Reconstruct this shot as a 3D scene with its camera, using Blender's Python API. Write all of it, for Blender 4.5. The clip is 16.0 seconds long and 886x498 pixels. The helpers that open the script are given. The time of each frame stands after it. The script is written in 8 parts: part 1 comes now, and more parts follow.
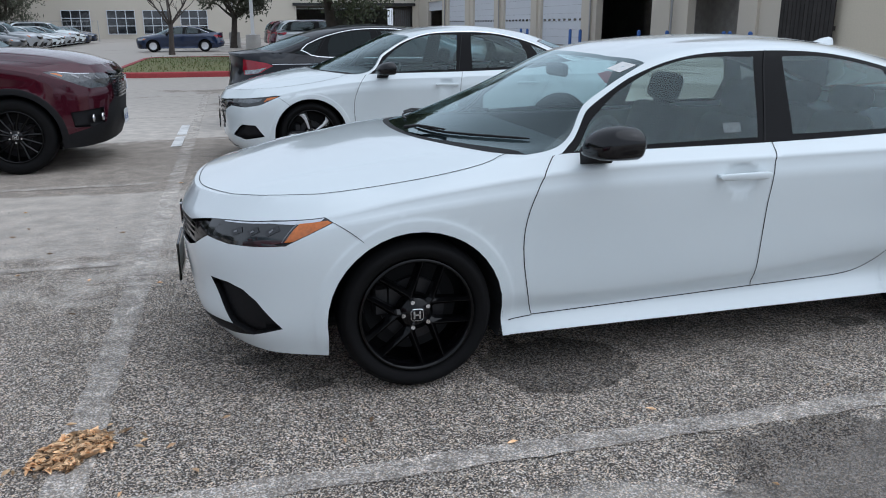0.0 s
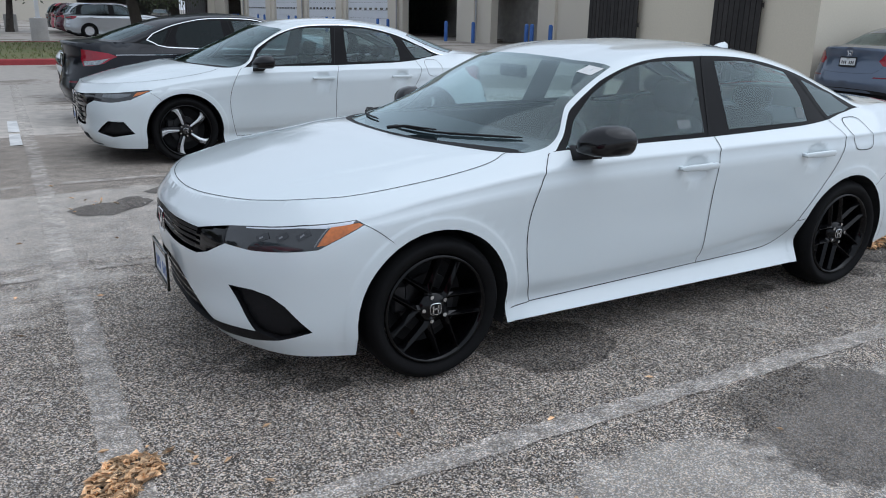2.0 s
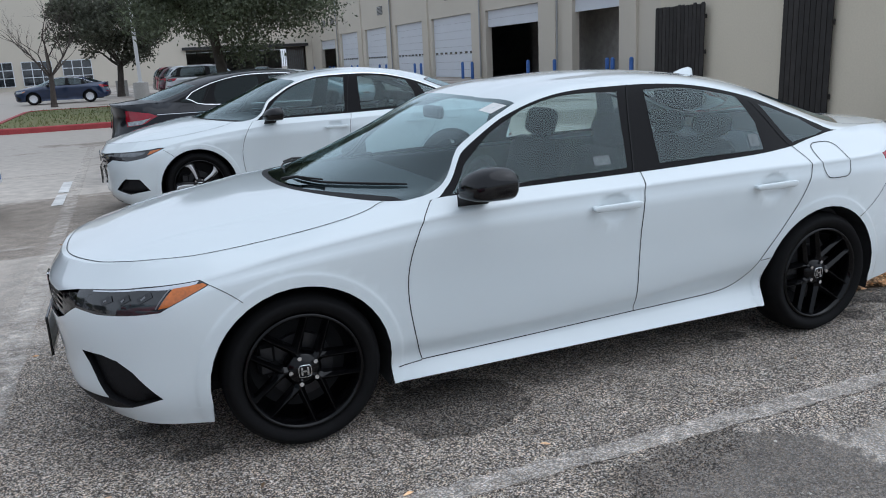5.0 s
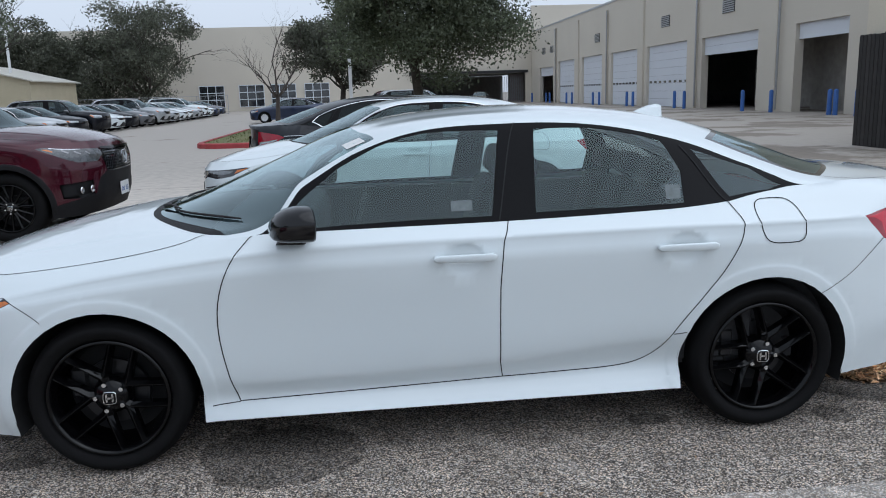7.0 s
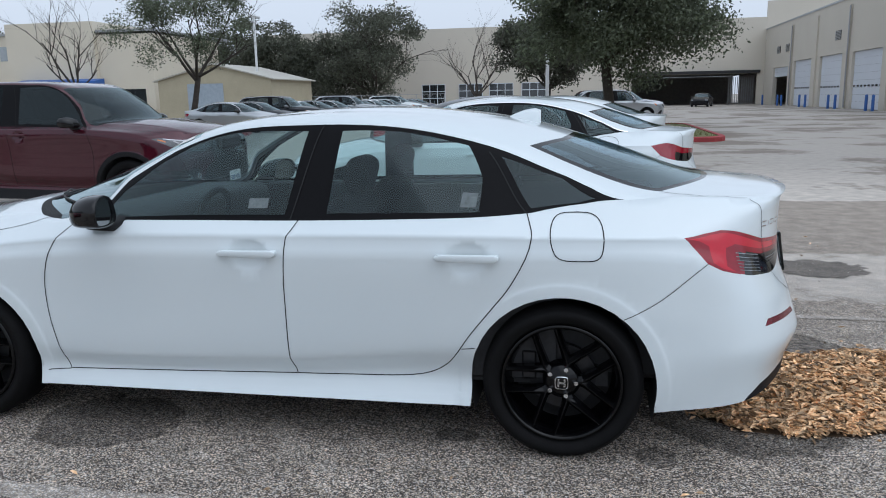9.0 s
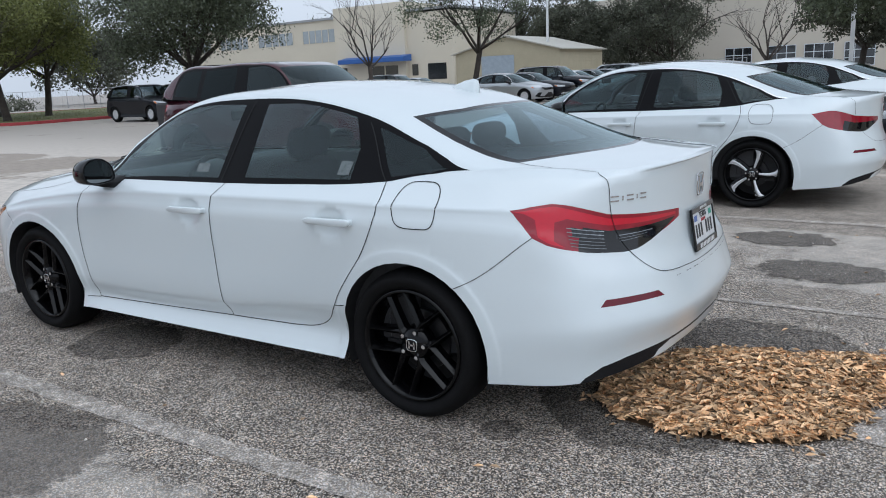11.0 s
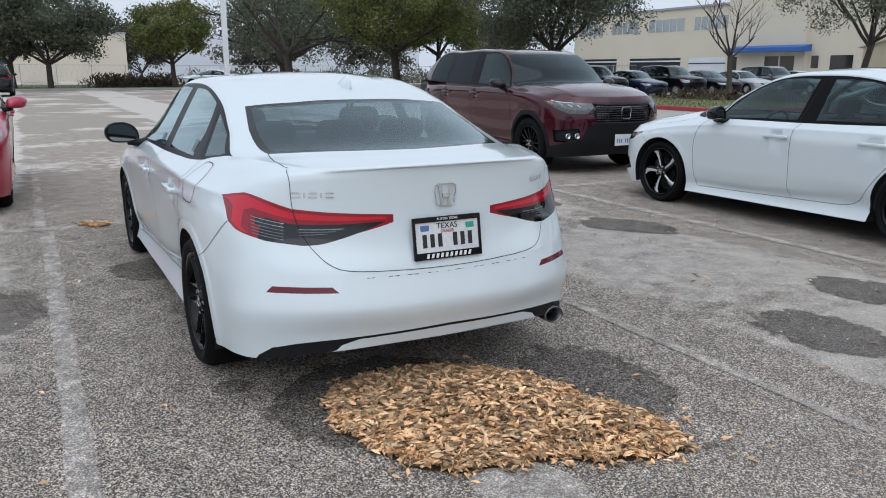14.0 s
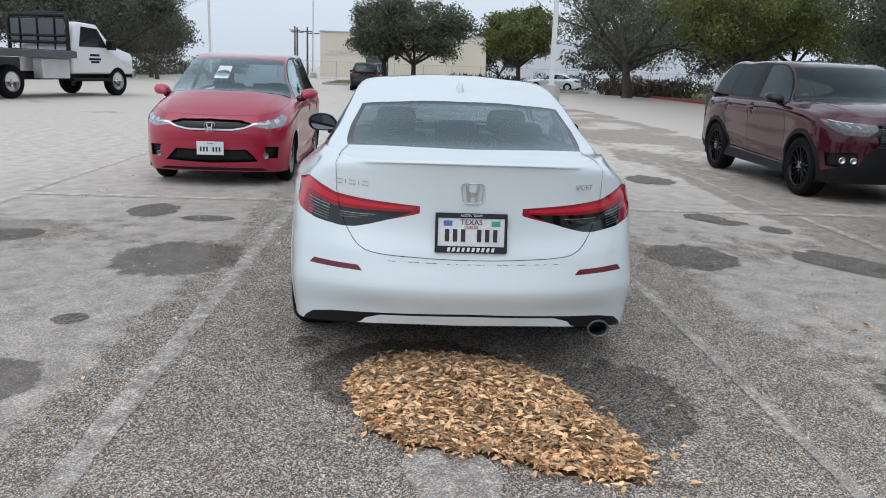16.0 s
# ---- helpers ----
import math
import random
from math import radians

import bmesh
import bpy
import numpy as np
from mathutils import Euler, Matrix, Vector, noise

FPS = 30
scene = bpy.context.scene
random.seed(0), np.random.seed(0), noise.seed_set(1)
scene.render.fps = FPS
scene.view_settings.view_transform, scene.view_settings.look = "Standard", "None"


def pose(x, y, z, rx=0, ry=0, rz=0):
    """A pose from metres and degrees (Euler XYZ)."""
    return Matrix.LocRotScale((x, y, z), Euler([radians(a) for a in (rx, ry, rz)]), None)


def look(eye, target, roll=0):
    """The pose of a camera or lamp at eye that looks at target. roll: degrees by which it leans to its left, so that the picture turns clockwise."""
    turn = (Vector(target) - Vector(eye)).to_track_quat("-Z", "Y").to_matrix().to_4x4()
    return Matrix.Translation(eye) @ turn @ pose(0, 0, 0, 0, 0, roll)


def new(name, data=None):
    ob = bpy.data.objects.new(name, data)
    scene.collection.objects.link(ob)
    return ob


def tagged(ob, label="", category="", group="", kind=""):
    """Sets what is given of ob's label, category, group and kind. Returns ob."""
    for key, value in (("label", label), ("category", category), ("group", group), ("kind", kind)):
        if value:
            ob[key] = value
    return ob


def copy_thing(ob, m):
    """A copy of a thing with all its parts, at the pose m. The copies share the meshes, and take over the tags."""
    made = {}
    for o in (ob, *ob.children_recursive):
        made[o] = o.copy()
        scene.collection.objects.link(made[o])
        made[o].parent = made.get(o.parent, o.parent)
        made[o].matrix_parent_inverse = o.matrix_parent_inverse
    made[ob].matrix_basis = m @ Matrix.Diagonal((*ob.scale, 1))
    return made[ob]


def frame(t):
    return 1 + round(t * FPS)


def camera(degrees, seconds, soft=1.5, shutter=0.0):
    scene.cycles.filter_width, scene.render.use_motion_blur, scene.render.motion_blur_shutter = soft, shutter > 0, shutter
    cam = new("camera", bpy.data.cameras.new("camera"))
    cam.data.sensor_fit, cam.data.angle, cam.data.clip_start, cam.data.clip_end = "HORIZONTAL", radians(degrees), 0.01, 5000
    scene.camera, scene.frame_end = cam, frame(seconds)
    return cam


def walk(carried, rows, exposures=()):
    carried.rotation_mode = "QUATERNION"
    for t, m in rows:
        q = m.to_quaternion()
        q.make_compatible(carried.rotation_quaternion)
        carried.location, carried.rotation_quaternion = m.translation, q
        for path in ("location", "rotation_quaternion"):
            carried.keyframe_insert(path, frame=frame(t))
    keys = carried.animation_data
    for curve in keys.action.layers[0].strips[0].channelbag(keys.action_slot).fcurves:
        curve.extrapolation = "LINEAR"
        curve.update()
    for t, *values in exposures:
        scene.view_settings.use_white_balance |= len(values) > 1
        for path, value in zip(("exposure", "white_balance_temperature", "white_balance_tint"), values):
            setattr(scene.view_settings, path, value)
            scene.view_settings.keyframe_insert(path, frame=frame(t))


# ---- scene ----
cam = camera(59.8, 16.0, 1.0)
PATH = [
    (0, (-2.013, -3.755, 1.465), (-1.527, -1.898, 0.905), -0.2),
    (0.5, (-2.259, -3.66, 1.459), (-1.578, -1.856, 0.928), 0.7),
    (1, (-2.524, -3.547, 1.493), (-1.707, -1.8, 0.964), 1.0),
    (1.5, (-2.813, -3.534, 1.52), (-1.919, -1.837, 0.954), 1.2),
    (2, (-2.865, -3.557, 1.532), (-1.92, -1.894, 0.947), 1.1),
    (2.5, (-2.895, -3.571, 1.533), (-1.908, -1.933, 0.948), 1.2),
    (3, (-2.891, -3.57, 1.538), (-1.882, -1.939, 0.974), 0.9),
    (3.5, (-2.791, -3.602, 1.536), (-1.794, -1.954, 0.996), 0.1),
    (4, (-2.531, -3.687, 1.537), (-1.593, -1.998, 1.022), -0.9),
    (4.2, (-2.427, -3.698, 1.541), (-1.526, -1.987, 1.032), -1.4),
    (6.3, (-0.812, -3.854, 1.463), (-0.458, -1.933, 1.033), -2.7),
    (6.5, (-0.653, -3.855, 1.482), (-0.351, -1.923, 1.061), -2.5),
    (7, (-0.285, -3.899, 1.482), (-0.106, -1.947, 1.084), -1.8),
    (7.5, (0.171, -3.881, 1.443), (0.22, -1.918, 1.066), -1.2),
    (8, (0.616, -3.895, 1.456), (0.541, -1.931, 1.085), -0.9),
    (8.5, (1.021, -3.926, 1.466), (0.805, -1.974, 1.091), -0.8),
    (9, (1.486, -3.82, 1.449), (1.101, -1.896, 1.064), -1.1),
    (9.2, (1.655, -3.786, 1.437), (1.193, -1.879, 1.05), -1.4),
    (11.3, (3.43, -3.155, 1.408), (2.268, -1.59, 0.965), -2.3),
    (11.5, (3.586, -3.031, 1.43), (2.377, -1.501, 0.983), -1.9),
    (12, (3.964, -2.79, 1.42), (2.64, -1.36, 0.971), -1.2),
    (12.5, (4.279, -2.515, 1.412), (2.842, -1.198, 0.961), -0.6),
    (13, (4.599, -2.186, 1.429), (3.056, -0.995, 0.978), -0.5),
    (13.5, (4.901, -1.902, 1.44), (3.263, -0.849, 0.987), -0.4),
    (14, (5.119, -1.51, 1.422), (3.399, -0.596, 0.97), 0.1),
    (14.5, (5.35, -1.16, 1.414), (3.55, -0.412, 0.968), 0.7),
    (15, (5.507, -0.886, 1.425), (3.637, -0.336, 0.977), 1.5),
    (15.5, (5.572, -0.576, 1.427), (3.65, -0.252, 0.98), 2.2),
    (16, (5.679, -0.298, 1.445), (3.734, -0.197, 0.992), 2.1),
]
walk(cam, [(t, look(eye, target, roll)) for t, eye, target, roll in PATH],
     [(0, 0.05, 5690, 9), (7, 0.06, 5700, 9), (9, 0.06, 5705, 9), (12, 0.09, 5790, 9), (14.5, 0.12, 5850, 9), (16, 0.14, 5910, 9)])


# ---- overcast daylight ----
world = bpy.data.worlds.new("overcast_sky")
scene.world = world
world.use_nodes = True
wn = world.node_tree.nodes
wl = world.node_tree.links
sky = wn.new("ShaderNodeTexSky")
sky.sky_type = "NISHITA"
sky.sun_disc = False
sky.sun_elevation = radians(60)
sky.sun_rotation = radians(121)
sky.air_density, sky.dust_density, sky.ozone_density = 1.0, 4.0, 1.0
pale = wn.new("ShaderNodeHueSaturation")
pale.inputs["Saturation"].default_value = 0.12
veil = wn.new("ShaderNodeMix")
veil.data_type = "RGBA"
veil.inputs["Factor"].default_value = 0.72
veil.inputs["B"].default_value = (6.75, 7.05, 7.4, 1)
wl.new(sky.outputs["Color"], pale.inputs["Color"])
wl.new(pale.outputs["Color"], veil.inputs["A"])
wl.new(veil.outputs["Result"], wn["Background"].inputs["Color"])
wn["Background"].inputs["Strength"].default_value = 0.12
sun = new("sun", bpy.data.lights.new("sun", "SUN"))
sun.data.energy, sun.data.angle, sun.data.color = 0.9, radians(88), (1.0, 0.97, 0.93)
sun.matrix_world = look((0, 0, 30), (-15, 9, 0))
scene.view_settings.exposure = 0.0


# ---- materials ----
def material(name, color, rough=0.5, metal=0.0, coat=0.0, vary=0.12, scale=3.0, fine=60.0, bump=0.0, bump_scale=80.0, island=0.0, spec=0.5, other=None, per_object=0.0):
    """A principled surface whose colour wanders at two scales, with an optional relief."""
    m = bpy.data.materials.new(name)
    m.use_nodes = True
    n, l = m.node_tree.nodes, m.node_tree.links
    p = n["Principled BSDF"]
    p.inputs["Roughness"].default_value = rough
    p.inputs["Metallic"].default_value = metal
    p.inputs["Coat Weight"].default_value = coat
    p.inputs["Coat Roughness"].default_value = 0.04
    p.inputs["Specular IOR Level"].default_value = spec
    tex = n.new("ShaderNodeTexCoord")
    a, b = n.new("ShaderNodeTexNoise"), n.new("ShaderNodeTexNoise")
    a.inputs["Scale"].default_value, a.inputs["Detail"].default_value = scale, 5
    b.inputs["Scale"].default_value, b.inputs["Detail"].default_value = fine, 3
    l.new(tex.outputs["Object"], a.inputs["Vector"])
    l.new(tex.outputs["Object"], b.inputs["Vector"])
    add = n.new("ShaderNodeMath")
    add.operation = "ADD"
    l.new(a.outputs["Fac"], add.inputs[0])
    l.new(b.outputs["Fac"], add.inputs[1])
    ramp = n.new("ShaderNodeMapRange")
    ramp.inputs["From Min"].default_value, ramp.inputs["From Max"].default_value = 0.65, 1.35
    l.new(add.outputs[0], ramp.inputs["Value"])
    mix = n.new("ShaderNodeMix")
    mix.data_type = "RGBA"
    second = other or tuple(c * (1 - 2 * vary) for c in color)
    mix.inputs["A"].default_value = (*second, 1)
    mix.inputs["B"].default_value = (*color, 1)
    l.new(ramp.outputs["Result"], mix.inputs["Factor"])
    out = mix.outputs["Result"]
    if island or per_object:
        geo = n.new("ShaderNodeNewGeometry") if island else n.new("ShaderNodeObjectInfo")
        hsv = n.new("ShaderNodeHueSaturation")
        rng = n.new("ShaderNodeMapRange")
        k = island or per_object
        rng.inputs["To Min"].default_value, rng.inputs["To Max"].default_value = 1 - k, 1 + k
        l.new(geo.outputs["Random Per Island" if island else "Random"], rng.inputs["Value"])
        l.new(rng.outputs["Result"], hsv.inputs["Value"])
        l.new(out, hsv.inputs["Color"])
        out = hsv.outputs["Color"]
    l.new(out, p.inputs["Base Color"])
    if bump:
        c = n.new("ShaderNodeTexNoise")
        c.inputs["Scale"].default_value, c.inputs["Detail"].default_value = bump_scale, 4
        l.new(tex.outputs["Object"], c.inputs["Vector"])
        bp = n.new("ShaderNodeBump")
        bp.inputs["Strength"].default_value, bp.inputs["Distance"].default_value = bump, 0.01
        l.new(c.outputs["Fac"], bp.inputs["Height"])
        l.new(bp.outputs["Normal"], p.inputs["Normal"])
    return m


def glass(name, tint, rough=0.0, straight=0.052, slanted=0.9):
    """Window glass: a mirror-like coat over a tinted see-through sheet."""
    m = bpy.data.materials.new(name)
    m.use_nodes = True
    n, l = m.node_tree.nodes, m.node_tree.links
    n.remove(n["Principled BSDF"])
    see, gloss, mix, edge = n.new("ShaderNodeBsdfTransparent"), n.new("ShaderNodeBsdfGlossy"), n.new("ShaderNodeMixShader"), n.new("ShaderNodeLayerWeight")
    power, rise = n.new("ShaderNodeMath"), n.new("ShaderNodeMath")
    power.operation, rise.operation = "POWER", "MULTIPLY_ADD"
    power.inputs[1].default_value = 3.3
    rise.inputs[1].default_value, rise.inputs[2].default_value = slanted, straight
    edge.inputs["Blend"].default_value = 0.5
    l.new(edge.outputs["Facing"], power.inputs[0])
    l.new(power.outputs[0], rise.inputs[0])
    see.inputs["Color"].default_value = (*tint, 1)
    gloss.inputs["Roughness"].default_value = rough
    gloss.inputs["Color"].default_value = (0.83, 0.97, 1, 1)
    l.new(rise.outputs[0], mix.inputs["Fac"])
    l.new(see.outputs["BSDF"], mix.inputs[1])
    l.new(gloss.outputs["BSDF"], mix.inputs[2])
    l.new(mix.outputs["Shader"], n["Material Output"].inputs["Surface"])
    return m


def paint(name, color, flake=0.05, rough=0.35, metal=0.0, spec=0.5, coat=1.0):
    return material(name, color, rough, metal, coat, flake, 0.8, 700.0, spec=spec)


WHITE = paint("white_pearl_paint", (0.64, 0.695, 0.715), 0.015, 0.35)
MAROON = paint("maroon_paint", (0.056, 0.0065, 0.015), 0.1, 0.2, 0.3, 0.1, 0.9)
BLACKP = paint("black_car_paint", (0.005, 0.006, 0.010), 0.1, 0.3, 0.0, 0.05, 0.6)
REDP = paint("red_car_paint", (0.37, 0.006, 0.040), 0.06, 0.3, 0.2)
BLUEGREY = paint("blue_grey_car_paint", (0.085, 0.11, 0.16), 0.06, 0.3, 0.4, 0.2)
SILVERP = paint("silver_car_paint", (0.42, 0.44, 0.46), 0.06, 0.3, 0.6)
NAVY = paint("navy_car_paint", (0.015, 0.027, 0.065), 0.06, 0.3, 0.3, 0.1)
GREYP = paint("grey_car_paint", (0.12, 0.125, 0.135), 0.06, 0.3, 0.5)
GLOSSBLACK = material("gloss_black", (0.004, 0.004, 0.005), 0.10, 0, 0.25, 0.1, spec=0.3)
WHEELBLACK = material("gloss_black_alloy", (0.0025, 0.0025, 0.003), 0.05, 0.0, 0.0, 0.15, spec=0.24)
TRIM = material("black_trim_plastic", (0.009, 0.009, 0.010), 0.45, 0, 0, 0.15, bump=0.05, bump_scale=300, spec=0.25)
FRAMEBLACK = material("black_window_surround", (0.005, 0.005, 0.006), 0.35, 0, 0, 0.15, spec=0.1)
TEXBLACK = material("textured_black_plastic", (0.011, 0.011, 0.0125), 0.6, 0, 0, 0.2, bump=0.15, bump_scale=220, spec=0.2)
SEAM = material("shadowed_panel_gap", (0.012, 0.012, 0.013), 0.9)
RUBBER = material("tyre_rubber", (0.007, 0.007, 0.0075), 0.7, 0, 0, 0.2, 20, 200, 0.1, 150, spec=0.12)
CHROME = material("chrome", (0.75, 0.76, 0.78), 0.08, 1.0)
MIRRORGLASS = material("dim_mirror_glass", (0.20, 0.21, 0.22), 0.03, 1.0)
ALLOY = material("machined_alloy", (0.72, 0.73, 0.75), 0.35, 0.6)
STEEL = material("brake_steel", (0.25, 0.25, 0.26), 0.35, 1.0)
CABIN = material("dark_cabin_plastic", (0.04, 0.04, 0.043), 0.7, 0, 0, 0.2)
CLOTH = material("dark_seat_cloth", (0.022, 0.022, 0.025), 0.95, 0, 0, 0.25, 6, 20, spec=0.2)
LINER = material("grey_headliner", (0.24, 0.24, 0.235), 0.9)
TAILGLOW = material("bright_red_lamp_band", (0.55, 0.006, 0.026), 0.15, 0, 0.3, 0.05)
TAILRED = material("red_lamp_lens", (0.28, 0.003, 0.017), 0.12, 0, 0.3, 0.12, 12, 40)
REFLECTOR = material("deep_red_reflector", (0.13, 0.001, 0.012), 0.2, 0, 0.2, 0.1, 40, 120)
TAILDARK = material("smoked_lamp_lens", (0.006, 0.006, 0.007), 0.08, 0, 0.3, 0.3, 30, 90)
LAMPDARK = material("headlamp_dark_lens", (0.022, 0.024, 0.028), 0.07, 0, 0.9, 0.4, 18, 60)
LAMPCLEAR = material("headlamp_clear_lens", (0.42, 0.45, 0.48), 0.12, 0.3, 0.9, 0.35, 22, 70)
LAMPWHITE = material("lamp_light_strip", (0.62, 0.66, 0.72), 0.2, 0.2, 0.8, 0.08)
AMBER = material("amber_reflector", (0.62, 0.16, 0.015), 0.2, 0, 0.8, 0.2, 40, 120)
GLASS = glass("car_window_glass", (0.70, 0.81, 0.80))
WINDSCREEN = glass("windscreen_glass", (0.56, 0.67, 0.69), 0.0, 0.085, 0.9)
GLASSREAR = glass("rear_window_glass", (0.44, 0.54, 0.62), 0.0, 0.06, 0.75)
GLASSTINT = glass("tinted_car_glass", (0.30, 0.34, 0.36), 0.0, 0.045, 0.7)
GLASSDARK = glass("dark_privacy_glass", (0.02, 0.023, 0.028), 0.0, 0.018, 0.28)
GLASSSUV = glass("smoked_car_glass", (0.10, 0.125, 0.15), 0.0, 0.04, 0.45)
GLASSMID = glass("lightly_tinted_car_glass", (0.46, 0.55, 0.56), 0.0, 0.05, 0.85)
PLATEWHITE = material("plate_white", (0.72, 0.73, 0.74), 0.4)
PLATEBLUE = material("plate_blue_ink", (0.10, 0.16, 0.38), 0.5)
INK = material("black_ink", (0.02, 0.02, 0.022), 0.5)
REDINK = material("red_ink", (0.45, 0.05, 0.06), 0.5)
GREENINK = material("green_sticker", (0.05, 0.35, 0.25), 0.5)
PAPER = material("white_paper", (0.75, 0.75, 0.74), 0.8)
STICKER = material("faded_glass_sticker", (0.16, 0.19, 0.195), 0.5, 0, 0, 0.25, 30, 90)
LAMPGREY = material("headlamp_grey_lens", (0.20, 0.215, 0.23), 0.1, 0.2, 0.9, 0.35, 22, 70)
LAMPMID = material("headlamp_mid_grey_lens", (0.10, 0.108, 0.118), 0.1, 0.2, 0.9, 0.4, 22, 70)
LAMPSMOKE = material("smoky_clear_lens", (0.032, 0.034, 0.039), 0.1, 0.2, 0.4, 0.35, 22, 70)
DISC = material("dark_brake_iron", (0.05, 0.05, 0.053), 0.4, 0.8)


def mesh_object(name, verts, faces, mat, parent=None, normals=None, smooth=False, label=""):
    me = bpy.data.meshes.new(name)
    me.from_pydata([tuple(v) for v in verts], [], [tuple(f) for f in faces])
    if mat:
        me.materials.append(mat)
    if smooth or normals is not None:
        me.polygons.foreach_set("use_smooth", [True] * len(me.polygons))
    if normals is not None:
        me.normals_split_custom_set_from_vertices([tuple(v) for v in normals])
    ob = new(name, me)
    ob.parent = parent
    if label:
        ob["label"] = label
    return ob


def part(name, bm, mat, parent=None, label="", smooth=False):
    me = bpy.data.meshes.new(name)
    bmesh.ops.recalc_face_normals(bm, faces=bm.faces)
    bm.to_mesh(me)
    bm.free()
    me.materials.append(mat)
    if smooth:
        me.polygons.foreach_set("use_smooth", [True] * len(me.polygons))
    ob = new(name, me)
    ob.parent = parent
    if label:
        ob["label"] = label
    return ob


def empty(name, m, label, category, group=""):
    e = new(name)
    e.matrix_world = m
    e.empty_display_size = 0.2
    return tagged(e, label, category, group)


def box(bm, lo, hi, bevel=0.0, seg=1):
    """A box from corner to corner, added to bm, with its edges rounded by bevel."""
    m = Matrix.LocRotScale([(a + b) / 2 for a, b in zip(lo, hi)], None, [abs(b - a) for a, b in zip(lo, hi)])
    r = bmesh.ops.create_cube(bm, size=1, matrix=m)
    if bevel:
        es = list({e for v in r["verts"] for e in v.link_edges})
        bmesh.ops.bevel(bm, geom=es, offset=bevel, segments=seg, profile=0.5, affect="EDGES")
    return bm


def tube(bm, path, radius, n=8, cap=True):
    """A round bar along points; radius may be one number or one for each point."""
    path = [Vector(p) for p in path]
    rad = radius if isinstance(radius, (list, tuple)) else [radius] * len(path)
    rings = []
    side = Vector((0.3, 0.5, 0.81))
    for i, p in enumerate(path):
        d = (path[min(i + 1, len(path) - 1)] - path[max(i - 1, 0)]).normalized()
        a = d.cross(side)
        if a.length < 0.1:
            a = d.cross(Vector((1, 0, 0)))
        a.normalize()
        b = d.cross(a)
        rings.append([bm.verts.new(p + rad[i] * (math.cos(2 * math.pi * k / n) * a + math.sin(2 * math.pi * k / n) * b)) for k in range(n)])
    for r, s in zip(rings, rings[1:]):
        for k in range(n):
            bm.faces.new((r[k], r[(k + 1) % n], s[(k + 1) % n], s[k]))
    if cap:
        bm.faces.new(rings[0][::-1])
        bm.faces.new(rings[-1])
    return bm


def lathe(bm, profile, n=48):
    """Turns a profile of (radius, y) round the y axis."""
    rings = [[bm.verts.new((r * math.cos(2 * math.pi * k / n), y, r * math.sin(2 * math.pi * k / n))) for k in range(n)] for r, y in profile]
    for a, b in zip(rings, rings[1:]):
        for k in range(n):
            bm.faces.new((a[k], a[(k + 1) % n], b[(k + 1) % n], b[k]))
    return bm


def prism(bm, outline, lo, hi, axis="y"):
    """A flat outline given in the two other axes, thickened from lo to hi."""
    put = {"y": lambda a, b, c: (a, c, b), "z": lambda a, b, c: (a, b, c), "x": lambda a, b, c: (c, a, b)}[axis]
    p = [bm.verts.new(put(a, b, lo)) for a, b in outline]
    q = [bm.verts.new(put(a, b, hi)) for a, b in outline]
    bm.faces.new(p)
    bm.faces.new(q[::-1])
    for i in range(len(p)):
        j = (i + 1) % len(p)
        bm.faces.new((p[i], q[i], q[j], p[j]))
    return bm


def rounded(poly, r, n=3):
    """The polygon with its corners cut round by about r."""
    poly = [np.array(p, float) for p in poly]
    out = []
    for i, p in enumerate(poly):
        a, b = poly[i - 1] - p, poly[(i + 1) % len(poly)] - p
        la, lb = np.linalg.norm(a), np.linalg.norm(b)
        q = min(r, la * 0.45, lb * 0.45)
        s, e = p + a / la * q, p + b / lb * q
        out += [(1 - t) ** 2 * s + 2 * t * (1 - t) * p + t * t * e for t in np.linspace(0, 1, n + 1)]
    return np.array(out)




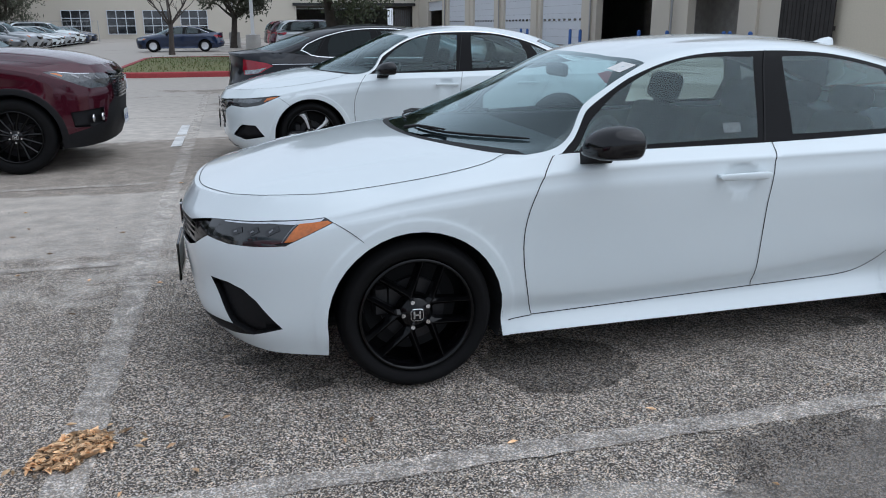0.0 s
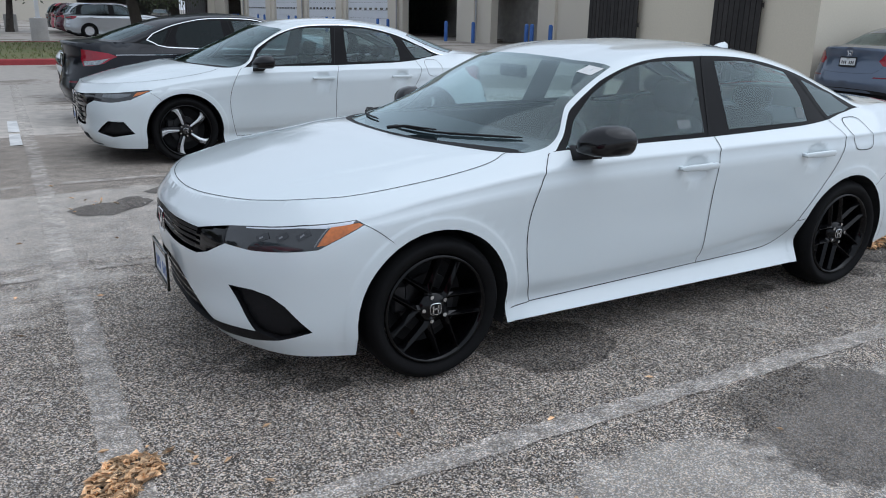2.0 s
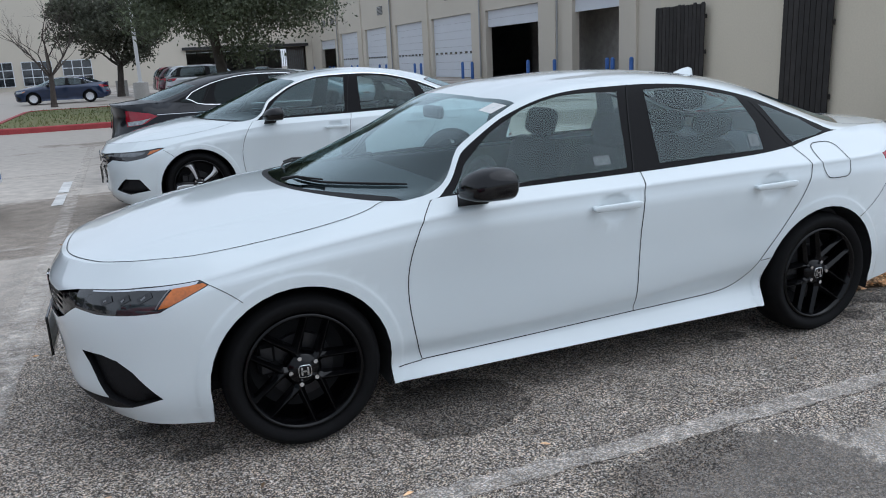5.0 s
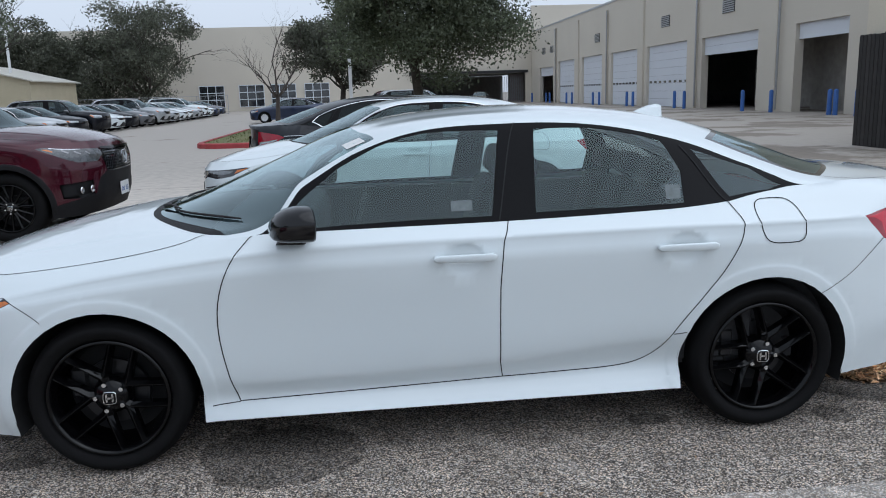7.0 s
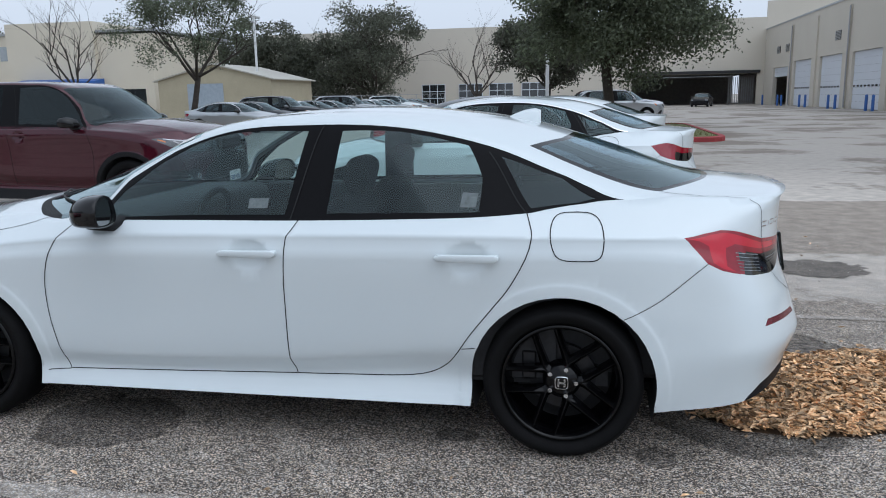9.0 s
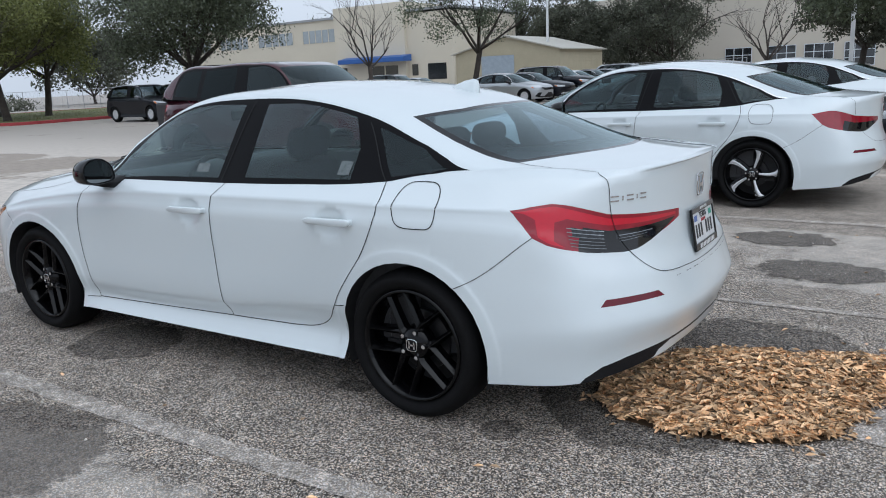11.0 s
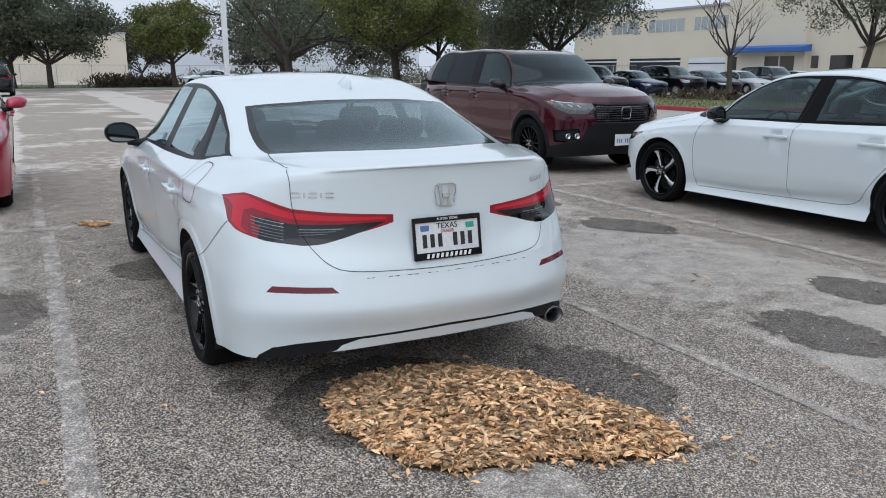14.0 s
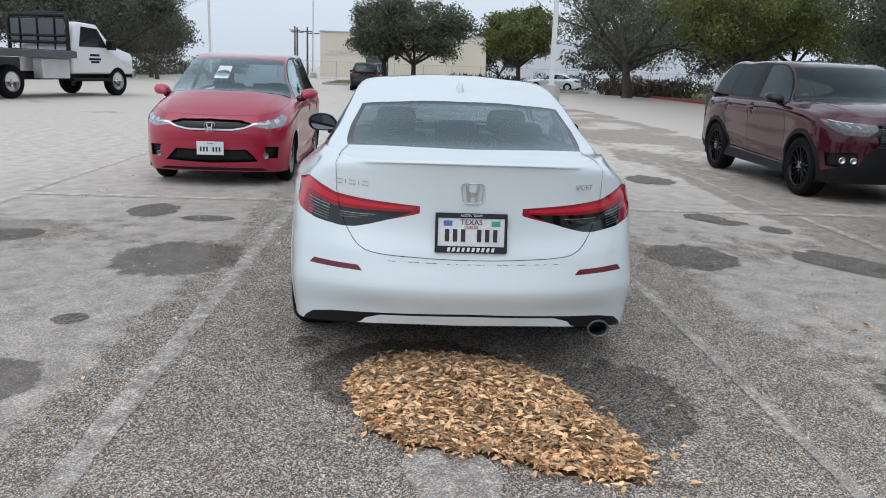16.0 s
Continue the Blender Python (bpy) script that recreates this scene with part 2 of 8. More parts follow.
# ---- ground ----
def asphalt(name, dark, light, worn, amount):
    """Chip-seal: pale and dark stones bedded in tar, rubbed smooth and pale in broad patches."""
    m = bpy.data.materials.new(name)
    m.use_nodes = True
    n, l = m.node_tree.nodes, m.node_tree.links
    p = n["Principled BSDF"]
    p.inputs["Roughness"].default_value = 0.92
    p.inputs["Specular IOR Level"].default_value = 0.4
    tex = n.new("ShaderNodeTexCoord")
    cell = n.new("ShaderNodeTexVoronoi")
    cell.inputs["Scale"].default_value = 200
    cell2 = n.new("ShaderNodeTexVoronoi")
    cell2.inputs["Scale"].default_value = 118
    big, mid = n.new("ShaderNodeTexNoise"), n.new("ShaderNodeTexNoise")
    big.inputs["Scale"].default_value, big.inputs["Detail"].default_value, big.inputs["Roughness"].default_value = 0.3, 5, 0.6
    mid.inputs["Scale"].default_value, mid.inputs["Detail"].default_value = 5.5, 6
    for t in (cell, cell2, big, mid):
        l.new(tex.outputs["Object"], t.inputs["Vector"])
    sep, sep2 = n.new("ShaderNodeSeparateColor"), n.new("ShaderNodeSeparateColor")
    l.new(cell.outputs["Color"], sep.inputs["Color"])
    l.new(cell2.outputs["Color"], sep2.inputs["Color"])
    chip = n.new("ShaderNodeMath")
    chip.operation = "MULTIPLY_ADD"
    chip.inputs[1].default_value = 0.24
    l.new(sep2.outputs["Red"], chip.inputs[0])
    half = n.new("ShaderNodeMath")
    half.operation = "MULTIPLY"
    half.inputs[1].default_value = 0.76
    l.new(sep.outputs["Red"], half.inputs[0])
    l.new(half.outputs[0], chip.inputs[2])
    ramp = n.new("ShaderNodeValToRGB")
    e = ramp.color_ramp.elements
    e[0].position, e[0].color = 0.30, (*dark, 1)
    e[1].position, e[1].color = 0.86, (*light, 1)
    for pos, w in ((0.47, 0.15), (0.62, 0.40)):
        k = ramp.color_ramp.elements.new(pos)
        k.color = (*[(1 - w) * a + w * b for a, b in zip(dark, light)], 1)
    l.new(chip.outputs[0], ramp.inputs["Fac"])
    # the stones are worn flush away from the bays
    mean = tuple(0.63 * a + 0.37 * b for a, b in zip(dark, light))
    away, reach, flush = n.new("ShaderNodeVectorMath"), n.new("ShaderNodeMapRange"), n.new("ShaderNodeMix")
    away.operation = "LENGTH"
    l.new(tex.outputs["Object"], away.inputs[0])
    l.new(away.outputs["Value"], reach.inputs["Value"])
    reach.inputs["From Min"].default_value, reach.inputs["From Max"].default_value, reach.inputs["To Max"].default_value = 2.6, 8.0, 1.0
    flush.data_type = "RGBA"
    flush.inputs["B"].default_value = (*mean, 1)
    l.new(reach.outputs["Result"], flush.inputs["Factor"])
    l.new(ramp.outputs["Color"], flush.inputs["A"])
    # broad wear: chiefly off the parking bay itself
    xyz = n.new("ShaderNodeSeparateXYZ")
    l.new(tex.outputs["Object"], xyz.inputs[0])
    off, left = n.new("ShaderNodeMath"), n.new("ShaderNodeMath")
    left.operation, off.operation = "MULTIPLY", "MAXIMUM"
    left.inputs[1].default_value = -0.97
    l.new(xyz.outputs["Y"], left.inputs[0])
    l.new(xyz.outputs["Y"], off.inputs[0])
    l.new(left.outputs[0], off.inputs[1])
    lane = n.new("ShaderNodeMapRange")
    lane.interpolation_type = "SMOOTHSTEP"
    lane.inputs["From Min"].default_value, lane.inputs["From Max"].default_value = 1.50, 1.95
    lane.inputs["To Min"].default_value, lane.inputs["To Max"].default_value = -0.15, 0.165
    # the bay of the midsize sedan is as dark as this one
    shift, away_y, least = n.new("ShaderNodeMath"), n.new("ShaderNodeMath"), n.new("ShaderNodeMath")
    shift.operation, away_y.operation, least.operation = "SUBTRACT", "ABSOLUTE", "MINIMUM"
    shift.inputs[1].default_value = 5.4
    l.new(xyz.outputs["Y"], shift.inputs[0])
    l.new(shift.outputs[0], away_y.inputs[0])
    l.new(away_y.outputs[0], least.inputs[0])
    l.new(off.outputs[0], least.inputs[1])
    l.new(least.outputs[0], lane.inputs["Value"])
    s1 = n.new("ShaderNodeMath")
    s1.operation = "ADD"
    patch = n.new("ShaderNodeMath")
    patch.operation = "MULTIPLY_ADD"
    patch.inputs[1].default_value, patch.inputs[2].default_value = 1.45, -0.235
    l.new(big.outputs["Fac"], patch.inputs[0])
    l.new(patch.outputs[0], s1.inputs[0])
    l.new(lane.outputs["Result"], s1.inputs[1])
    s2 = n.new("ShaderNodeMath")
    s2.operation = "MULTIPLY_ADD"
    s2.inputs[1].default_value = 0.22
    # the drive aisle ahead of the bays is worn paler than the bays
    aisle, s0 = n.new("ShaderNodeMapRange"), n.new("ShaderNodeMath")
    aisle.interpolation_type = "SMOOTHSTEP"
    aisle.inputs["From Min"].default_value, aisle.inputs["From Max"].default_value = -6.0, 1.0
    aisle.inputs["To Min"].default_value, aisle.inputs["To Max"].default_value = 0.12, -0.07
    s0.operation = "ADD"
    l.new(xyz.outputs["X"], aisle.inputs["Value"])
    l.new(aisle.outputs["Result"], s0.inputs[0])
    l.new(s1.outputs[0], s0.inputs[1])
    l.new(s0.outputs[0], s2.inputs[2])
    wear = n.new("ShaderNodeMapRange")
    wear.interpolation_type = "SMOOTHSTEP"
    wear.inputs["From Min"].default_value, wear.inputs["From Max"].default_value = 0.58, 0.72
    wear.inputs["To Max"].default_value = amount
    l.new(s2.outputs[0], wear.inputs["Value"])
    gloss = n.new("ShaderNodeMapRange")
    gloss.inputs["To Min"].default_value, gloss.inputs["To Max"].default_value = 0.92, 0.52
    l.new(wear.outputs["Result"], gloss.inputs["Value"])
    l.new(gloss.outputs["Result"], p.inputs["Roughness"])
    mix = n.new("ShaderNodeMix")
    mix.data_type = "RGBA"
    mix.inputs["B"].default_value = (*worn, 1)
    # the stones still show through the wear near the bays
    keep, thin = n.new("ShaderNodeMapRange"), n.new("ShaderNodeMath")
    keep.inputs["From Min"].default_value, keep.inputs["From Max"].default_value = 3.0, 7.0
    keep.inputs["To Min"].default_value, keep.inputs["To Max"].default_value = 0.48, 1.0
    l.new(away.outputs["Value"], keep.inputs["Value"])
    thin.operation = "MULTIPLY"
    l.new(keep.outputs["Result"], thin.inputs[0])
    l.new(wear.outputs["Result"], thin.inputs[1])
    l.new(thin.outputs[0], mix.inputs["Factor"])
    l.new(flush.outputs["Result"], mix.inputs["A"])
    tone = n.new("ShaderNodeMapRange")
    tone.inputs["From Min"].default_value, tone.inputs["From Max"].default_value = 0.3, 0.7
    tone.inputs["To Min"].default_value, tone.inputs["To Max"].default_value = 0.78, 1.17
    # the main drive beyond the bays: more even with distance, darker towards +y
    even, calm, old, both = n.new("ShaderNodeMapRange"), n.new("ShaderNodeMix"), n.new("ShaderNodeMapRange"), n.new("ShaderNodeMath")
    even.inputs["From Min"].default_value, even.inputs["From Max"].default_value = 9.0, 24.0
    l.new(away.outputs["Value"], even.inputs["Value"])
    l.new(even.outputs["Result"], calm.inputs["Factor"])
    l.new(mid.outputs["Fac"], calm.inputs["A"])
    calm.inputs["B"].default_value = 0.5
    l.new(calm.outputs["Result"], tone.inputs["Value"])
    l.new(calm.outputs["Result"], s2.inputs[0])
    # old scales the colour value, from 1 at y 5.5 down to 0.66 at y 14
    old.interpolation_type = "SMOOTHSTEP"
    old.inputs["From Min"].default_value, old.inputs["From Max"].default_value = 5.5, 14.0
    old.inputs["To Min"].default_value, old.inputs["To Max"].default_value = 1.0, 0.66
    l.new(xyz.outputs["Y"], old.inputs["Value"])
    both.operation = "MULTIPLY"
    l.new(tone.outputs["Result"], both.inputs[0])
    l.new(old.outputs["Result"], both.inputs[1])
    hsv, warm = n.new("ShaderNodeHueSaturation"), n.new("ShaderNodeMapRange")
    warm.inputs["To Min"].default_value, warm.inputs["To Max"].default_value = 0.35, 2.0
    hue = n.new("ShaderNodeMix")
    hue.inputs["B"].default_value = 0.55
    l.new(reach.outputs["Result"], hue.inputs["Factor"])
    l.new(sep.outputs["Green"], hue.inputs["A"])
    l.new(hue.outputs["Result"], warm.inputs["Value"])
    l.new(warm.outputs["Result"], hsv.inputs["Saturation"])
    l.new(both.outputs[0], hsv.inputs["Value"])
    l.new(mix.outputs["Result"], hsv.inputs["Color"])
    l.new(hsv.outputs["Color"], p.inputs["Base Color"])
    bp = n.new("ShaderNodeBump")
    bp.inputs["Strength"].default_value, bp.inputs["Distance"].default_value = 0.8, 0.007
    relief = n.new("ShaderNodeMapRange")
    relief.inputs["From Min"].default_value, relief.inputs["From Max"].default_value = 3.0, 9.0
    relief.inputs["To Min"].default_value, relief.inputs["To Max"].default_value = 0.9, 0.0
    l.new(away.outputs["Value"], relief.inputs["Value"])
    l.new(relief.outputs["Result"], bp.inputs["Strength"])
    l.new(chip.outputs[0], bp.inputs["Height"])
    l.new(bp.outputs["Normal"], p.inputs["Normal"])
    return m


def faded(m, edge):
    """Lets the ground show through: round the rim of a stain (edge), or where a painted line has worn off."""
    n, l = m.node_tree.nodes, m.node_tree.links
    tex, noi, mp = n.new("ShaderNodeTexCoord"), n.new("ShaderNodeTexNoise"), n.new("ShaderNodeMapRange")
    see, mix = n.new("ShaderNodeBsdfTransparent"), n.new("ShaderNodeMixShader")
    noi.inputs["Scale"].default_value, noi.inputs["Detail"].default_value, noi.inputs["Roughness"].default_value = (7, 5, 0.6) if edge else (9, 8, 0.75)
    l.new(tex.outputs["Object"], noi.inputs["Vector"])
    mp.interpolation_type = "SMOOTHSTEP"
    if edge:
        v, d, a = n.new("ShaderNodeVectorMath"), n.new("ShaderNodeVectorMath"), n.new("ShaderNodeMath")
        v.operation, d.operation, a.operation = "MULTIPLY_ADD", "LENGTH", "MULTIPLY_ADD"
        v.inputs[1].default_value, v.inputs[2].default_value = (2, 2, 0), (-1, -1, 0)
        l.new(tex.outputs["Generated"], v.inputs[0])
        l.new(v.outputs[0], d.inputs[0])
        a.inputs[1].default_value = 0.75
        l.new(noi.outputs["Fac"], a.inputs[0])
        l.new(d.outputs["Value"], a.inputs[2])
        l.new(a.outputs[0], mp.inputs["Value"])
        mp.inputs["From Min"].default_value, mp.inputs["From Max"].default_value = 1.23, 1.10
        mp.inputs["To Max"].default_value = 0.88
    else:
        l.new(noi.outputs["Fac"], mp.inputs["Value"])
        mp.inputs["From Min"].default_value, mp.inputs["From Max"].default_value = 0.42, 0.66
        mp.inputs["To Min"].default_value, mp.inputs["To Max"].default_value = 0.55, 0.93
    l.new(mp.outputs["Result"], mix.inputs["Fac"])
    l.new(see.outputs["BSDF"], mix.inputs[1])
    l.new(n["Principled BSDF"].outputs["BSDF"], mix.inputs[2])
    l.new(mix.outputs["Shader"], n["Material Output"].inputs["Surface"])


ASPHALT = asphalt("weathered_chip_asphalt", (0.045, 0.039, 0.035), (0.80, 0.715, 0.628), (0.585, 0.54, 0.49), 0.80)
STAIN = asphalt("oil_darkened_asphalt", (0.026, 0.023, 0.021), (0.43, 0.385, 0.34), (0.17, 0.155, 0.142), 0.35)
STRIPE = asphalt("worn_white_line_paint", (0.30, 0.275, 0.25), (0.98, 0.90, 0.82), (0.80, 0.745, 0.68), 0.6)
faded(STAIN, True)
FAINT = STAIN.copy()
FAINT.name = "faint_old_stain"
for nd in FAINT.node_tree.nodes:
    if nd.type == "MAP_RANGE" and abs(nd.inputs["To Max"].default_value - 0.88) < 1e-4:
        nd.inputs["To Max"].default_value = 0.52
faded(STRIPE, False)
g = bmesh.new()
bmesh.ops.create_grid(g, x_segments=8, y_segments=8, size=700)
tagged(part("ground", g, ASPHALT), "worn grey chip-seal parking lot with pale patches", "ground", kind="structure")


def blob(name, x, y, rx, ry, turn, mat, z, label, seed, rough=0.1, n=40):
    """A flat ragged-edged mark lying on the ground."""
    rnd = random.Random(seed)
    ph = [rnd.uniform(0, 6.28) for _ in range(6)]
    bm = bmesh.new()
    vs = []
    for k in range(n):
        a = 2 * math.pi * k / n
        r = 1 + rough * sum(math.sin((i + 2) * a + ph[i]) / (i + 1.5) for i in range(6))
        px, py = rx * r * math.cos(a), ry * r * math.sin(a)
        c, s = math.cos(turn), math.sin(turn)
        vs.append(bm.verts.new((x + px * c - py * s, y + px * s + py * c, z)))
    bm.faces.new(vs)
    return tagged(part(name, bm, mat), label, "stain", "dark stains on the asphalt", "structure")


STAINS = [(-.02, -1.98, .58, .42), (-1.9, -2.75, .34, .22), (-1.55, -2.15, .14, .24), (-.68, -3.5, .22, .2), (1.45, -2.17, .10, .09), (2.35, -2.2, .28, .26), (1.75, -.81, .08, .09), (2.42, .72, .42, .30),
          (-.45, 2.1, .42, .36), (-.35, 3.35, .55, .22), (-2.05, 3.05, .12, .22), (-1.7, 3.4, .18, .13), (-2.0, -.42, .11, .06), (-1.81, -.73, .10, .055), (-2.3, 2.9, .24, .18), (-.72, -.82, .34, .24),
          (.92, -.73, .10, .055), (2.52, 2.3, .42, .28), (2.1, 3.25, .36, .26), (2.15, -.25, .35, .55), (3.3, 2.9, .4, .3), (2.9, -3.3, .5, .4), (-4.6, -2.2, .3, .25), (-5.2, 3.2, .5, .3), (.6, 7.0, .4, .3)]
for i, (x, y, rx, ry) in enumerate(STAINS):
    blob("stain", x, y, rx * 1.28, ry * 1.28, 0.3 * (i % 5) - 0.6, FAINT if i in (0, 5) else STAIN, 0.003 + 0.0001 * i, "dark oily stain soaked into the asphalt", i, 0.06)


blob("stain", 3.17, -.10, .34, .15, .1, STRIPE, 0.0062, "pale crumbled patch in the asphalt", 77, 0.16)


def stripe(x0, y0, x1, y1, w, seed):
    """A painted bay line with ragged sides, broken where it has worn away."""
    rnd = random.Random(seed)
    bm = bmesh.new()
    d = Vector((x1 - x0, y1 - y0, 0))
    L = d.length
    d.normalize()
    s = Vector((-d.y, d.x, 0))
    row = []
    k = int(L / 0.06)
    for i in range(k + 1):
        c = Vector((x0, y0, 0.0065)) + d * (L * i / k)
        a, b = w / 2 * rnd.uniform(0.78, 1.1), w / 2 * rnd.uniform(0.78, 1.1)
        row.append((bm.verts.new(c + s * a), bm.verts.new(c - s * b)))
    for p, q in zip(row, row[1:]):
        bm.faces.new((p[0], p[1], q[1], q[0]))
    tagged(part("parking_line", bm, STRIPE), "faded white parking bay line worn into the asphalt", "road marking", "parking bay lines", "structure")


stripe(-2.66, -4.4, -2.66, 14.5, 0.15, 1)
for i, y in enumerate((-4.35, -1.47, 1.37, 4.05, 6.95, 9.8)):
    stripe(-2.5, y, 3.4 if y < 2 else 2.9, y, 0.07 if y == 1.37 else 0.115, 10 + i)
    stripe(-8.2, y - 0.05, -2.82, y - 0.05, 0.10, 30 + i)

FRESH = asphalt("bright_white_line_paint", (0.55, 0.545, 0.53), (0.86, 0.85, 0.83), (0.78, 0.77, 0.75), 0.8)
for y0, y1 in ((6.4, 7.35), (7.5, 8.65)):
    bm = bmesh.new()
    bm.faces.new([bm.verts.new(p) for p in ((-2.87, y0, .0072), (-2.74, y0 + .02, .0072), (-2.745, y1, .0072), (-2.865, y1 - .03, .0072))])
    tagged(part("parking_line", bm, FRESH), "short bright white dash of newer line paint", "road marking", "parking bay lines", "structure")

# ---- kerbs, islands ----
CONCRETE = material("pale_concrete", (0.40, 0.385, 0.36), 0.9, 0, 0, 0.15, 1.5, 40, 0.3, 60)
REDKERB = material("red_kerb_paint", (0.36, 0.045, 0.05), 0.7, 0, 0, 0.2, 3, 40, 0.2, 60)
GRASS = material("winter_grass", (0.085, 0.125, 0.03), 0.95, 0, 0, 0.3, 1.2, 30, 0.8, 30, other=(0.17, 0.14, 0.07))


def island(x0, y0, x1, y1, red):
    """A grass bed with a rounded kerb all round; the painted sides are red."""
    pts = rounded([(x0, y0), (x1, y0), (x1, y1), (x0, y1)], 1.2, 5)
    inner = rounded([(x0 + .18, y0 + .18), (x1 - .18, y0 + .18), (x1 - .18, y1 - .18), (x0 + .18, y1 - .18)], 1.05, 5)
    bm = bmesh.new()
    n = len(pts)
    rings = [[bm.verts.new((p[0], p[1], z)) for p in q] for q, z in ((pts, 0.0), (pts * 0.998 + 0.002 * inner, 0.13), (pts * 0.85 + 0.15 * inner, 0.155), (inner, 0.155), (inner, 0.10))]
    for a, b in zip(rings, rings[1:]):
        for k in range(n):
            bm.faces.new((a[k], a[(k + 1) % n], b[(k + 1) % n], b[k]))
    tagged(part("kerb", bm, REDKERB if red else CONCRETE), "red-painted concrete kerb round a grass island" if red else "plain concrete kerb round a grass island", "kerb", kind="structure")
    bm = bmesh.new()
    bm.faces.new([bm.verts.new((p[0], p[1], 0.13)) for p in inner])
    tagged(part("lawn", bm, GRASS), "patchy winter grass bed inside the kerb", "grass", kind="structure")
    rnd = random.Random(int(x0 * 7))
    vs, fs = [], []
    for _ in range(2600):
        x, y = rnd.uniform(x0 + .25, x1 - .25), rnd.uniform(y0 + .25, y1 - .25)
        a, h, w = rnd.uniform(0, 6.28), rnd.uniform(.04, .11), rnd.uniform(.01, .025)
        k = len(vs)
        vs += [(x - w * math.cos(a), y - w * math.sin(a), .125), (x + w * math.cos(a), y + w * math.sin(a), .125), (x + rnd.uniform(-.04, .04), y + rnd.uniform(-.04, .04), .13 + h)]
        fs.append((k, k + 1, k + 2))
    tagged(mesh_object("grass", vs, fs, GRASS), "tufts of green and straw-coloured winter grass", "grass", kind="stuff")


island(-5.7, 20.4, 5.4, 32.5, True)
island(-24.0, 19.4, -13.4, 29.0, True)
island(-24.0, 29.3, -18.6, 38.5, True)
island(-60.0, 17.2, -36.2, 40.0, True)
island(-75.0, 22.0, -61.0, 30.0, False)
island(-70.0, -7.0, -55.0, 14.0, False)

# ---- workshop with its row of bay doors ----
BEIGE = material("beige_stucco", (0.60, 0.555, 0.475), 0.9, 0, 0, 0.05, 0.25, 25, 0.25, 50)
CREAM = material("cream_painted_block", (0.65, 0.595, 0.485), 0.9, 0, 0, 0.05, 0.3, 25, 0.25, 40)
SHUTTER = material("white_roller_door", (0.66, 0.69, 0.74), 0.55, 0, 0, 0.04, 0.6, 20)
INSIDE = material("dim_workshop_interior", (0.42, 0.40, 0.37), 0.9, 0, 0, 0.2)
BLUE = material("blue_bollard_paint", (0.04, 0.13, 0.42), 0.5, 0, 0, 0.15, 4, 40)
METAL = material("grey_galvanised_metal", (0.42, 0.43, 0.44), 0.45, 0.7, 0, 0.1)
DARKMETAL = material("dark_metal", (0.03, 0.03, 0.032), 0.5, 0.3)
WINDOW = material("dark_building_glass", (0.03, 0.035, 0.04), 0.05, 0, 1.0, 0.3)

FX, TOP = 20.8, 8.5
BAYS = [(29.0, 33.3, 4.25, 0.75), (37.0, 44.1, 4.3, 1.05), (46.4, 53.8, 4.35, 9), (55.9, 62.5, 4.35, 9), (65.1, 71.6, 4.4, 9), (74.4, 81.0, 4.4, 9), (83.4, 90.3, 4.0, 1.0)]
wall = box(bmesh.new(), (FX, 14.6, 0), (FX + .45, BAYS[0][0], TOP))
workshop = tagged(part("wall_workshop", wall, BEIGE), "long beige stucco workshop wall with shallow pilasters", "wall", kind="structure")
for k, (y0, y1, h, _) in enumerate(BAYS):
    part("lintel_wall", box(bmesh.new(), (FX, y0, h), (FX + .45, y1, TOP)), BEIGE, workshop)
    part("pier_wall", box(bmesh.new(), (FX, y1, 0), (FX + .45, BAYS[k + 1][0] if k < 6 else 95, TOP)), BEIGE, workshop)
for lo, hi in (((FX + 11, 14.6, 0), (FX + 11.3, 112, TOP)), ((FX + .46, 14.6, TOP - .4), (FX + 11, 95, TOP - .1)), ((FX, 111.7, 0), (FX + 11, 112, TOP))):
    part("inner_wall", box(bmesh.new(), lo, hi), INSIDE, workshop)
for yy in (35.3, 45.2, 54.8, 63.8, 73.0, 82.2, 27.9):
    part("pilaster", box(bmesh.new(), (FX - .14, yy - .45, 0), (FX - .001, yy + .45, TOP - .5)), BEIGE, workshop)
bm = bmesh.new()
box(bm, (FX - .06, 14.6, TOP + .003), (FX + .6, 95, TOP + .16))
part("parapet_cap", bm, METAL, workshop)
for yy in (34.55, 44.6, 63.2, 81.7):
    bm = bmesh.new()
    tube(bm, [(FX - .2, yy, TOP - .6), (FX - .2, yy, 0.1)], 0.06, 8)
    part("downpipe", bm, METAL, workshop)
for yy in (40.6, 50.2, 66.5, 84.0, 88.0):
    bm = bmesh.new()
    box(bm, (FX - .03, yy - .75, 5.5), (FX - .002, yy + .75, 6.25))
    vent = part("wall_vent", bm, DARKMETAL, workshop)
    for k in range(6):
        bm = bmesh.new()
        box(bm, (FX - .07, yy - .75, 5.53 + .12 * k), (FX - .03, yy + .75, 5.59 + .12 * k))
        part("louvre_slat", bm, METAL, vent)
bm = bmesh.new()
box(bm, (FX + .46, 14.6, TOP - .2), (40, 95, TOP - .05))
box(bm, (39.8, 14.6, 0), (40, 95, TOP - .21))
box(bm, (FX + .46, 14.61, 0), (39.79, 14.8, TOP - .21))
tagged(part("workshop_shell", bm, INSIDE), "dark roof and back walls of the workshop", "wall", kind="structure")
bm = bmesh.new()
for (y0, y1, h, _), x in zip(BAYS[:2], (23.2, 25.6)):
    box(bm, (x, y0 - 2.5, 0), (x + .2, y1 + 2.4, 5.5))
tagged(part("workshop_partition", bm, INSIDE), "dim partition wall deep inside the open bays", "wall", kind="structure")
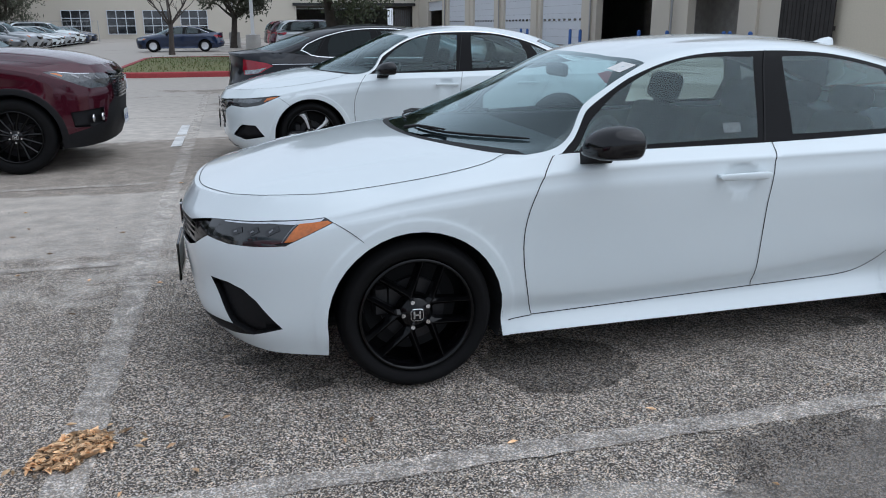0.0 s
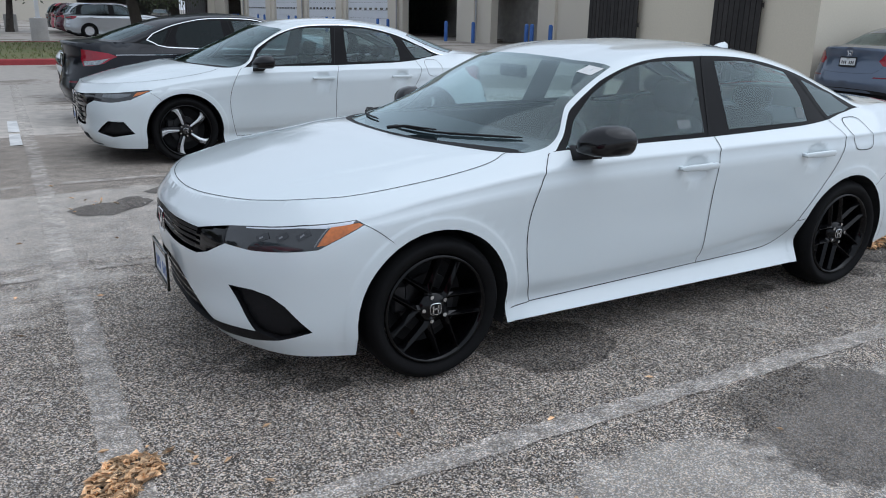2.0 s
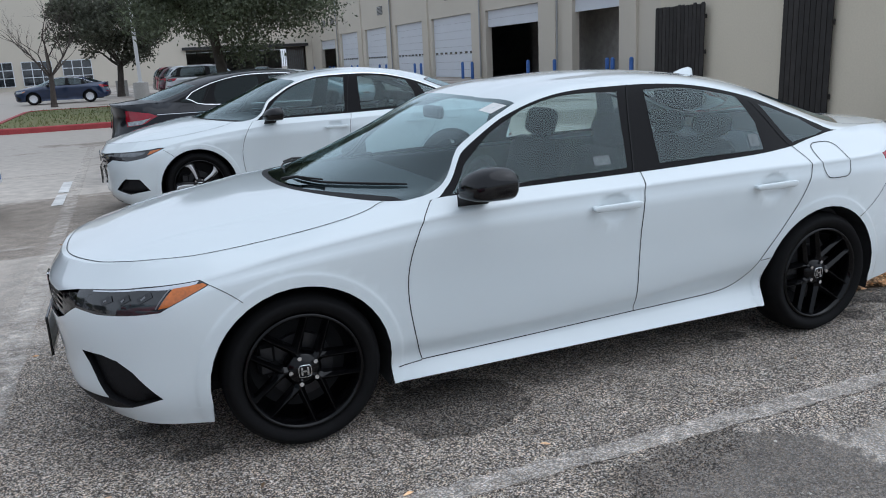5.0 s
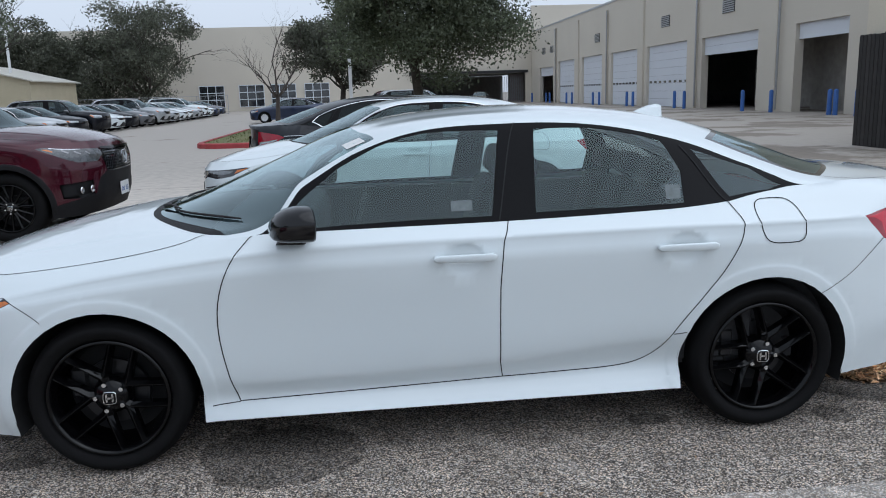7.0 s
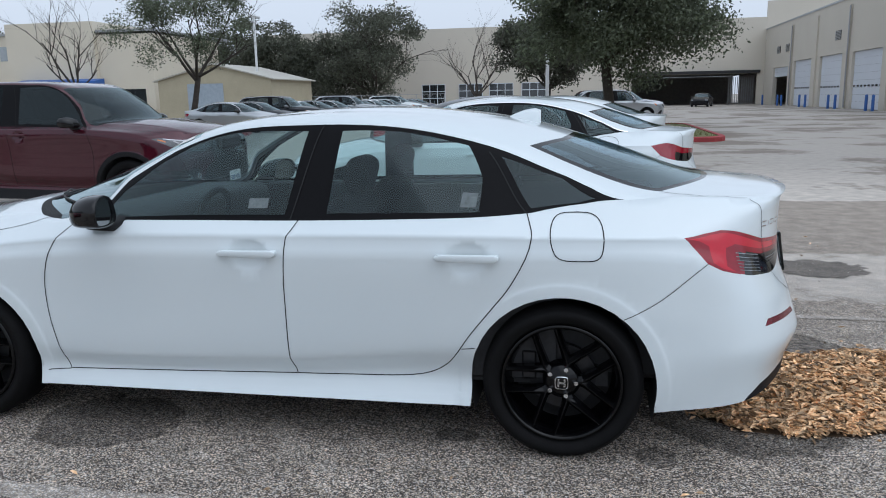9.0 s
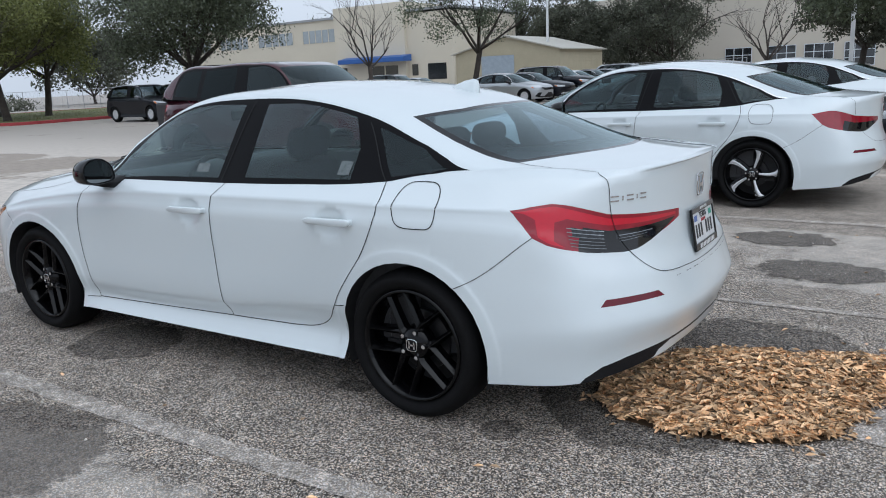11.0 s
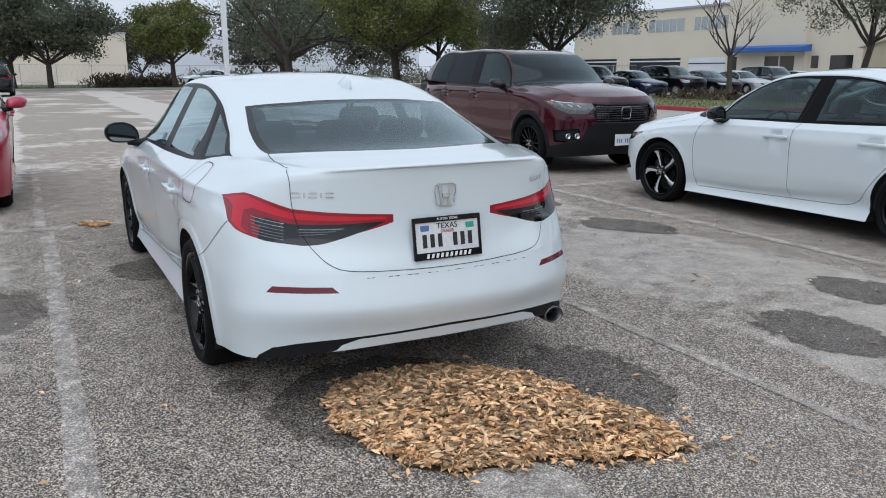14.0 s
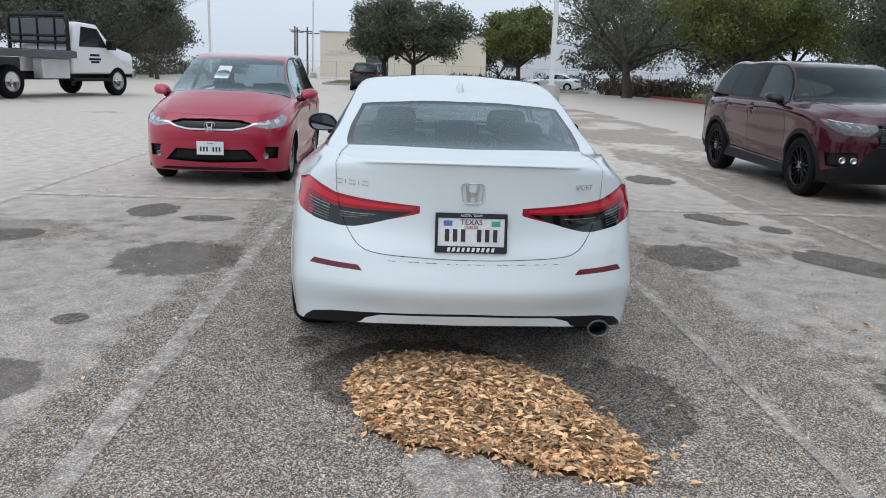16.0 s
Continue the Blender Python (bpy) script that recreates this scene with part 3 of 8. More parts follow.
for i, (y0, y1, h, drop) in enumerate(BAYS):
    door = empty("bay_door", pose(0, 0, 0), "closed white sectional bay door with a row of small windows" if drop > 5 else "half-raised white sectional bay door over a dark opening", "door", "workshop bay doors")
    bottom = 0.02 if drop > 5 else h - drop
    n = max(1, round((h - bottom) / 0.54))
    for k in range(n):
        z0, z1 = bottom + (h - bottom) * k / n, bottom + (h - bottom) * (k + 1) / n
        bm = bmesh.new()
        box(bm, (FX + .20, y0, z0 + .005), (FX + .25, y1, z1 - .005), 0.006)
        for q in range(3):
            zz = z0 + (z1 - z0) * (q + .5) / 3
            box(bm, (FX + .196, y0 + .02, zz - .03), (FX + .2, y1 - .02, zz + .03))
        part("door_panel", bm, SHUTTER, door)
    bm = bmesh.new()
    box(bm, (FX + .255, y0, bottom), (FX + .27, y1, h))
    part("door_backing", bm, DARKMETAL, door)
    if drop > 5:
        c = 8
        for k in range(c):
            yc = y0 + (y1 - y0) * (k + .5) / c
            bm = bmesh.new()
            box(bm, (FX + .178, yc - .2, 1.68), (FX + .187, yc + .2, 1.82), 0.02)
            part("door_window", bm, WINDOW, door)
    for yy in (y0 - .35, y1 + .35):
        bm = bmesh.new()
        lathe(bm, [(0.001, 1.12), (.07, 1.10), (.10, 1.04), (.105, 0)], 16)
        bmesh.ops.transform(bm, matrix=pose(FX - .9, yy, 0, 90, 0, 0) @ Matrix.Scale(1, 4), verts=bm.verts)
        tagged(part("bollard", bm, BLUE, None, "", True), "blue-painted steel bollard beside a bay door", "bollard", "blue bollards")
for yy in (26.7, 28.2):
    bm = bmesh.new()
    lathe(bm, [(0.001, 1.12), (.07, 1.10), (.10, 1.04), (.105, 0)], 16)
    bmesh.ops.transform(bm, matrix=pose(FX - .9, yy, 0, 90, 0, 0), verts=bm.verts)
    tagged(part("bollard", bm, BLUE, None, "", True), "blue-painted steel bollard beside a bay door", "bollard", "blue bollards")

# annex with timber gates
bm = bmesh.new()
box(bm, (11.0, 6.4, 0), (20.79, 13.05, 6.2))
tagged(part("wall_annex", bm, CREAM), "cream-painted block annex at the corner of the workshop", "wall", kind="structure")
TIMBER = material("black_stained_timber", (0.028, 0.025, 0.024), 0.75, 0, 0, 0.3, 6, 60, 0.4, 90, per_object=0.35)


def timber_gate(y0, y1, h, x):
    gate = empty("timber_gate", pose(0, 0, 0), "dark stained timber board gate with dog-eared tops", "gate", "timber gates")
    n = max(4, round((y1 - y0) / 0.145))
    w = (y1 - y0) / n
    for k in range(n):
        a, b = y0 + k * w + .008, y0 + (k + 1) * w - .008
        top = h + random.Random(k).uniform(-.02, .03)
        bm = bmesh.new()
        prism(bm, [(a, .0), (b, .0), (b, top - .04), (b - .03, top), (a + .03, top), (a, top - .04)], x - .03, x, "x")
        part("board", bm, TIMBER, gate)
    for z in (.4, h * .55, h - .3):
        bm = bmesh.new()
        box(bm, (x + .001, y0, z - .05), (x + .05, y1, z + .05))
        part("rail", bm, TIMBER, gate)
    return gate


timber_gate(11.2, 13.02, 2.45, 10.85)
timber_gate(7.65, 8.9, 3.3, 10.90)

# ---- far building across the end, with a covered drive ----
far = bmesh.new()
box(far, (-42, 95, 0), (5.6, 95.4, 10.0))
farwall = tagged(part("wall_far_building", far, BEIGE), "tall beige building closing the end of the lot", "wall", kind="structure")
part("lintel_wall", box(bmesh.new(), (5.6, 95, 3.65), (20.0, 95.4, 10.0)), BEIGE, farwall)
part("pier_wall", box(bmesh.new(), (20.0, 95, 0), (20.79, 95.4, 10.0)), BEIGE, farwall)
part("flat_roof", box(bmesh.new(), (-42, 95.41, 9.6), (40, 118, 9.9)), BEIGE, farwall)
part("drive_side_wall", box(bmesh.new(), (5.3, 95.41, 0), (5.6, 112, 9.59)), BEIGE, farwall)
part("upper_block", box(bmesh.new(), (20.8, 95.0, 8.6), (40, 95.4, 11.8)), BEIGE, farwall)
bm = bmesh.new()
box(bm, (5.61, 112, 0), (20.0, 112.3, 3.64))
box(bm, (5.61, 95.41, 3.66), (20.0, 112.2, 3.8))
part("covered_drive", bm, INSIDE, farwall)
bm = bmesh.new()
box(bm, (5.2, 94.7, 3.66), (20.3, 94.99, 4.0))
part("canopy_fascia", bm, DARKMETAL, farwall)
for k in range(12):
    bm = bmesh.new()
    tube(bm, [(17.0 + .25 * k, 95.9, 0), (17.0 + .25 * k, 95.9, 3.2)], 0.04, 6)
    part("gate_bar", bm, METAL, farwall)
for x0 in (-20.6, -15.8, -11.9, -7.8):
    frame_ob = bmesh.new()
    box(frame_ob, (x0, 94.95, .5), (x0 + 3.0, 94.99, 3.1))
    win = part("window", frame_ob, WINDOW, farwall)
    for k in range(4):
        bm = bmesh.new()
        box(bm, (x0 + k * 3.0 / 3 - .04, 94.9, .5), (x0 + k * 3.0 / 3 + .04, 94.949, 3.1))
        part("mullion", bm, SHUTTER, win)
    for z in (.5, 1.4, 2.25, 3.1):
        bm = bmesh.new()
        box(bm, (x0, 94.89, z - .04), (x0 + 3.0, 94.899 + .0, z + .04))
        part("transom", bm, SHUTTER, win)

# ---- metal shed ----
SIDING = material("tan_metal_siding", (0.46, 0.41, 0.29), 0.6, 0.1, 0, 0.08, 1, 20)
ROOFM = material("pale_metal_roof", (0.50, 0.48, 0.42), 0.5, 0.2, 0, 0.08, 1, 20)
shed = empty("metal_shed", pose(-38, 62, 0), "tan ribbed metal shed with low gable roof and large grey door", "shed")
part("wall", box(bmesh.new(), (.02, .02, 0), (10.98, 9.98, 3.42)), SIDING, shed)
for k in range(12):
    z = k * .285
    part("siding_board", prism(bmesh.new(), [(-.02, z), (11.02, z), (11.0, z + .27), (0, z + .27)], -.02, 10.02, "y"), SIDING, shed)
bm = bmesh.new()
prism(bm, [(-.02, 3.42), (11.02, 3.42), (5.5, 4.75)], 0.02, 9.98, "y")
part("gable", bm, SIDING, shed)
bm = bmesh.new()
prism(bm, [(-.4, 3.32), (-.4, 3.42), (5.5, 4.9), (11.4, 3.42), (11.4, 3.32), (5.5, 4.78)], -.3, 10.3, "y")
part("roof", bm, ROOFM, shed)
bm = bmesh.new()
box(bm, (2.9, -.06, 0), (6.4, -.021, 3.1))
part("door", bm, material("grey_blue_shed_door", (0.36, 0.42, 0.48), 0.6), shed)

# ---- two-storey office with garage bays ----
office = empty("office_building", pose(-86, 68, 0), "two-storey cream office building with upper windows and a blue awning", "building")
for lo, hi in (((0, 0, 0), (28, 16, 8.5)), ((28.003, -.5, 0), (38, 12, 9.6)), ((38.003, 0, 0), (44, 14, 8.3))):
    part("wall", box(bmesh.new(), lo, hi), CREAM, office)
for x0, x1 in ((-.2, 27.9), (38.1, 44.2)):
    part("roof_edge", box(bmesh.new(), (x0, -.2, 8.502), (x1, 16.2, 8.75)), METAL, office)
SKYPANE = material("pale_sky_glass", (0.36, 0.40, 0.42), 0.15, 0, 1.0)
for x0, x1 in ((1, 6.2), (8, 13.2), (15, 21), (22.6, 27.7)):
    w = part("window", box(bmesh.new(), (x0, -.03, 6.0), (x1, -.001, 7.45)), SKYPANE, office)
    for q in range(6):
        x = x0 + (x1 - x0) * q / 5
        part("mullion", box(bmesh.new(), (x - .05, -.07, 5.95), (x + .05, -.031, 7.5)), CREAM, w)
for k, (x0, x1) in enumerate(((-.4 + .8, 9.2), (11.8, 20.7), (22.1, 27.6))):
    part("garage_opening", box(bmesh.new(), (x0, -.03, 0), (x1, -.002, 2.9)), DARKMETAL if k < 2 else SHUTTER, office)
    part("garage_lintel", box(bmesh.new(), (x0, -.09, 2.45 if k < 2 else 2.2), (x1, -.031, 2.62 if k < 2 else 2.3)), SHUTTER if k < 2 else DARKMETAL, office)
for x0, x1, z0, z1 in ((33.3, 35.0, .7, 2.9), (35.2, 36.9, .7, 2.9), (28.6, 29.6, .3, 2.9)):
    part("window", box(bmesh.new(), (x0, -.53, z0), (x1, -.501, z1)), WINDOW, office)
for x0, x1, z0, z1 in ((38.5, 39.3, 1.7, 2.9), (40.6, 43, 1.2, 2.9)):
    part("window", box(bmesh.new(), (x0, -.03, z0), (x1, -.001, z1)), WINDOW, office)
bm = bmesh.new()
prism(bm, [(-2.0, 3.3), (-2.0, 3.75), (-.502, 4.0), (-.502, 3.3)], 29.5, 38.8, "x")
part("awning", bm, BLUE, office)

# ---- printing works far down the road ----
works = empty("printing_works", pose(-100, -12, 0), "flat-roofed tan commercial building with white sign letters", "building")
bm = bmesh.new()
box(bm, (-14, 0, 0), (0, 22, 5.7))
part("wall", bm, CREAM, works)
bm = bmesh.new()
box(bm, (.001, 6, 0), (.06, 9, 2.7))
part("doorway", bm, WINDOW, works)
bm = bmesh.new()
box(bm, (-14.1, -.1, 5.701), (.1, 22.1, 5.9))
part("roof_edge", bm, METAL, works)
bm = bmesh.new()
box(bm, (-6, 5, 5.901), (-4.5, 6.5, 6.8), .05)
part("roof_unit", bm, METAL, works)
cu = bpy.data.curves.new("sign", "FONT")
cu.body, cu.size, cu.extrude = "SCREEN PRINTING", 1.0, 0.03
cu.materials.append(PAPER)
sign = new("sign_lettering", cu)
sign.matrix_world = pose(.08, .5, 2.9, 90, 0, 90)
sign.parent = works
sign.location, sign.rotation_euler = (.08, .5, 2.9), (radians(90), 0, radians(90))


# ---- trees ----
BARK = material("oak_bark", (0.075, 0.062, 0.052), 0.95, 0, 0, 0.3, 4, 40, 0.8, 25)
PALEBARK = material("grey_bare_bark", (0.085, 0.07, 0.06), 0.95, 0, 0, 0.25, 4, 40, 0.6, 25)
LEAF = material("live_oak_leaves", (0.16, 0.185, 0.118), 0.6, 0, 0, 0.3, 0.5, 6, island=0.45)
LEAFY = material("yellow_green_leaves", (0.22, 0.24, 0.075), 0.6, 0, 0, 0.3, 0.5, 6, island=0.45)
LEAFD = material("dark_cedar_leaves", (0.155, 0.165, 0.12), 0.65, 0, 0, 0.3, 0.5, 6, island=0.45)


def leafy(m):
    """Lets part of the light through the leaves."""
    n, l = m.node_tree.nodes, m.node_tree.links
    p = n["Principled BSDF"]
    t, mix = n.new("ShaderNodeBsdfTranslucent"), n.new("ShaderNodeMixShader")
    mix.inputs["Fac"].default_value = 0.4
    l.new(p.inputs["Base Color"].links[0].from_socket, t.inputs["Color"])
    l.new(p.outputs["BSDF"], mix.inputs[1])
    l.new(t.outputs["BSDF"], mix.inputs[2])
    l.new(mix.outputs["Shader"], n["Material Output"].inputs["Surface"])


for m in (LEAF, LEAFY, LEAFD):
    leafy(m)


def limb(bm, rnd, p, d, length, r, depth, spread, tips):
    """One limb with its forks."""
    pts, rad = [p], [r]
    q = p.copy()
    steps = 4
    for k in range(steps):
        d = (d + Vector((rnd.uniform(-1, 1), rnd.uniform(-1, 1), rnd.uniform(-.5, .8))) * 0.17).normalized()
        q = q + d * (length / steps)
        pts.append(q.copy())
        rad.append(r * (1 - 0.5 * (k + 1) / steps))
    tube(bm, pts, rad, 6 if depth > 1 else 4, False)
    tips.append(q.copy())
    if depth > 0:
        for k in range(rnd.choice((2, 3, 3))):
            at = rnd.choice((2, 3, 4))
            nd = (d + Vector((rnd.uniform(-1, 1), rnd.uniform(-1, 1), rnd.uniform(-.4, .7))) * spread).normalized()
            limb(bm, rnd, pts[at].copy(), nd, length * rnd.uniform(.55, .8), rad[at] * .72, depth - 1, spread, tips)


def tree(x, y, height, radius, bottom, leaf, label, seed, bare=False, count=5200, size=0.16, trunk=0.2, gap=0.3, fork=None):
    rnd = random.Random(seed)
    rs = np.random.RandomState(seed)
    t = empty("tree", pose(x, y, 0), label, "tree")
    tips = []
    bm = bmesh.new()
    fork = fork or bottom * (1.0 if not bare else 0.9)
    lean = Vector((rnd.uniform(-.15, .15), rnd.uniform(-.15, .15), 1))
    base = [Vector((0, 0, -.1)), Vector((0, 0, .25)), lean * fork * .5, lean * fork]
    tube(bm, base, [trunk * 1.5, trunk * 1.1, trunk * .95, trunk * .85], 9, False)
    n = 6
    for k in range(n):
        a = 6.283 * k / n + rnd.uniform(-.3, .3)
        up = rnd.uniform(.35, 1.3) if not bare else rnd.uniform(.6, 1.9)
        d = Vector((math.cos(a), math.sin(a), up)).normalized()
        reach = min((height - fork) / max(d.z, .25), radius / max(math.hypot(d.x, d.y), .2)) * (.62 if not bare else .5)
        limb(bm, rnd, lean * fork * rnd.uniform(.85, 1.0), d, reach, trunk * (.55 if not bare else .42), 3 if not bare else 4, .75, tips)
    part("trunk", bm, PALEBARK if bare else BARK, t, "", True)
    if bare:
        return t
    mid, hz = (height + bottom) / 2, (height - bottom) / 2
    count, size = int(count * 4.6), size * .55
    # clumps of leaves: a lumpy outer layer with gaps, more about the limb ends, and a thin fill
    m = 64 if count < 80000 else 130
    u = rs.normal(size=(m, 3))
    u /= np.linalg.norm(u, axis=1)[:, None]
    u[:, 2] = rs.uniform(-.97, 1, m)
    u[:, :2] *= ((1 - np.abs(u[:, 2]) ** 3.2) ** .5 / (np.hypot(u[:, 0], u[:, 1]) + 1e-6))[:, None]
    lump = rs.uniform(.42, .98, m) * (1 + .16 * np.sin(u[:, 0] * 4.1 + seed) * np.cos(u[:, 1] * 3.7 - seed))
    c = u * lump[:, None] * (radius, radius, hz) + (0, 0, mid)
    c = c[rs.rand(m) > gap * .75]
    tp = np.array([tuple(v) for v in tips])
    off = np.sqrt((((tp - (0, 0, mid)) / (radius, radius, hz)) ** 2).sum(1))
    tp = (tp - (0, 0, mid)) / np.maximum(1, off / .9)[:, None] + (0, 0, mid)
    c = np.concatenate((c, tp[rs.randint(0, len(tp), 34)]))
    rc = radius * rs.uniform(.14, .38, len(c)) * (1 - .25 * gap)
    share = rc ** 2.3
    which = rs.choice(len(c), count, p=share / share.sum())
    q = rs.normal(size=(count, 3))
    q /= np.linalg.norm(q, axis=1)[:, None]
    q *= (rs.uniform(0, 1, count) ** .5 * rc[which])[:, None]
    q[:, 2] = q[:, 2] * .66 + .05 * rc[which]
    pts = c[which] + q * rs.uniform(.9, 1.25, count)[:, None] + rs.normal(size=(count, 3)) * radius * .035
    low = bottom - .25 * hz
    pts = pts[pts[:, 2] > low + rs.uniform(-.2, .5, count) * .3 * hz]
    k = len(pts)
    a = rs.normal(size=(k, 3))
    a /= np.linalg.norm(a, axis=1)[:, None]
    b = np.cross(a, rs.normal(size=(k, 3)))
    b /= np.linalg.norm(b, axis=1)[:, None]
    s = rs.uniform(.55, 1.35, k)[:, None] * size
    v = np.stack((pts - a * s, pts + b * s * .5, pts + a * s, pts - b * s * .5), 1).reshape(-1, 3)
    f = np.arange(k * 4).reshape(-1, 4)
    ob = mesh_object("crown", v, f.tolist(), leaf, t)
    ob["kind"] = "stuff"
    return t


tree(2.1, 29.2, 9.0, 4.0, 2.0, LEAF, "broad live oak with a dense dark green crown", 1, count=23000, size=.135, trunk=.22, gap=.0, fork=3.0)
tree(-20.5, 35.9, 9.1, 3.3, 2.3, LEAF, "small evergreen oak with an airy crown on a grass island", 2, count=4300, size=.12, trunk=.17, gap=.55, fork=2.9)
tree(-22.1, 28.7, 8.0, 2.6, 2.4, LEAF, "leafless street tree with upright branches on a grass island", 3, True, trunk=.13)
tree(-5.1, 39.2, 5.8, 2.2, 1.7, LEAF, "leafless tree in front of the far building", 5, True, trunk=.13)
tree(-2.0, 51.0, 7.0, 3.0, 2.2, LEAFD, "dark evergreen oak beside the far drive", 6, count=6000, size=.2, gap=.15)
for i, (x, y, h, r, b, m) in enumerate([(-23.7, 82.6, 13.0, 5.6, 2.0, LEAFD), (-35.8, 83.6, 11.0, 4.6, 1.8, LEAFD), (-29, 84.3, 9.0, 5.2, 1.2, LEAFD), (-44, 90, 10.5, 3.8, 2.0, LEAFD), (-47.0, 71.5, 6.2, 3.0, .8, LEAFD), (-54, 92, 8, 4, 2, LEAFD),
                                        (-36, 97, 8.5, 5, 2, LEAFD)]):
    tree(x, y, h, r, b, m, "tall evergreen oak in a thicket behind the lot", 20 + i, count=5200, size=.26, trunk=.30, gap=.42)
tree(-46.0, 25.0, 8.6, 3.7, 2.6, LEAFY, "yellow-green oak on the verge by the road", 40, count=6500, size=.19, trunk=.2)
tree(-51.5, 24.6, 8.4, 3.5, 2.9, LEAFY, "yellow-green oak on the verge by the road", 41, count=6500, size=.2, trunk=.2)
tree(-40.4, 19.4, 7.6, 4.2, 2.5, LEAFY, "yellow-green oak on the verge by the road", 42, count=7500, size=.17, trunk=.2)
tree(-31.4, 25.0, 8.0, 5.0, 2.5, LEAF, "broad dark evergreen oak beside the parked cars", 43, count=11000, size=.16, trunk=.24, gap=.2)
tree(-67.6, 20.0, 9.5, 5.4, 2.0, LEAF, "dark airy oak at the edge of the lot", 44, count=3600, size=.24, trunk=.28, gap=.5)
tree(-56.3, .1, 7.2, 3.9, 2.0, LEAF, "rounded evergreen oak on the far verge", 45, count=6500, size=.19, trunk=.2)
tree(-57.3, -2.2, 6.6, 3.0, 2.0, LEAF, "rounded evergreen oak on the far verge", 46, count=5000, size=.19, trunk=.2)
tree(-55.7, 8.3, 6.2, 2.8, 2.1, LEAFY, "small evergreen oak on the far verge", 47, count=5000, size=.18, trunk=.18)
tree(-47.3, 14.6, 8.8, 5.2, 2.4, LEAF, "dark oak with sparse twisting branches by the fence", 48, count=3000, size=.17, trunk=.3, gap=.55)
for i, (x, y, h, r) in enumerate([(-48.7, -25.7, 8.0, 5.0), (-56, -27, 10, 5.5), (-64, -26, 9, 5), (-75, -29, 10, 6), (-46, -33, 10, 6)]):
    tree(x, y, h, r, 1.5, LEAFD, "dark evergreen tree in the belt behind the truck", 60 + i, count=5000, size=.22, trunk=.2)
tree(-53.7, -18.9, 7.2, 2.4, 1.2, LEAF, "leafless tangled tree at the edge of the lot", 70, True, trunk=.14)
tree(-58.7, -20.9, 6.5, 2.2, 1.2, LEAF, "leafless tangled tree at the edge of the lot", 71, True, trunk=.14)
tree(-90, -31, 7, 4, 1, LEAFD, "dark evergreen tree far down the road", 72, count=3000, size=.3)
for i, (x, y, h, r) in enumerate([(-95, 60, 9, 7), (-105, 45, 9, 7), (-110, 30, 8, 6), (-120, 14, 8, 6), (-115, -40, 9, 7), (-80, 92, 11, 7)]):
    tree(x, y, h, r, 1.0, LEAFD, "distant dark treetops on the skyline", 80 + i, count=2600, size=.45)

# ---- low brush, chain-link fence, poles ----
BRUSH = material("dry_brush", (0.11, 0.085, 0.055), 0.95, 0, 0, 0.3, 1, 10, island=0.4)


def brush(x0, y0, x1, y1, h, n, seed, mat):
    rs = np.random.RandomState(seed)
    t = rs.uniform(0, 1, n)
    top = h * (.55 + .45 * np.sin(t * 17 + seed) ** 2)
    p = np.stack((x0 + (x1 - x0) * t + rs.normal(size=n) * .5, y0 + (y1 - y0) * t + rs.normal(size=n) * .5, rs.uniform(0, 1, n) * top), 1)
    a = rs.normal(size=(n, 3))
    a[:, 2] = np.abs(a[:, 2]) + .5
    a *= (rs.uniform(.12, .3, n) / np.linalg.norm(a, axis=1))[:, None]
    b = np.cross(a, rs.normal(size=(n, 3)))
    b *= (.05 / np.linalg.norm(b, axis=1))[:, None]
    v = np.stack((p - a, p + b, p + a, p - b), 1).reshape(-1, 3)
    tagged(mesh_object("brush", v, np.arange(4 * n).reshape(-1, 4).tolist(), mat), "low dry brush and weeds along the fence", "shrub", kind="stuff")


brush(-58, 3, -60, 9, 1.2, 2500, 3, BRUSH)
brush(-55, 15, -48, 19, 1.3, 2500, 4, BRUSH)
brush(-68, 12, -75, 40, 1.6, 4500, 5, LEAFD)
brush(-23, 26, -17, 27.5, .6, 900, 6, BRUSH)
brush(-60, -26, -100, -22, 2.0, 4500, 7, LEAFD)
brush(-50, 80, -21, 82, 4.6, 14000, 8, LEAFD)


def fence(points, h, step=3.0):
    f = empty("chain_link_fence", pose(0, 0, 0), "galvanised chain-link fence with slim posts and top rail", "fence")
    for (x0, y0), (x1, y1) in zip(points, points[1:]):
        L = math.hypot(x1 - x0, y1 - y0)
        n = max(1, round(L / step))
        for k in range(n):
            bm = bmesh.new()
            x, y = x0 + (x1 - x0) * k / n, y0 + (y1 - y0) * k / n
            tube(bm, [(x, y, -.05), (x, y, h)], .035, 6)
            part("post", bm, METAL, f)
        for z in (.1, h - .04):
            bm = bmesh.new()
            tube(bm, [(x0, y0, z), (x1, y1, z)], .022, 5)
            part("rail", bm, METAL, f)
        bm = bmesh.new()
        m = int(L / .45)
        for k in range(m):
            for s in (0, 1):
                a, b = (k + .0) / m, (k + 1.0) / m
                za, zb = (.1, h - .05) if s else (h - .05, .1)
                tube(bm, [(x0 + (x1 - x0) * a, y0 + (y1 - y0) * a, za), (x0 + (x1 - x0) * b, y0 + (y1 - y0) * b, zb)], .007, 3, False)
        w = part("wire", bm, METAL, f)
        w["kind"] = "stuff"


fence([(-78, -14), (-78, 44), (-46, 44)], 1.9)
fence([(-14, 76), (-48, 80)], 1.9)
fence([(-62, -28), (-110, -22)], 1.9)

WHITEPOLE = material("white_painted_steel", (0.70, 0.71, 0.72), 0.45, 0.1, 0, 0.06)


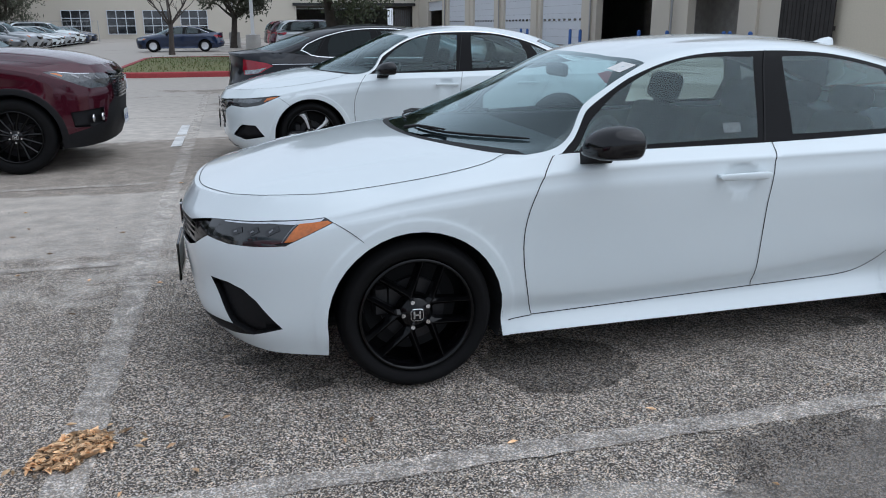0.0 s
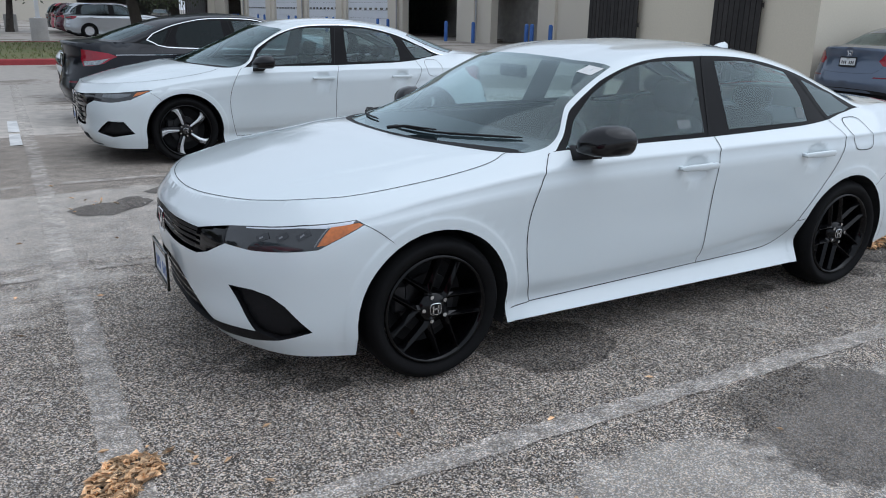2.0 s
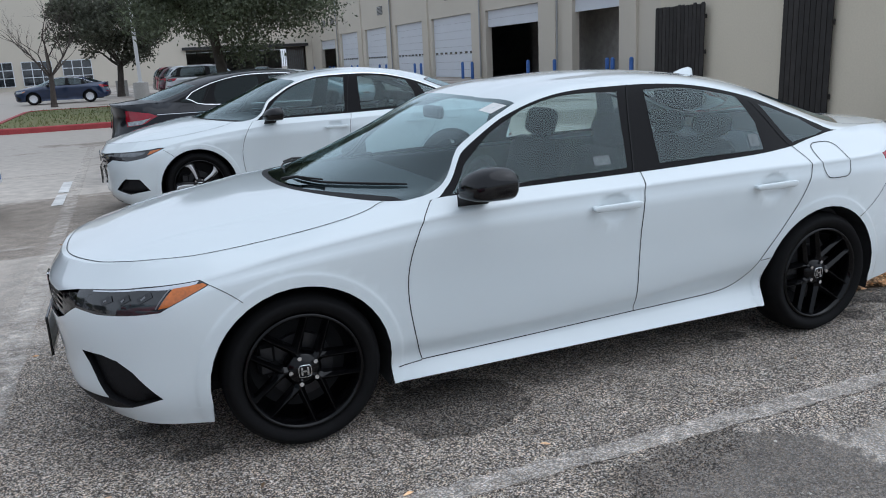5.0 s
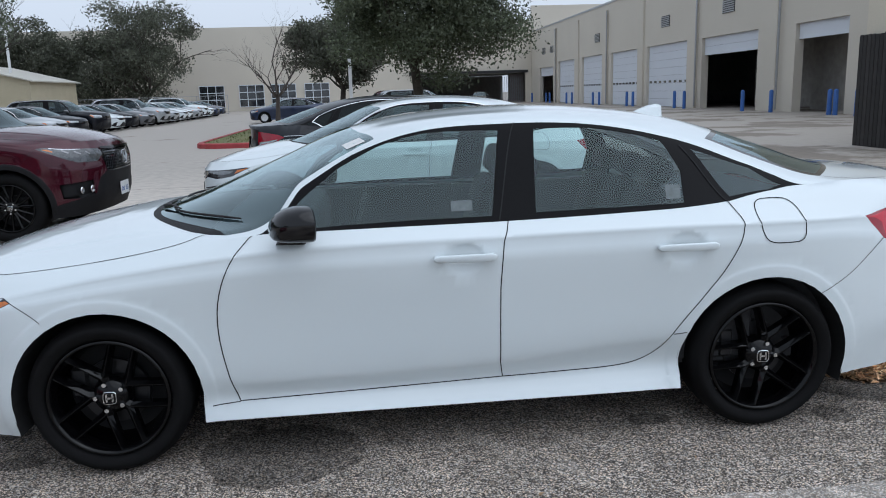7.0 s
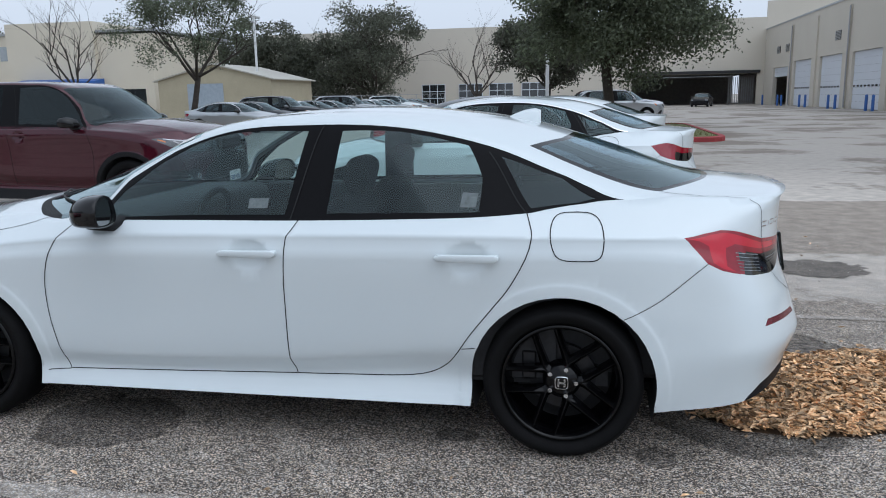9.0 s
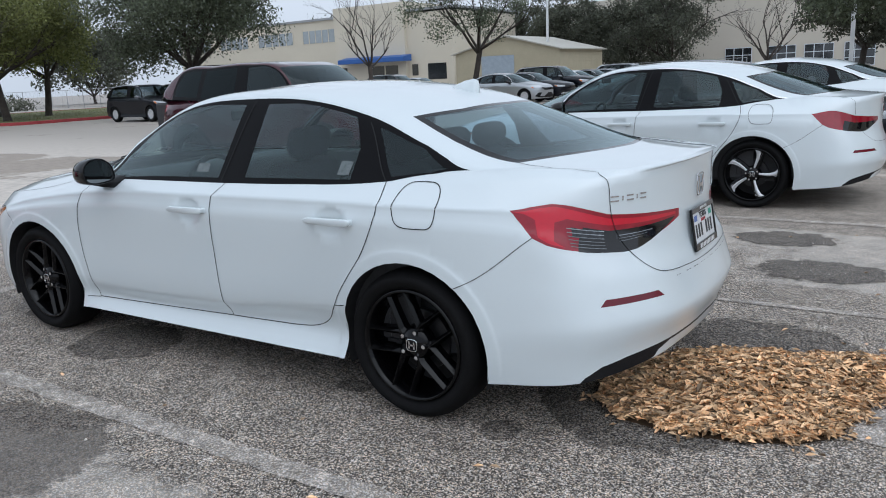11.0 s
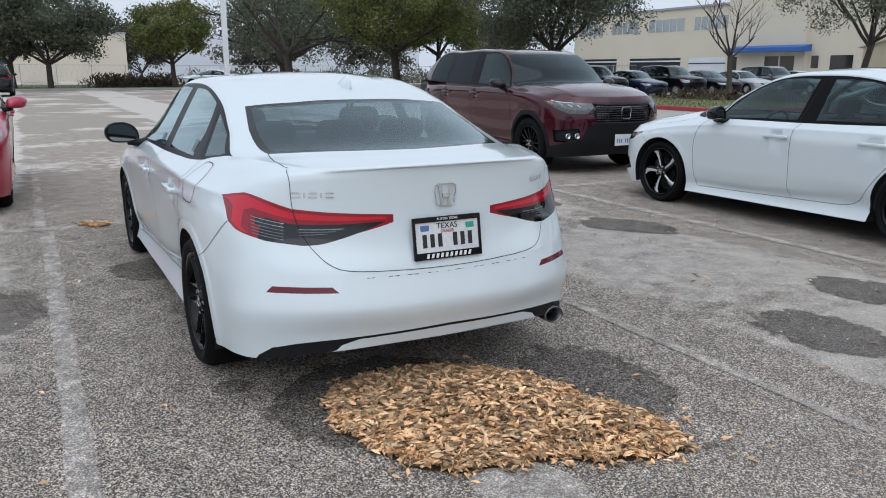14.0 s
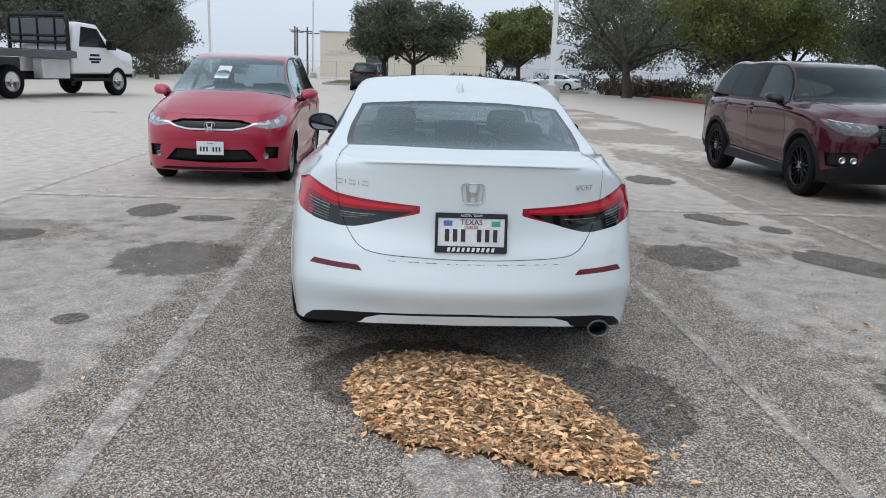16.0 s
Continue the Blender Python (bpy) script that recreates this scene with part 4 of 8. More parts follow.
def lamp_post(x, y, h, pedestal=1.0):
    t = empty("street_lamp", pose(x, y, 0), "white square parking-lot lamp post on a round concrete pedestal", "street lamp", "lot lamp posts")
    bm = bmesh.new()
    lathe(bm, [(.001, pedestal), (.33, pedestal), (.36, pedestal - .03), (.37, -.05)], 28)
    bmesh.ops.transform(bm, matrix=pose(0, 0, 0, 90, 0, 0), verts=bm.verts)
    part("pedestal", bm, CONCRETE, t, "stained concrete pedestal", True)
    bm = bmesh.new()
    box(bm, (-.16, -.16, pedestal + .001), (.16, .16, pedestal + .03))
    part("base_plate", bm, WHITEPOLE, t)
    bm = bmesh.new()
    prism(bm, [(-.085, -.085), (.085, -.085), (.085, .085), (-.085, .085)], pedestal + .031, h, "z")
    part("pole", bm, WHITEPOLE, t)
    for s in (-1, 1):
        bm = bmesh.new()
        box(bm, (-.2, s * .12 if s > 0 else -1.0, h - .14), (.2, 1.0 if s > 0 else -.12, h - .001), .03)
        part("lamp_head", bm, WHITEPOLE, t)


lamp_post(-25.8, 5.45, 9.5)
lamp_post(-1.05, 37.1, 9)
lamp_post(-1.9, 52.0, 9)
lamp_post(-29.6, 65.0, 9.2, .6)
lamp_post(-88, 28.2, 10.6, .6)
lamp_post(-84, -11.0, 11.0, .6)
lamp_post(-60, -16.5, 7.0, .6)
WOODPOLE = material("weathered_pole_wood", (0.10, 0.085, 0.07), 0.9, 0, 0, 0.2)
for i, (x, y, h) in enumerate([(-110, -16.4, 6.6), (-112, -15.2, 6.8), (-108, -13.9, 6.4), (-126, -19, 7.5), (-118, -11, 6)]):
    t = empty("utility_pole", pose(x, y, 0), "weathered wooden utility pole with crossarm", "utility pole", "utility poles")
    bm = bmesh.new()
    tube(bm, [(0, 0, -.1), (0, 0, h)], [.16, .11], 8)
    part("pole", bm, WOODPOLE, t)
    bm = bmesh.new()
    box(bm, (-.06, -.9, h - .7), (.06, .9, h - .55))
    part("crossarm", bm, WOODPOLE, t)
# long pale warehouse beyond the fence
bm = bmesh.new()
box(bm, (-150, 16, 0), (-140, 70, 7.5))
tagged(part("warehouse", bm, SHUTTER), "long pale metal warehouse beyond the fence", "building")


# ---- car bodies: a lower net that wraps round the car and an upper net from the belt to the centre line ----
class Net:
    """A smooth half surface through rows (levels) of stations; u runs along the car, v up or inwards, both in metres."""

    def __init__(self, rows, ends):
        self.P = np.array(rows, float)
        step = np.linalg.norm(np.diff(self.P, axis=1), axis=2).mean(0)
        rise = np.linalg.norm(np.diff(self.P, axis=0), axis=2).mean(1)
        self.U = np.concatenate(([0], np.cumsum(step)))
        self.V = np.concatenate(([0], np.cumsum(rise)))
        self.T = self.tangents(self.P.transpose(1, 0, 2), self.U)
        self.ends, self.dents, self.flares, self.creases, self.grooves, self.bulges = ends, [], [], [], [], []
        if "f" in ends:
            self.T[0, :, 0] = self.T[0, :, 2] = 0
        if "r" in ends:
            self.T[-1, :, 0] = self.T[-1, :, 2] = 0
        uu, vv = np.meshgrid(np.linspace(0, self.U[-1], 380), np.linspace(0, self.V[-1], 90))
        self.gu, self.gv = uu.ravel(), vv.ravel()
        self.G = self.at(self.gu, self.gv)
        self.sign = 1.0
        out = self.G - np.stack((np.clip(self.G[:, 0], -1.4, 1.3) * 0.95, 0 * self.gu, 0 * self.gu + 0.6), 1)
        self.sign = float(np.sign((self.normal(self.gu, self.gv) * out).sum()))

    @staticmethod
    def tangents(p, k):
        h = np.diff(k)
        sh = (-1,) + (1,) * (p.ndim - 1)
        d = np.diff(p, axis=0) / h.reshape(sh)
        t = np.empty_like(p)
        a, b = h[:-1].reshape(sh), h[1:].reshape(sh)
        t[1:-1] = (d[:-1] * b + d[1:] * a) / (a + b)
        t[0], t[-1] = d[0], d[-1]
        return t

    def at(self, u, v):
        u = np.clip(np.asarray(u, float), 0, self.U[-1])
        v = np.clip(np.asarray(v, float), 0, self.V[-1])
        i = np.clip(np.searchsorted(self.U, u, "right") - 1, 0, len(self.U) - 2)
        h = self.U[i + 1] - self.U[i]
        s = ((u - self.U[i]) / h)[:, None, None]
        h = h[:, None, None]
        p = self.P.transpose(1, 0, 2)
        row = ((2 * s**3 - 3 * s**2 + 1) * p[i] + (s**3 - 2 * s**2 + s) * h * self.T[i]
               + (3 * s**2 - 2 * s**3) * p[i + 1] + (s**3 - s**2) * h * self.T[i + 1])
        row = row.transpose(1, 0, 2)
        t = self.tangents(row, self.V)
        if "c" in self.ends:
            t[-1, :, 0] = t[-1, :, 2] = 0
            t[1] *= 0.45
        j = np.clip(np.searchsorted(self.V, v, "right") - 1, 0, len(self.V) - 2)
        n = np.arange(len(u))
        h = (self.V[j + 1] - self.V[j])[:, None]
        s = ((v - self.V[j])[:, None]) / h
        p = ((2 * s**3 - 3 * s**2 + 1) * row[j, n] + (s**3 - 2 * s**2 + s) * h * t[j, n]
             + (3 * s**2 - 2 * s**3) * row[j + 1, n] + (s**3 - s**2) * h * t[j + 1, n])
        for du, dv, ru, rv, deep in self.dents:
            k = np.clip(1 - ((u - du) / ru) ** 2 - ((v - dv) / rv) ** 2, 0, 1)
            p[:, 1] -= deep * k ** 0.8
        for v0, wide, deep in self.grooves:
            k = np.clip(1 - ((v - v0 + wide) / wide) ** 2, 0, 1) * np.clip((np.abs(p[:, 1]) - .74) / .08, 0, 1) * np.clip((u - .9) / .5, 0, 1)
            p[:, 1] -= deep * k
        for v0, wide, rise in self.bulges:
            k = np.clip((v - v0) / wide, 0, 1)
            p[:, 2] += rise * k * k * (3 - 2 * k) * np.clip((u - .12) / .35, 0, 1) * np.clip((.98 - u) / .2, 0, 1)
        for cx, cz, r in self.flares:
            k = np.clip((r - np.hypot(p[:, 0] - cx, p[:, 2] - cz)) / 0.022, 0, 1)
            p[:, 1] += 0.005 * k * k * (3 - 2 * k) * (np.abs(p[:, 1]) > 0.6)
        return p

    def normal(self, u, v, e=0.006):
        u, v = np.asarray(u, float), np.asarray(v, float)
        u0, u1 = np.clip(u - e, 0, self.U[-1]), np.clip(u + e, 0, self.U[-1])
        v0, v1 = np.clip(v - e, 0, self.V[-1]), np.clip(v + e, 0, self.V[-1])
        n = np.cross(self.at(u1, v) - self.at(u0, v), self.at(u, v1) - self.at(u, v0))
        n *= self.sign
        return n / (np.linalg.norm(n, axis=1)[:, None] + 1e-12)

    def find(self, pts):
        """(u, v) of points ('s', x, z) on the side, ('f', y, z) on the front, ('r', y, z) on the rear, ('t', x, y) from above, or ('k', u, v)."""
        res = []
        for kind, a, b in pts:
            if kind == "k":
                res.append((a, b))
                continue
            ax, lo, hi = {"s": ((0, 2), 0.5, self.U[-1] - 0.5), "f": ((1, 2), -1, 1.1), "r": ((1, 2), self.U[-1] - 1.1, 99), "t": ((0, 1), -1, 99)}[kind]
            d = (self.G[:, ax[0]] - a) ** 2 + (self.G[:, ax[1]] - b) ** 2
            d[(self.gu < lo) | (self.gu > hi)] = 99
            k = int(d.argmin())
            u, v, e = self.gu[k], self.gv[k], 1e-3
            for _ in range(4):
                q = self.at([u, u + e, u], [v, v, v + e])[:, ax]
                J = np.stack(((q[1] - q[0]) / e, (q[2] - q[0]) / e), 1)
                w = np.array((a, b)) - q[0]
                dd = np.linalg.lstsq(J.T @ J + 1e-4 * np.eye(2), J.T @ w, rcond=None)[0]
                dd = np.clip(dd, -0.02, 0.02)
                u, v = float(np.clip(u + dd[0], 0, self.U[-1])), float(np.clip(v + dd[1], 0, self.V[-1]))
            res.append((u, v))
        return res


LOWER = [
    [(-2.2, 0, 0.2), (-2.19, 0.3, 0.2), (-2.12, 0.55, 0.195), (-1.95, 0.77, 0.185), (-1.76, 0.845, 0.18), (-1.37, 0.87, 0.19), (-0.92, 0.874, 0.195), (0.24, 0.874, 0.2),
     (0.98, 0.876, 0.205), (1.37, 0.87, 0.21), (1.76, 0.868, 0.22), (2.085, 0.80, 0.252), (2.264, 0.52, 0.292), (2.31, 0.25, 0.303), (2.32, 0, 0.303)],
    [(-2.265, 0, 0.28), (-2.25, 0.3, 0.28), (-2.18, 0.57, 0.28), (-1.985, 0.79, 0.275), (-1.77, 0.868, 0.27), (-1.37, 0.885, 0.275), (-0.92, 0.847, 0.265), (0.24, 0.824, 0.28),
     (0.98, 0.832, 0.3), (1.37, 0.885, 0.3), (1.79, 0.875, 0.31), (2.1, 0.8, 0.33), (2.275, 0.52, 0.36), (2.33, 0.25, 0.365), (2.34, 0, 0.365)],
    [(-2.285, 0, 0.42), (-2.27, 0.3, 0.42), (-2.19, 0.57, 0.43), (-1.995, 0.79, 0.43), (-1.785, 0.875, 0.43), (-1.37, 0.893, 0.42), (-0.92, 0.866, 0.355), (0.24, 0.866, 0.375),
     (0.98, 0.868, 0.43), (1.37, 0.893, 0.44), (1.8, 0.882, 0.46), (2.12, 0.812, 0.48), (2.315, 0.52, 0.49), (2.365, 0.25, 0.49), (2.375, 0, 0.49)],
    [(-2.2868, 0, 0.4368), (-2.2718, 0.3, 0.4368), (-2.1912, 0.57, 0.4468), (-1.9944, 0.79, 0.448), (-1.7868, 0.8746, 0.4504), (-1.37, 0.8938, 0.444), (-0.92, 0.869, 0.366), (0.24, 0.8695, 0.387),
     (0.98, 0.8715, 0.442), (1.37, 0.8938, 0.464), (1.8, 0.8812, 0.4804), (2.1164, 0.81, 0.4974), (2.3102, 0.52, 0.5056), (2.3602, 0.25, 0.5056), (2.3702, 0, 0.5056)],
    [(-2.3, 0, 0.56), (-2.285, 0.3, 0.56), (-2.2, 0.57, 0.57), (-1.99, 0.79, 0.58), (-1.8, 0.872, 0.6), (-1.37, 0.9, 0.62), (-0.92, 0.884, 0.6), (0.24, 0.888, 0.6),
     (0.98, 0.889, 0.62), (1.37, 0.9, 0.64), (1.8, 0.875, 0.63), (2.09, 0.795, 0.625), (2.275, 0.52, 0.62), (2.325, 0.25, 0.62), (2.335, 0, 0.62)],
    [(-2.29, 0, 0.7), (-2.265, 0.3, 0.7), (-2.16, 0.57, 0.71), (-1.96, 0.765, 0.72), (-1.78, 0.845, 0.74), (-1.37, 0.885, 0.81), (-0.88, 0.888, 0.868), (0.24, 0.893, 0.903),
     (1, 0.893, 0.91), (1.37, 0.89, 0.908), (1.78, 0.845, 0.905), (2.03, 0.755, 0.895), (2.2, 0.52, 0.885), (2.275, 0.25, 0.885), (2.29, 0, 0.885)],
    [(-2.2823, 0, 0.7105), (-2.2559, 0.3, 0.7119), (-2.1474, 0.57, 0.7226), (-1.9474, 0.7587, 0.7333), (-1.7716, 0.8345, 0.7519), (-1.37, 0.871, 0.822), (-0.88, 0.874, 0.88), (0.24, 0.879, 0.915),
     (1, 0.879, 0.922), (1.37, 0.876, 0.92), (1.78, 0.831, 0.917), (2.05, 0.722, 0.965), (2.205, 0.515, 0.98), (2.277, 0.25, 0.99), (2.292, 0, 0.99)],
    [(-2.235, 0, 0.775), (-2.2, 0.3, 0.785), (-2.07, 0.57, 0.8), (-1.87, 0.72, 0.815), (-1.72, 0.77, 0.825), (-1.37, 0.795, 0.862), (-0.85, 0.81, 0.935), (0.24, 0.815, 0.957),
     (1, 0.8, 0.975), (1.34, 0.765, 1.005), (1.72, 0.7085, 1.05), (2.05, 0.65, 1.035), (2.222, 0.5, 1.034), (2.298, 0.25, 1.042), (2.314, 0, 1.044)],
]
# the tail tapers in plan
for row in LOWER:
    for k, f in ((10, .988), (11, .965), (12, .975)):
        x, y, z = row[k]
        row[k] = (x, y * f, z)
# belt, rail, middle and centre of the upper body, station by station
UPPER = [
    ((-1.87, .72, .815), (-2.07, .57, .80), (-2.20, .30, .785), (-2.235, 0, .775)),
    ((-1.72, .77, .825), (-1.87, .60, .848), (-1.97, .33, .85), (-2.00, 0, .85)),
    ((-1.37, .795, .862), (-1.48, .66, .90), (-1.57, .35, .93), (-1.60, 0, .935)),
    ((-.90, .81, .93), (-1.03, .70, .952), (-1.15, .38, .985), (-1.19, 0, .992)),
    ((-.80, .812, .942), (-.84, .735, .965), (-1.04, .40, .985), (-1.11, 0, .992)),
    ((-.55, .815, .95), (-.55, .66, 1.15), (-.68, .35, 1.165), (-.735, 0, 1.175)),
    ((-.22, .815, .953), (-.20, .625, 1.298), (-.345, .32, 1.322), (-.38, 0, 1.33)),
    ((.28, .815, .957), (.28, .605, 1.347), (.26, .31, 1.398), (.26, 0, 1.41)),
    ((.72, .807, .966), (.74, .61, 1.322), (.80, .31, 1.377), (.80, 0, 1.39)),
    ((1.05, .798, .978), (1.10, .63, 1.238), (1.20, .33, 1.308), (1.22, 0, 1.322)),
    ((1.30, .77, 1.0), (1.36, .66, 1.142), (1.54, .36, 1.192), (1.60, 0, 1.205)),
    ((1.55, .730, 1.03), (1.64, .69, 1.05), (1.86, .38, 1.083), (1.93, 0, 1.09)),
    ((1.74, .706, 1.05), (1.86, .63, 1.045), (2.05, .36, 1.06), (2.11, 0, 1.066)),
    ((2.05, .62725, 1.035), (2.222, .4875, 1.034), (2.298, .25, 1.042), (2.314, 0, 1.044)),
]
# ---- wheels, turned about y, with the outer face towards -y ----
def spoke(bm, pts, half, depth, y, ridge=0.008):
    """A tapering ridge-backed spoke along points (radius, angle) with half widths."""
    rows = []
    for (r, a), w in zip(pts, half):
        c, s = math.cos(a), math.sin(a)
        y0 = y(r)
        rows.append([bm.verts.new((r * c - o * s, yy, r * s + o * c)) for o, yy in ((-w, y0 + depth), (-w * 0.9, y0 + ridge), (-w * 0.12, y0), (w * 0.12, y0), (w * 0.9, y0 + ridge), (w, y0 + depth))])
    for a, b in zip(rows, rows[1:]):
        for k in range(5):
            bm.faces.new((a[k], a[k + 1], b[k + 1], b[k]))


def make_wheel(parent, where, R, rim, width, style, body, face, side):
    hub = empty("wheel", Matrix.Translation(where) @ pose(0, 0, 0, 0, 0, 0 if side < 0 else 180), "", "")
    hub.parent = parent
    w = width / 2
    bm = lathe(bmesh.new(), [(rim, -w + 0.03), (rim + 0.006, -w + 0.012), (rim + 0.03, -w + 0.002), (rim + (R - rim) * 0.6, -w - 0.004), (R - 0.022, -w + 0.008), (R - 0.006, -w + 0.03),
                              (R, -w + 0.055), (R, w - 0.05), (R - 0.02, w - 0.01), (rim + 0.03, w), (rim, w - 0.03)], 64 if style != "far" else 24)
    part("tyre", bm, RUBBER, hub, "black low-profile tyre", True)
    bm = lathe(bmesh.new(), [(rim + 0.001, -w + 0.02), (rim - 0.006, -w + 0.006), (rim - 0.014, -w + 0.012), (rim - 0.022, -w + 0.03), (rim - 0.035, -w + 0.08), (rim - 0.05, w - 0.02)], 64 if style != "far" else 24)
    part("rim", bm, body, hub, "", True)
    if style == "far":
        part("hub_cover", lathe(bmesh.new(), [(.001, -w + .03), (.05, -w + .028), (.06, -w + .045), (rim * .6, -w + .035), (rim - .02, -w + .03)], 10), face, hub)
        return hub
    y0 = -w + 0.028
    cone = lambda r: y0 + 0.014 - (0.026 if style == "twin" else 0.016) * (r / rim)
    turn0 = {"twin": 0.0, "swirl": 0.5, "multi": 0.3}.get(style, 0.1) + (0.628 if where[0] > 0 else 0)
    if style == "twin":
        plan = [([(0.05, s * 0.66), (0.082, s * 0.585), (0.12, s * 0.39), (0.17, s * 0.272), (rim - 0.010, s * 0.197)], [0.022, 0.021, 0.0165, 0.0135, 0.0125], 0) for s in (-1, 1)]
    elif style == "swirl":
        ctr = [(0.045, -0.05), (0.10, -0.02), (0.15, 0.03), (0.205, 0.10), (rim - 0.010, 0.21)]
        edge = [(0.06, 0.13), (0.11, 0.10), (0.16, 0.10), (0.21, 0.15), (0.232, 0.21), (rim - 0.012, 0.42)]
        plan = [(ctr, [0.026, 0.026, 0.030, 0.036, 0.044], 0), (edge, [0.013, 0.016, 0.020, 0.026, 0.030, 0.014], 1)]
    elif style == "multi":
        plan = [([(0.05, s * 0.2), (0.12, s * 0.13), (rim - 0.016, s * 0.22)], [0.016, 0.012, 0.011], 0) for s in (-1, 1)] + [([(0.05, 0.63), (0.12, 0.63), (rim - 0.016, 0.63)], [0.016, 0.012, 0.012], 0)]
    else:
        plan = [([(0.04, 0), (0.10, 0), (0.16, 0), (rim - 0.012, 0)], [0.04, 0.034, 0.036, 0.05], 1)]
    for k in range(5):
        a0 = turn0 + math.radians(72 * k)
        for pts, half, bright in plan:
            bm = bmesh.new()
            spoke(bm, [(r, a0 + a) for r, a in pts], half, (0.05 if style == "twin" else 0.03) if not (bright and style == "swirl") else 0.006, (lambda r: cone(r) + 0.004) if style == "swirl" and not bright else cone, .016 if style == "twin" else .008)
            part("spoke", bm, face if bright else body, hub)
    part("hub", lathe(bmesh.new(), [(0.0, y0 - 0.004), (0.028, y0 - 0.004), (0.034, y0), (0.06, y0 + 0.006), (0.075, y0 + 0.03), (0.08, y0 + 0.06)], 32), body if style != "plain" else face, hub, "", True)
    bm = bmesh.new()
    for sx in (-1, 1):
        box(bm, (sx * 0.012 - 0.0035, y0 - 0.008, -0.017), (sx * 0.012 + 0.0035, y0 - 0.004, 0.017))
    box(bm, (-0.012, y0 - 0.008, -0.0035), (0.012, y0 - 0.004, 0.0035))
    tube(bm, [(0.026 * math.copysign(abs(math.cos(a)) ** .5, math.cos(a)), y0 - 0.006, 0.025 * math.copysign(abs(math.sin(a)) ** .5, math.sin(a))) for a in np.linspace(0.01, 2 * math.pi + 0.01, 17)], 0.0022, 5, False)
    part("emblem", bm, CHROME, hub)
    if style != "plain":
        for k in range(5):
            a = turn0 + math.radians(72 * k + 36)
            c, q = 0.057 * math.cos(a), 0.057 * math.sin(a)
            part("lug_nut", tube(bmesh.new(), [(c, y0 + 0.006, q), (c, y0 - 0.006, q)], [0.0105, 0.0095], 6), CHROME, hub)
    part("brake_disc", lathe(bmesh.new(), [(0.06, -0.01), (0.135, -0.01), (0.135, 0.012)], 40), DISC, hub)
    bm = bmesh.new()
    box(bm, (-0.17 if side < 0 else 0.10, -0.025, -0.02), (-0.10 if side < 0 else 0.17, 0.04, 0.11), 0.012)
    part("brake_caliper", bm, DISC, hub)
    part("wheel_back", lathe(bmesh.new(), [(0.0, 0.045), (rim - 0.04, 0.045)], 24), SEAM, hub)
    return hub


# ---- body shells ----
def inside(poly, x, y):
    hit = np.zeros(len(x), bool)
    px, py = poly[:, 0], poly[:, 1]
    for i in range(len(poly)):
        x0, y0, x1, y1 = px[i - 1], py[i - 1], px[i], py[i]
        if y0 == y1:
            continue
        c = (y0 > y) != (y1 > y)
        hit ^= c & (x < (x1 - x0) * (y - y0) / (y1 - y0) + x0)
    return hit


def dense(poly, step, closed=True):
    """Points along a polyline at most step apart."""
    poly = np.array(poly, float)
    out = []
    n = len(poly) if closed else len(poly) - 1
    for i in range(n):
        a, b = poly[i], poly[(i + 1) % len(poly)]
        k = max(1, int(np.ceil(np.linalg.norm(b - a) / step)))
        out += [a + (b - a) * j / k for j in range(k)]
    if not closed:
        out.append(poly[-1])
    return np.array(out)


def to_index(net, uv):
    uv = np.array(uv, float)
    return np.stack((np.interp(uv[:, 0], net.U, range(len(net.U))), np.interp(uv[:, 1], net.V, range(len(net.V)))), 1)


def from_index(net, ij):
    return np.stack((np.interp(ij[:, 0], range(len(net.U)), net.U), np.interp(ij[:, 1], range(len(net.V)), net.V)), 1)


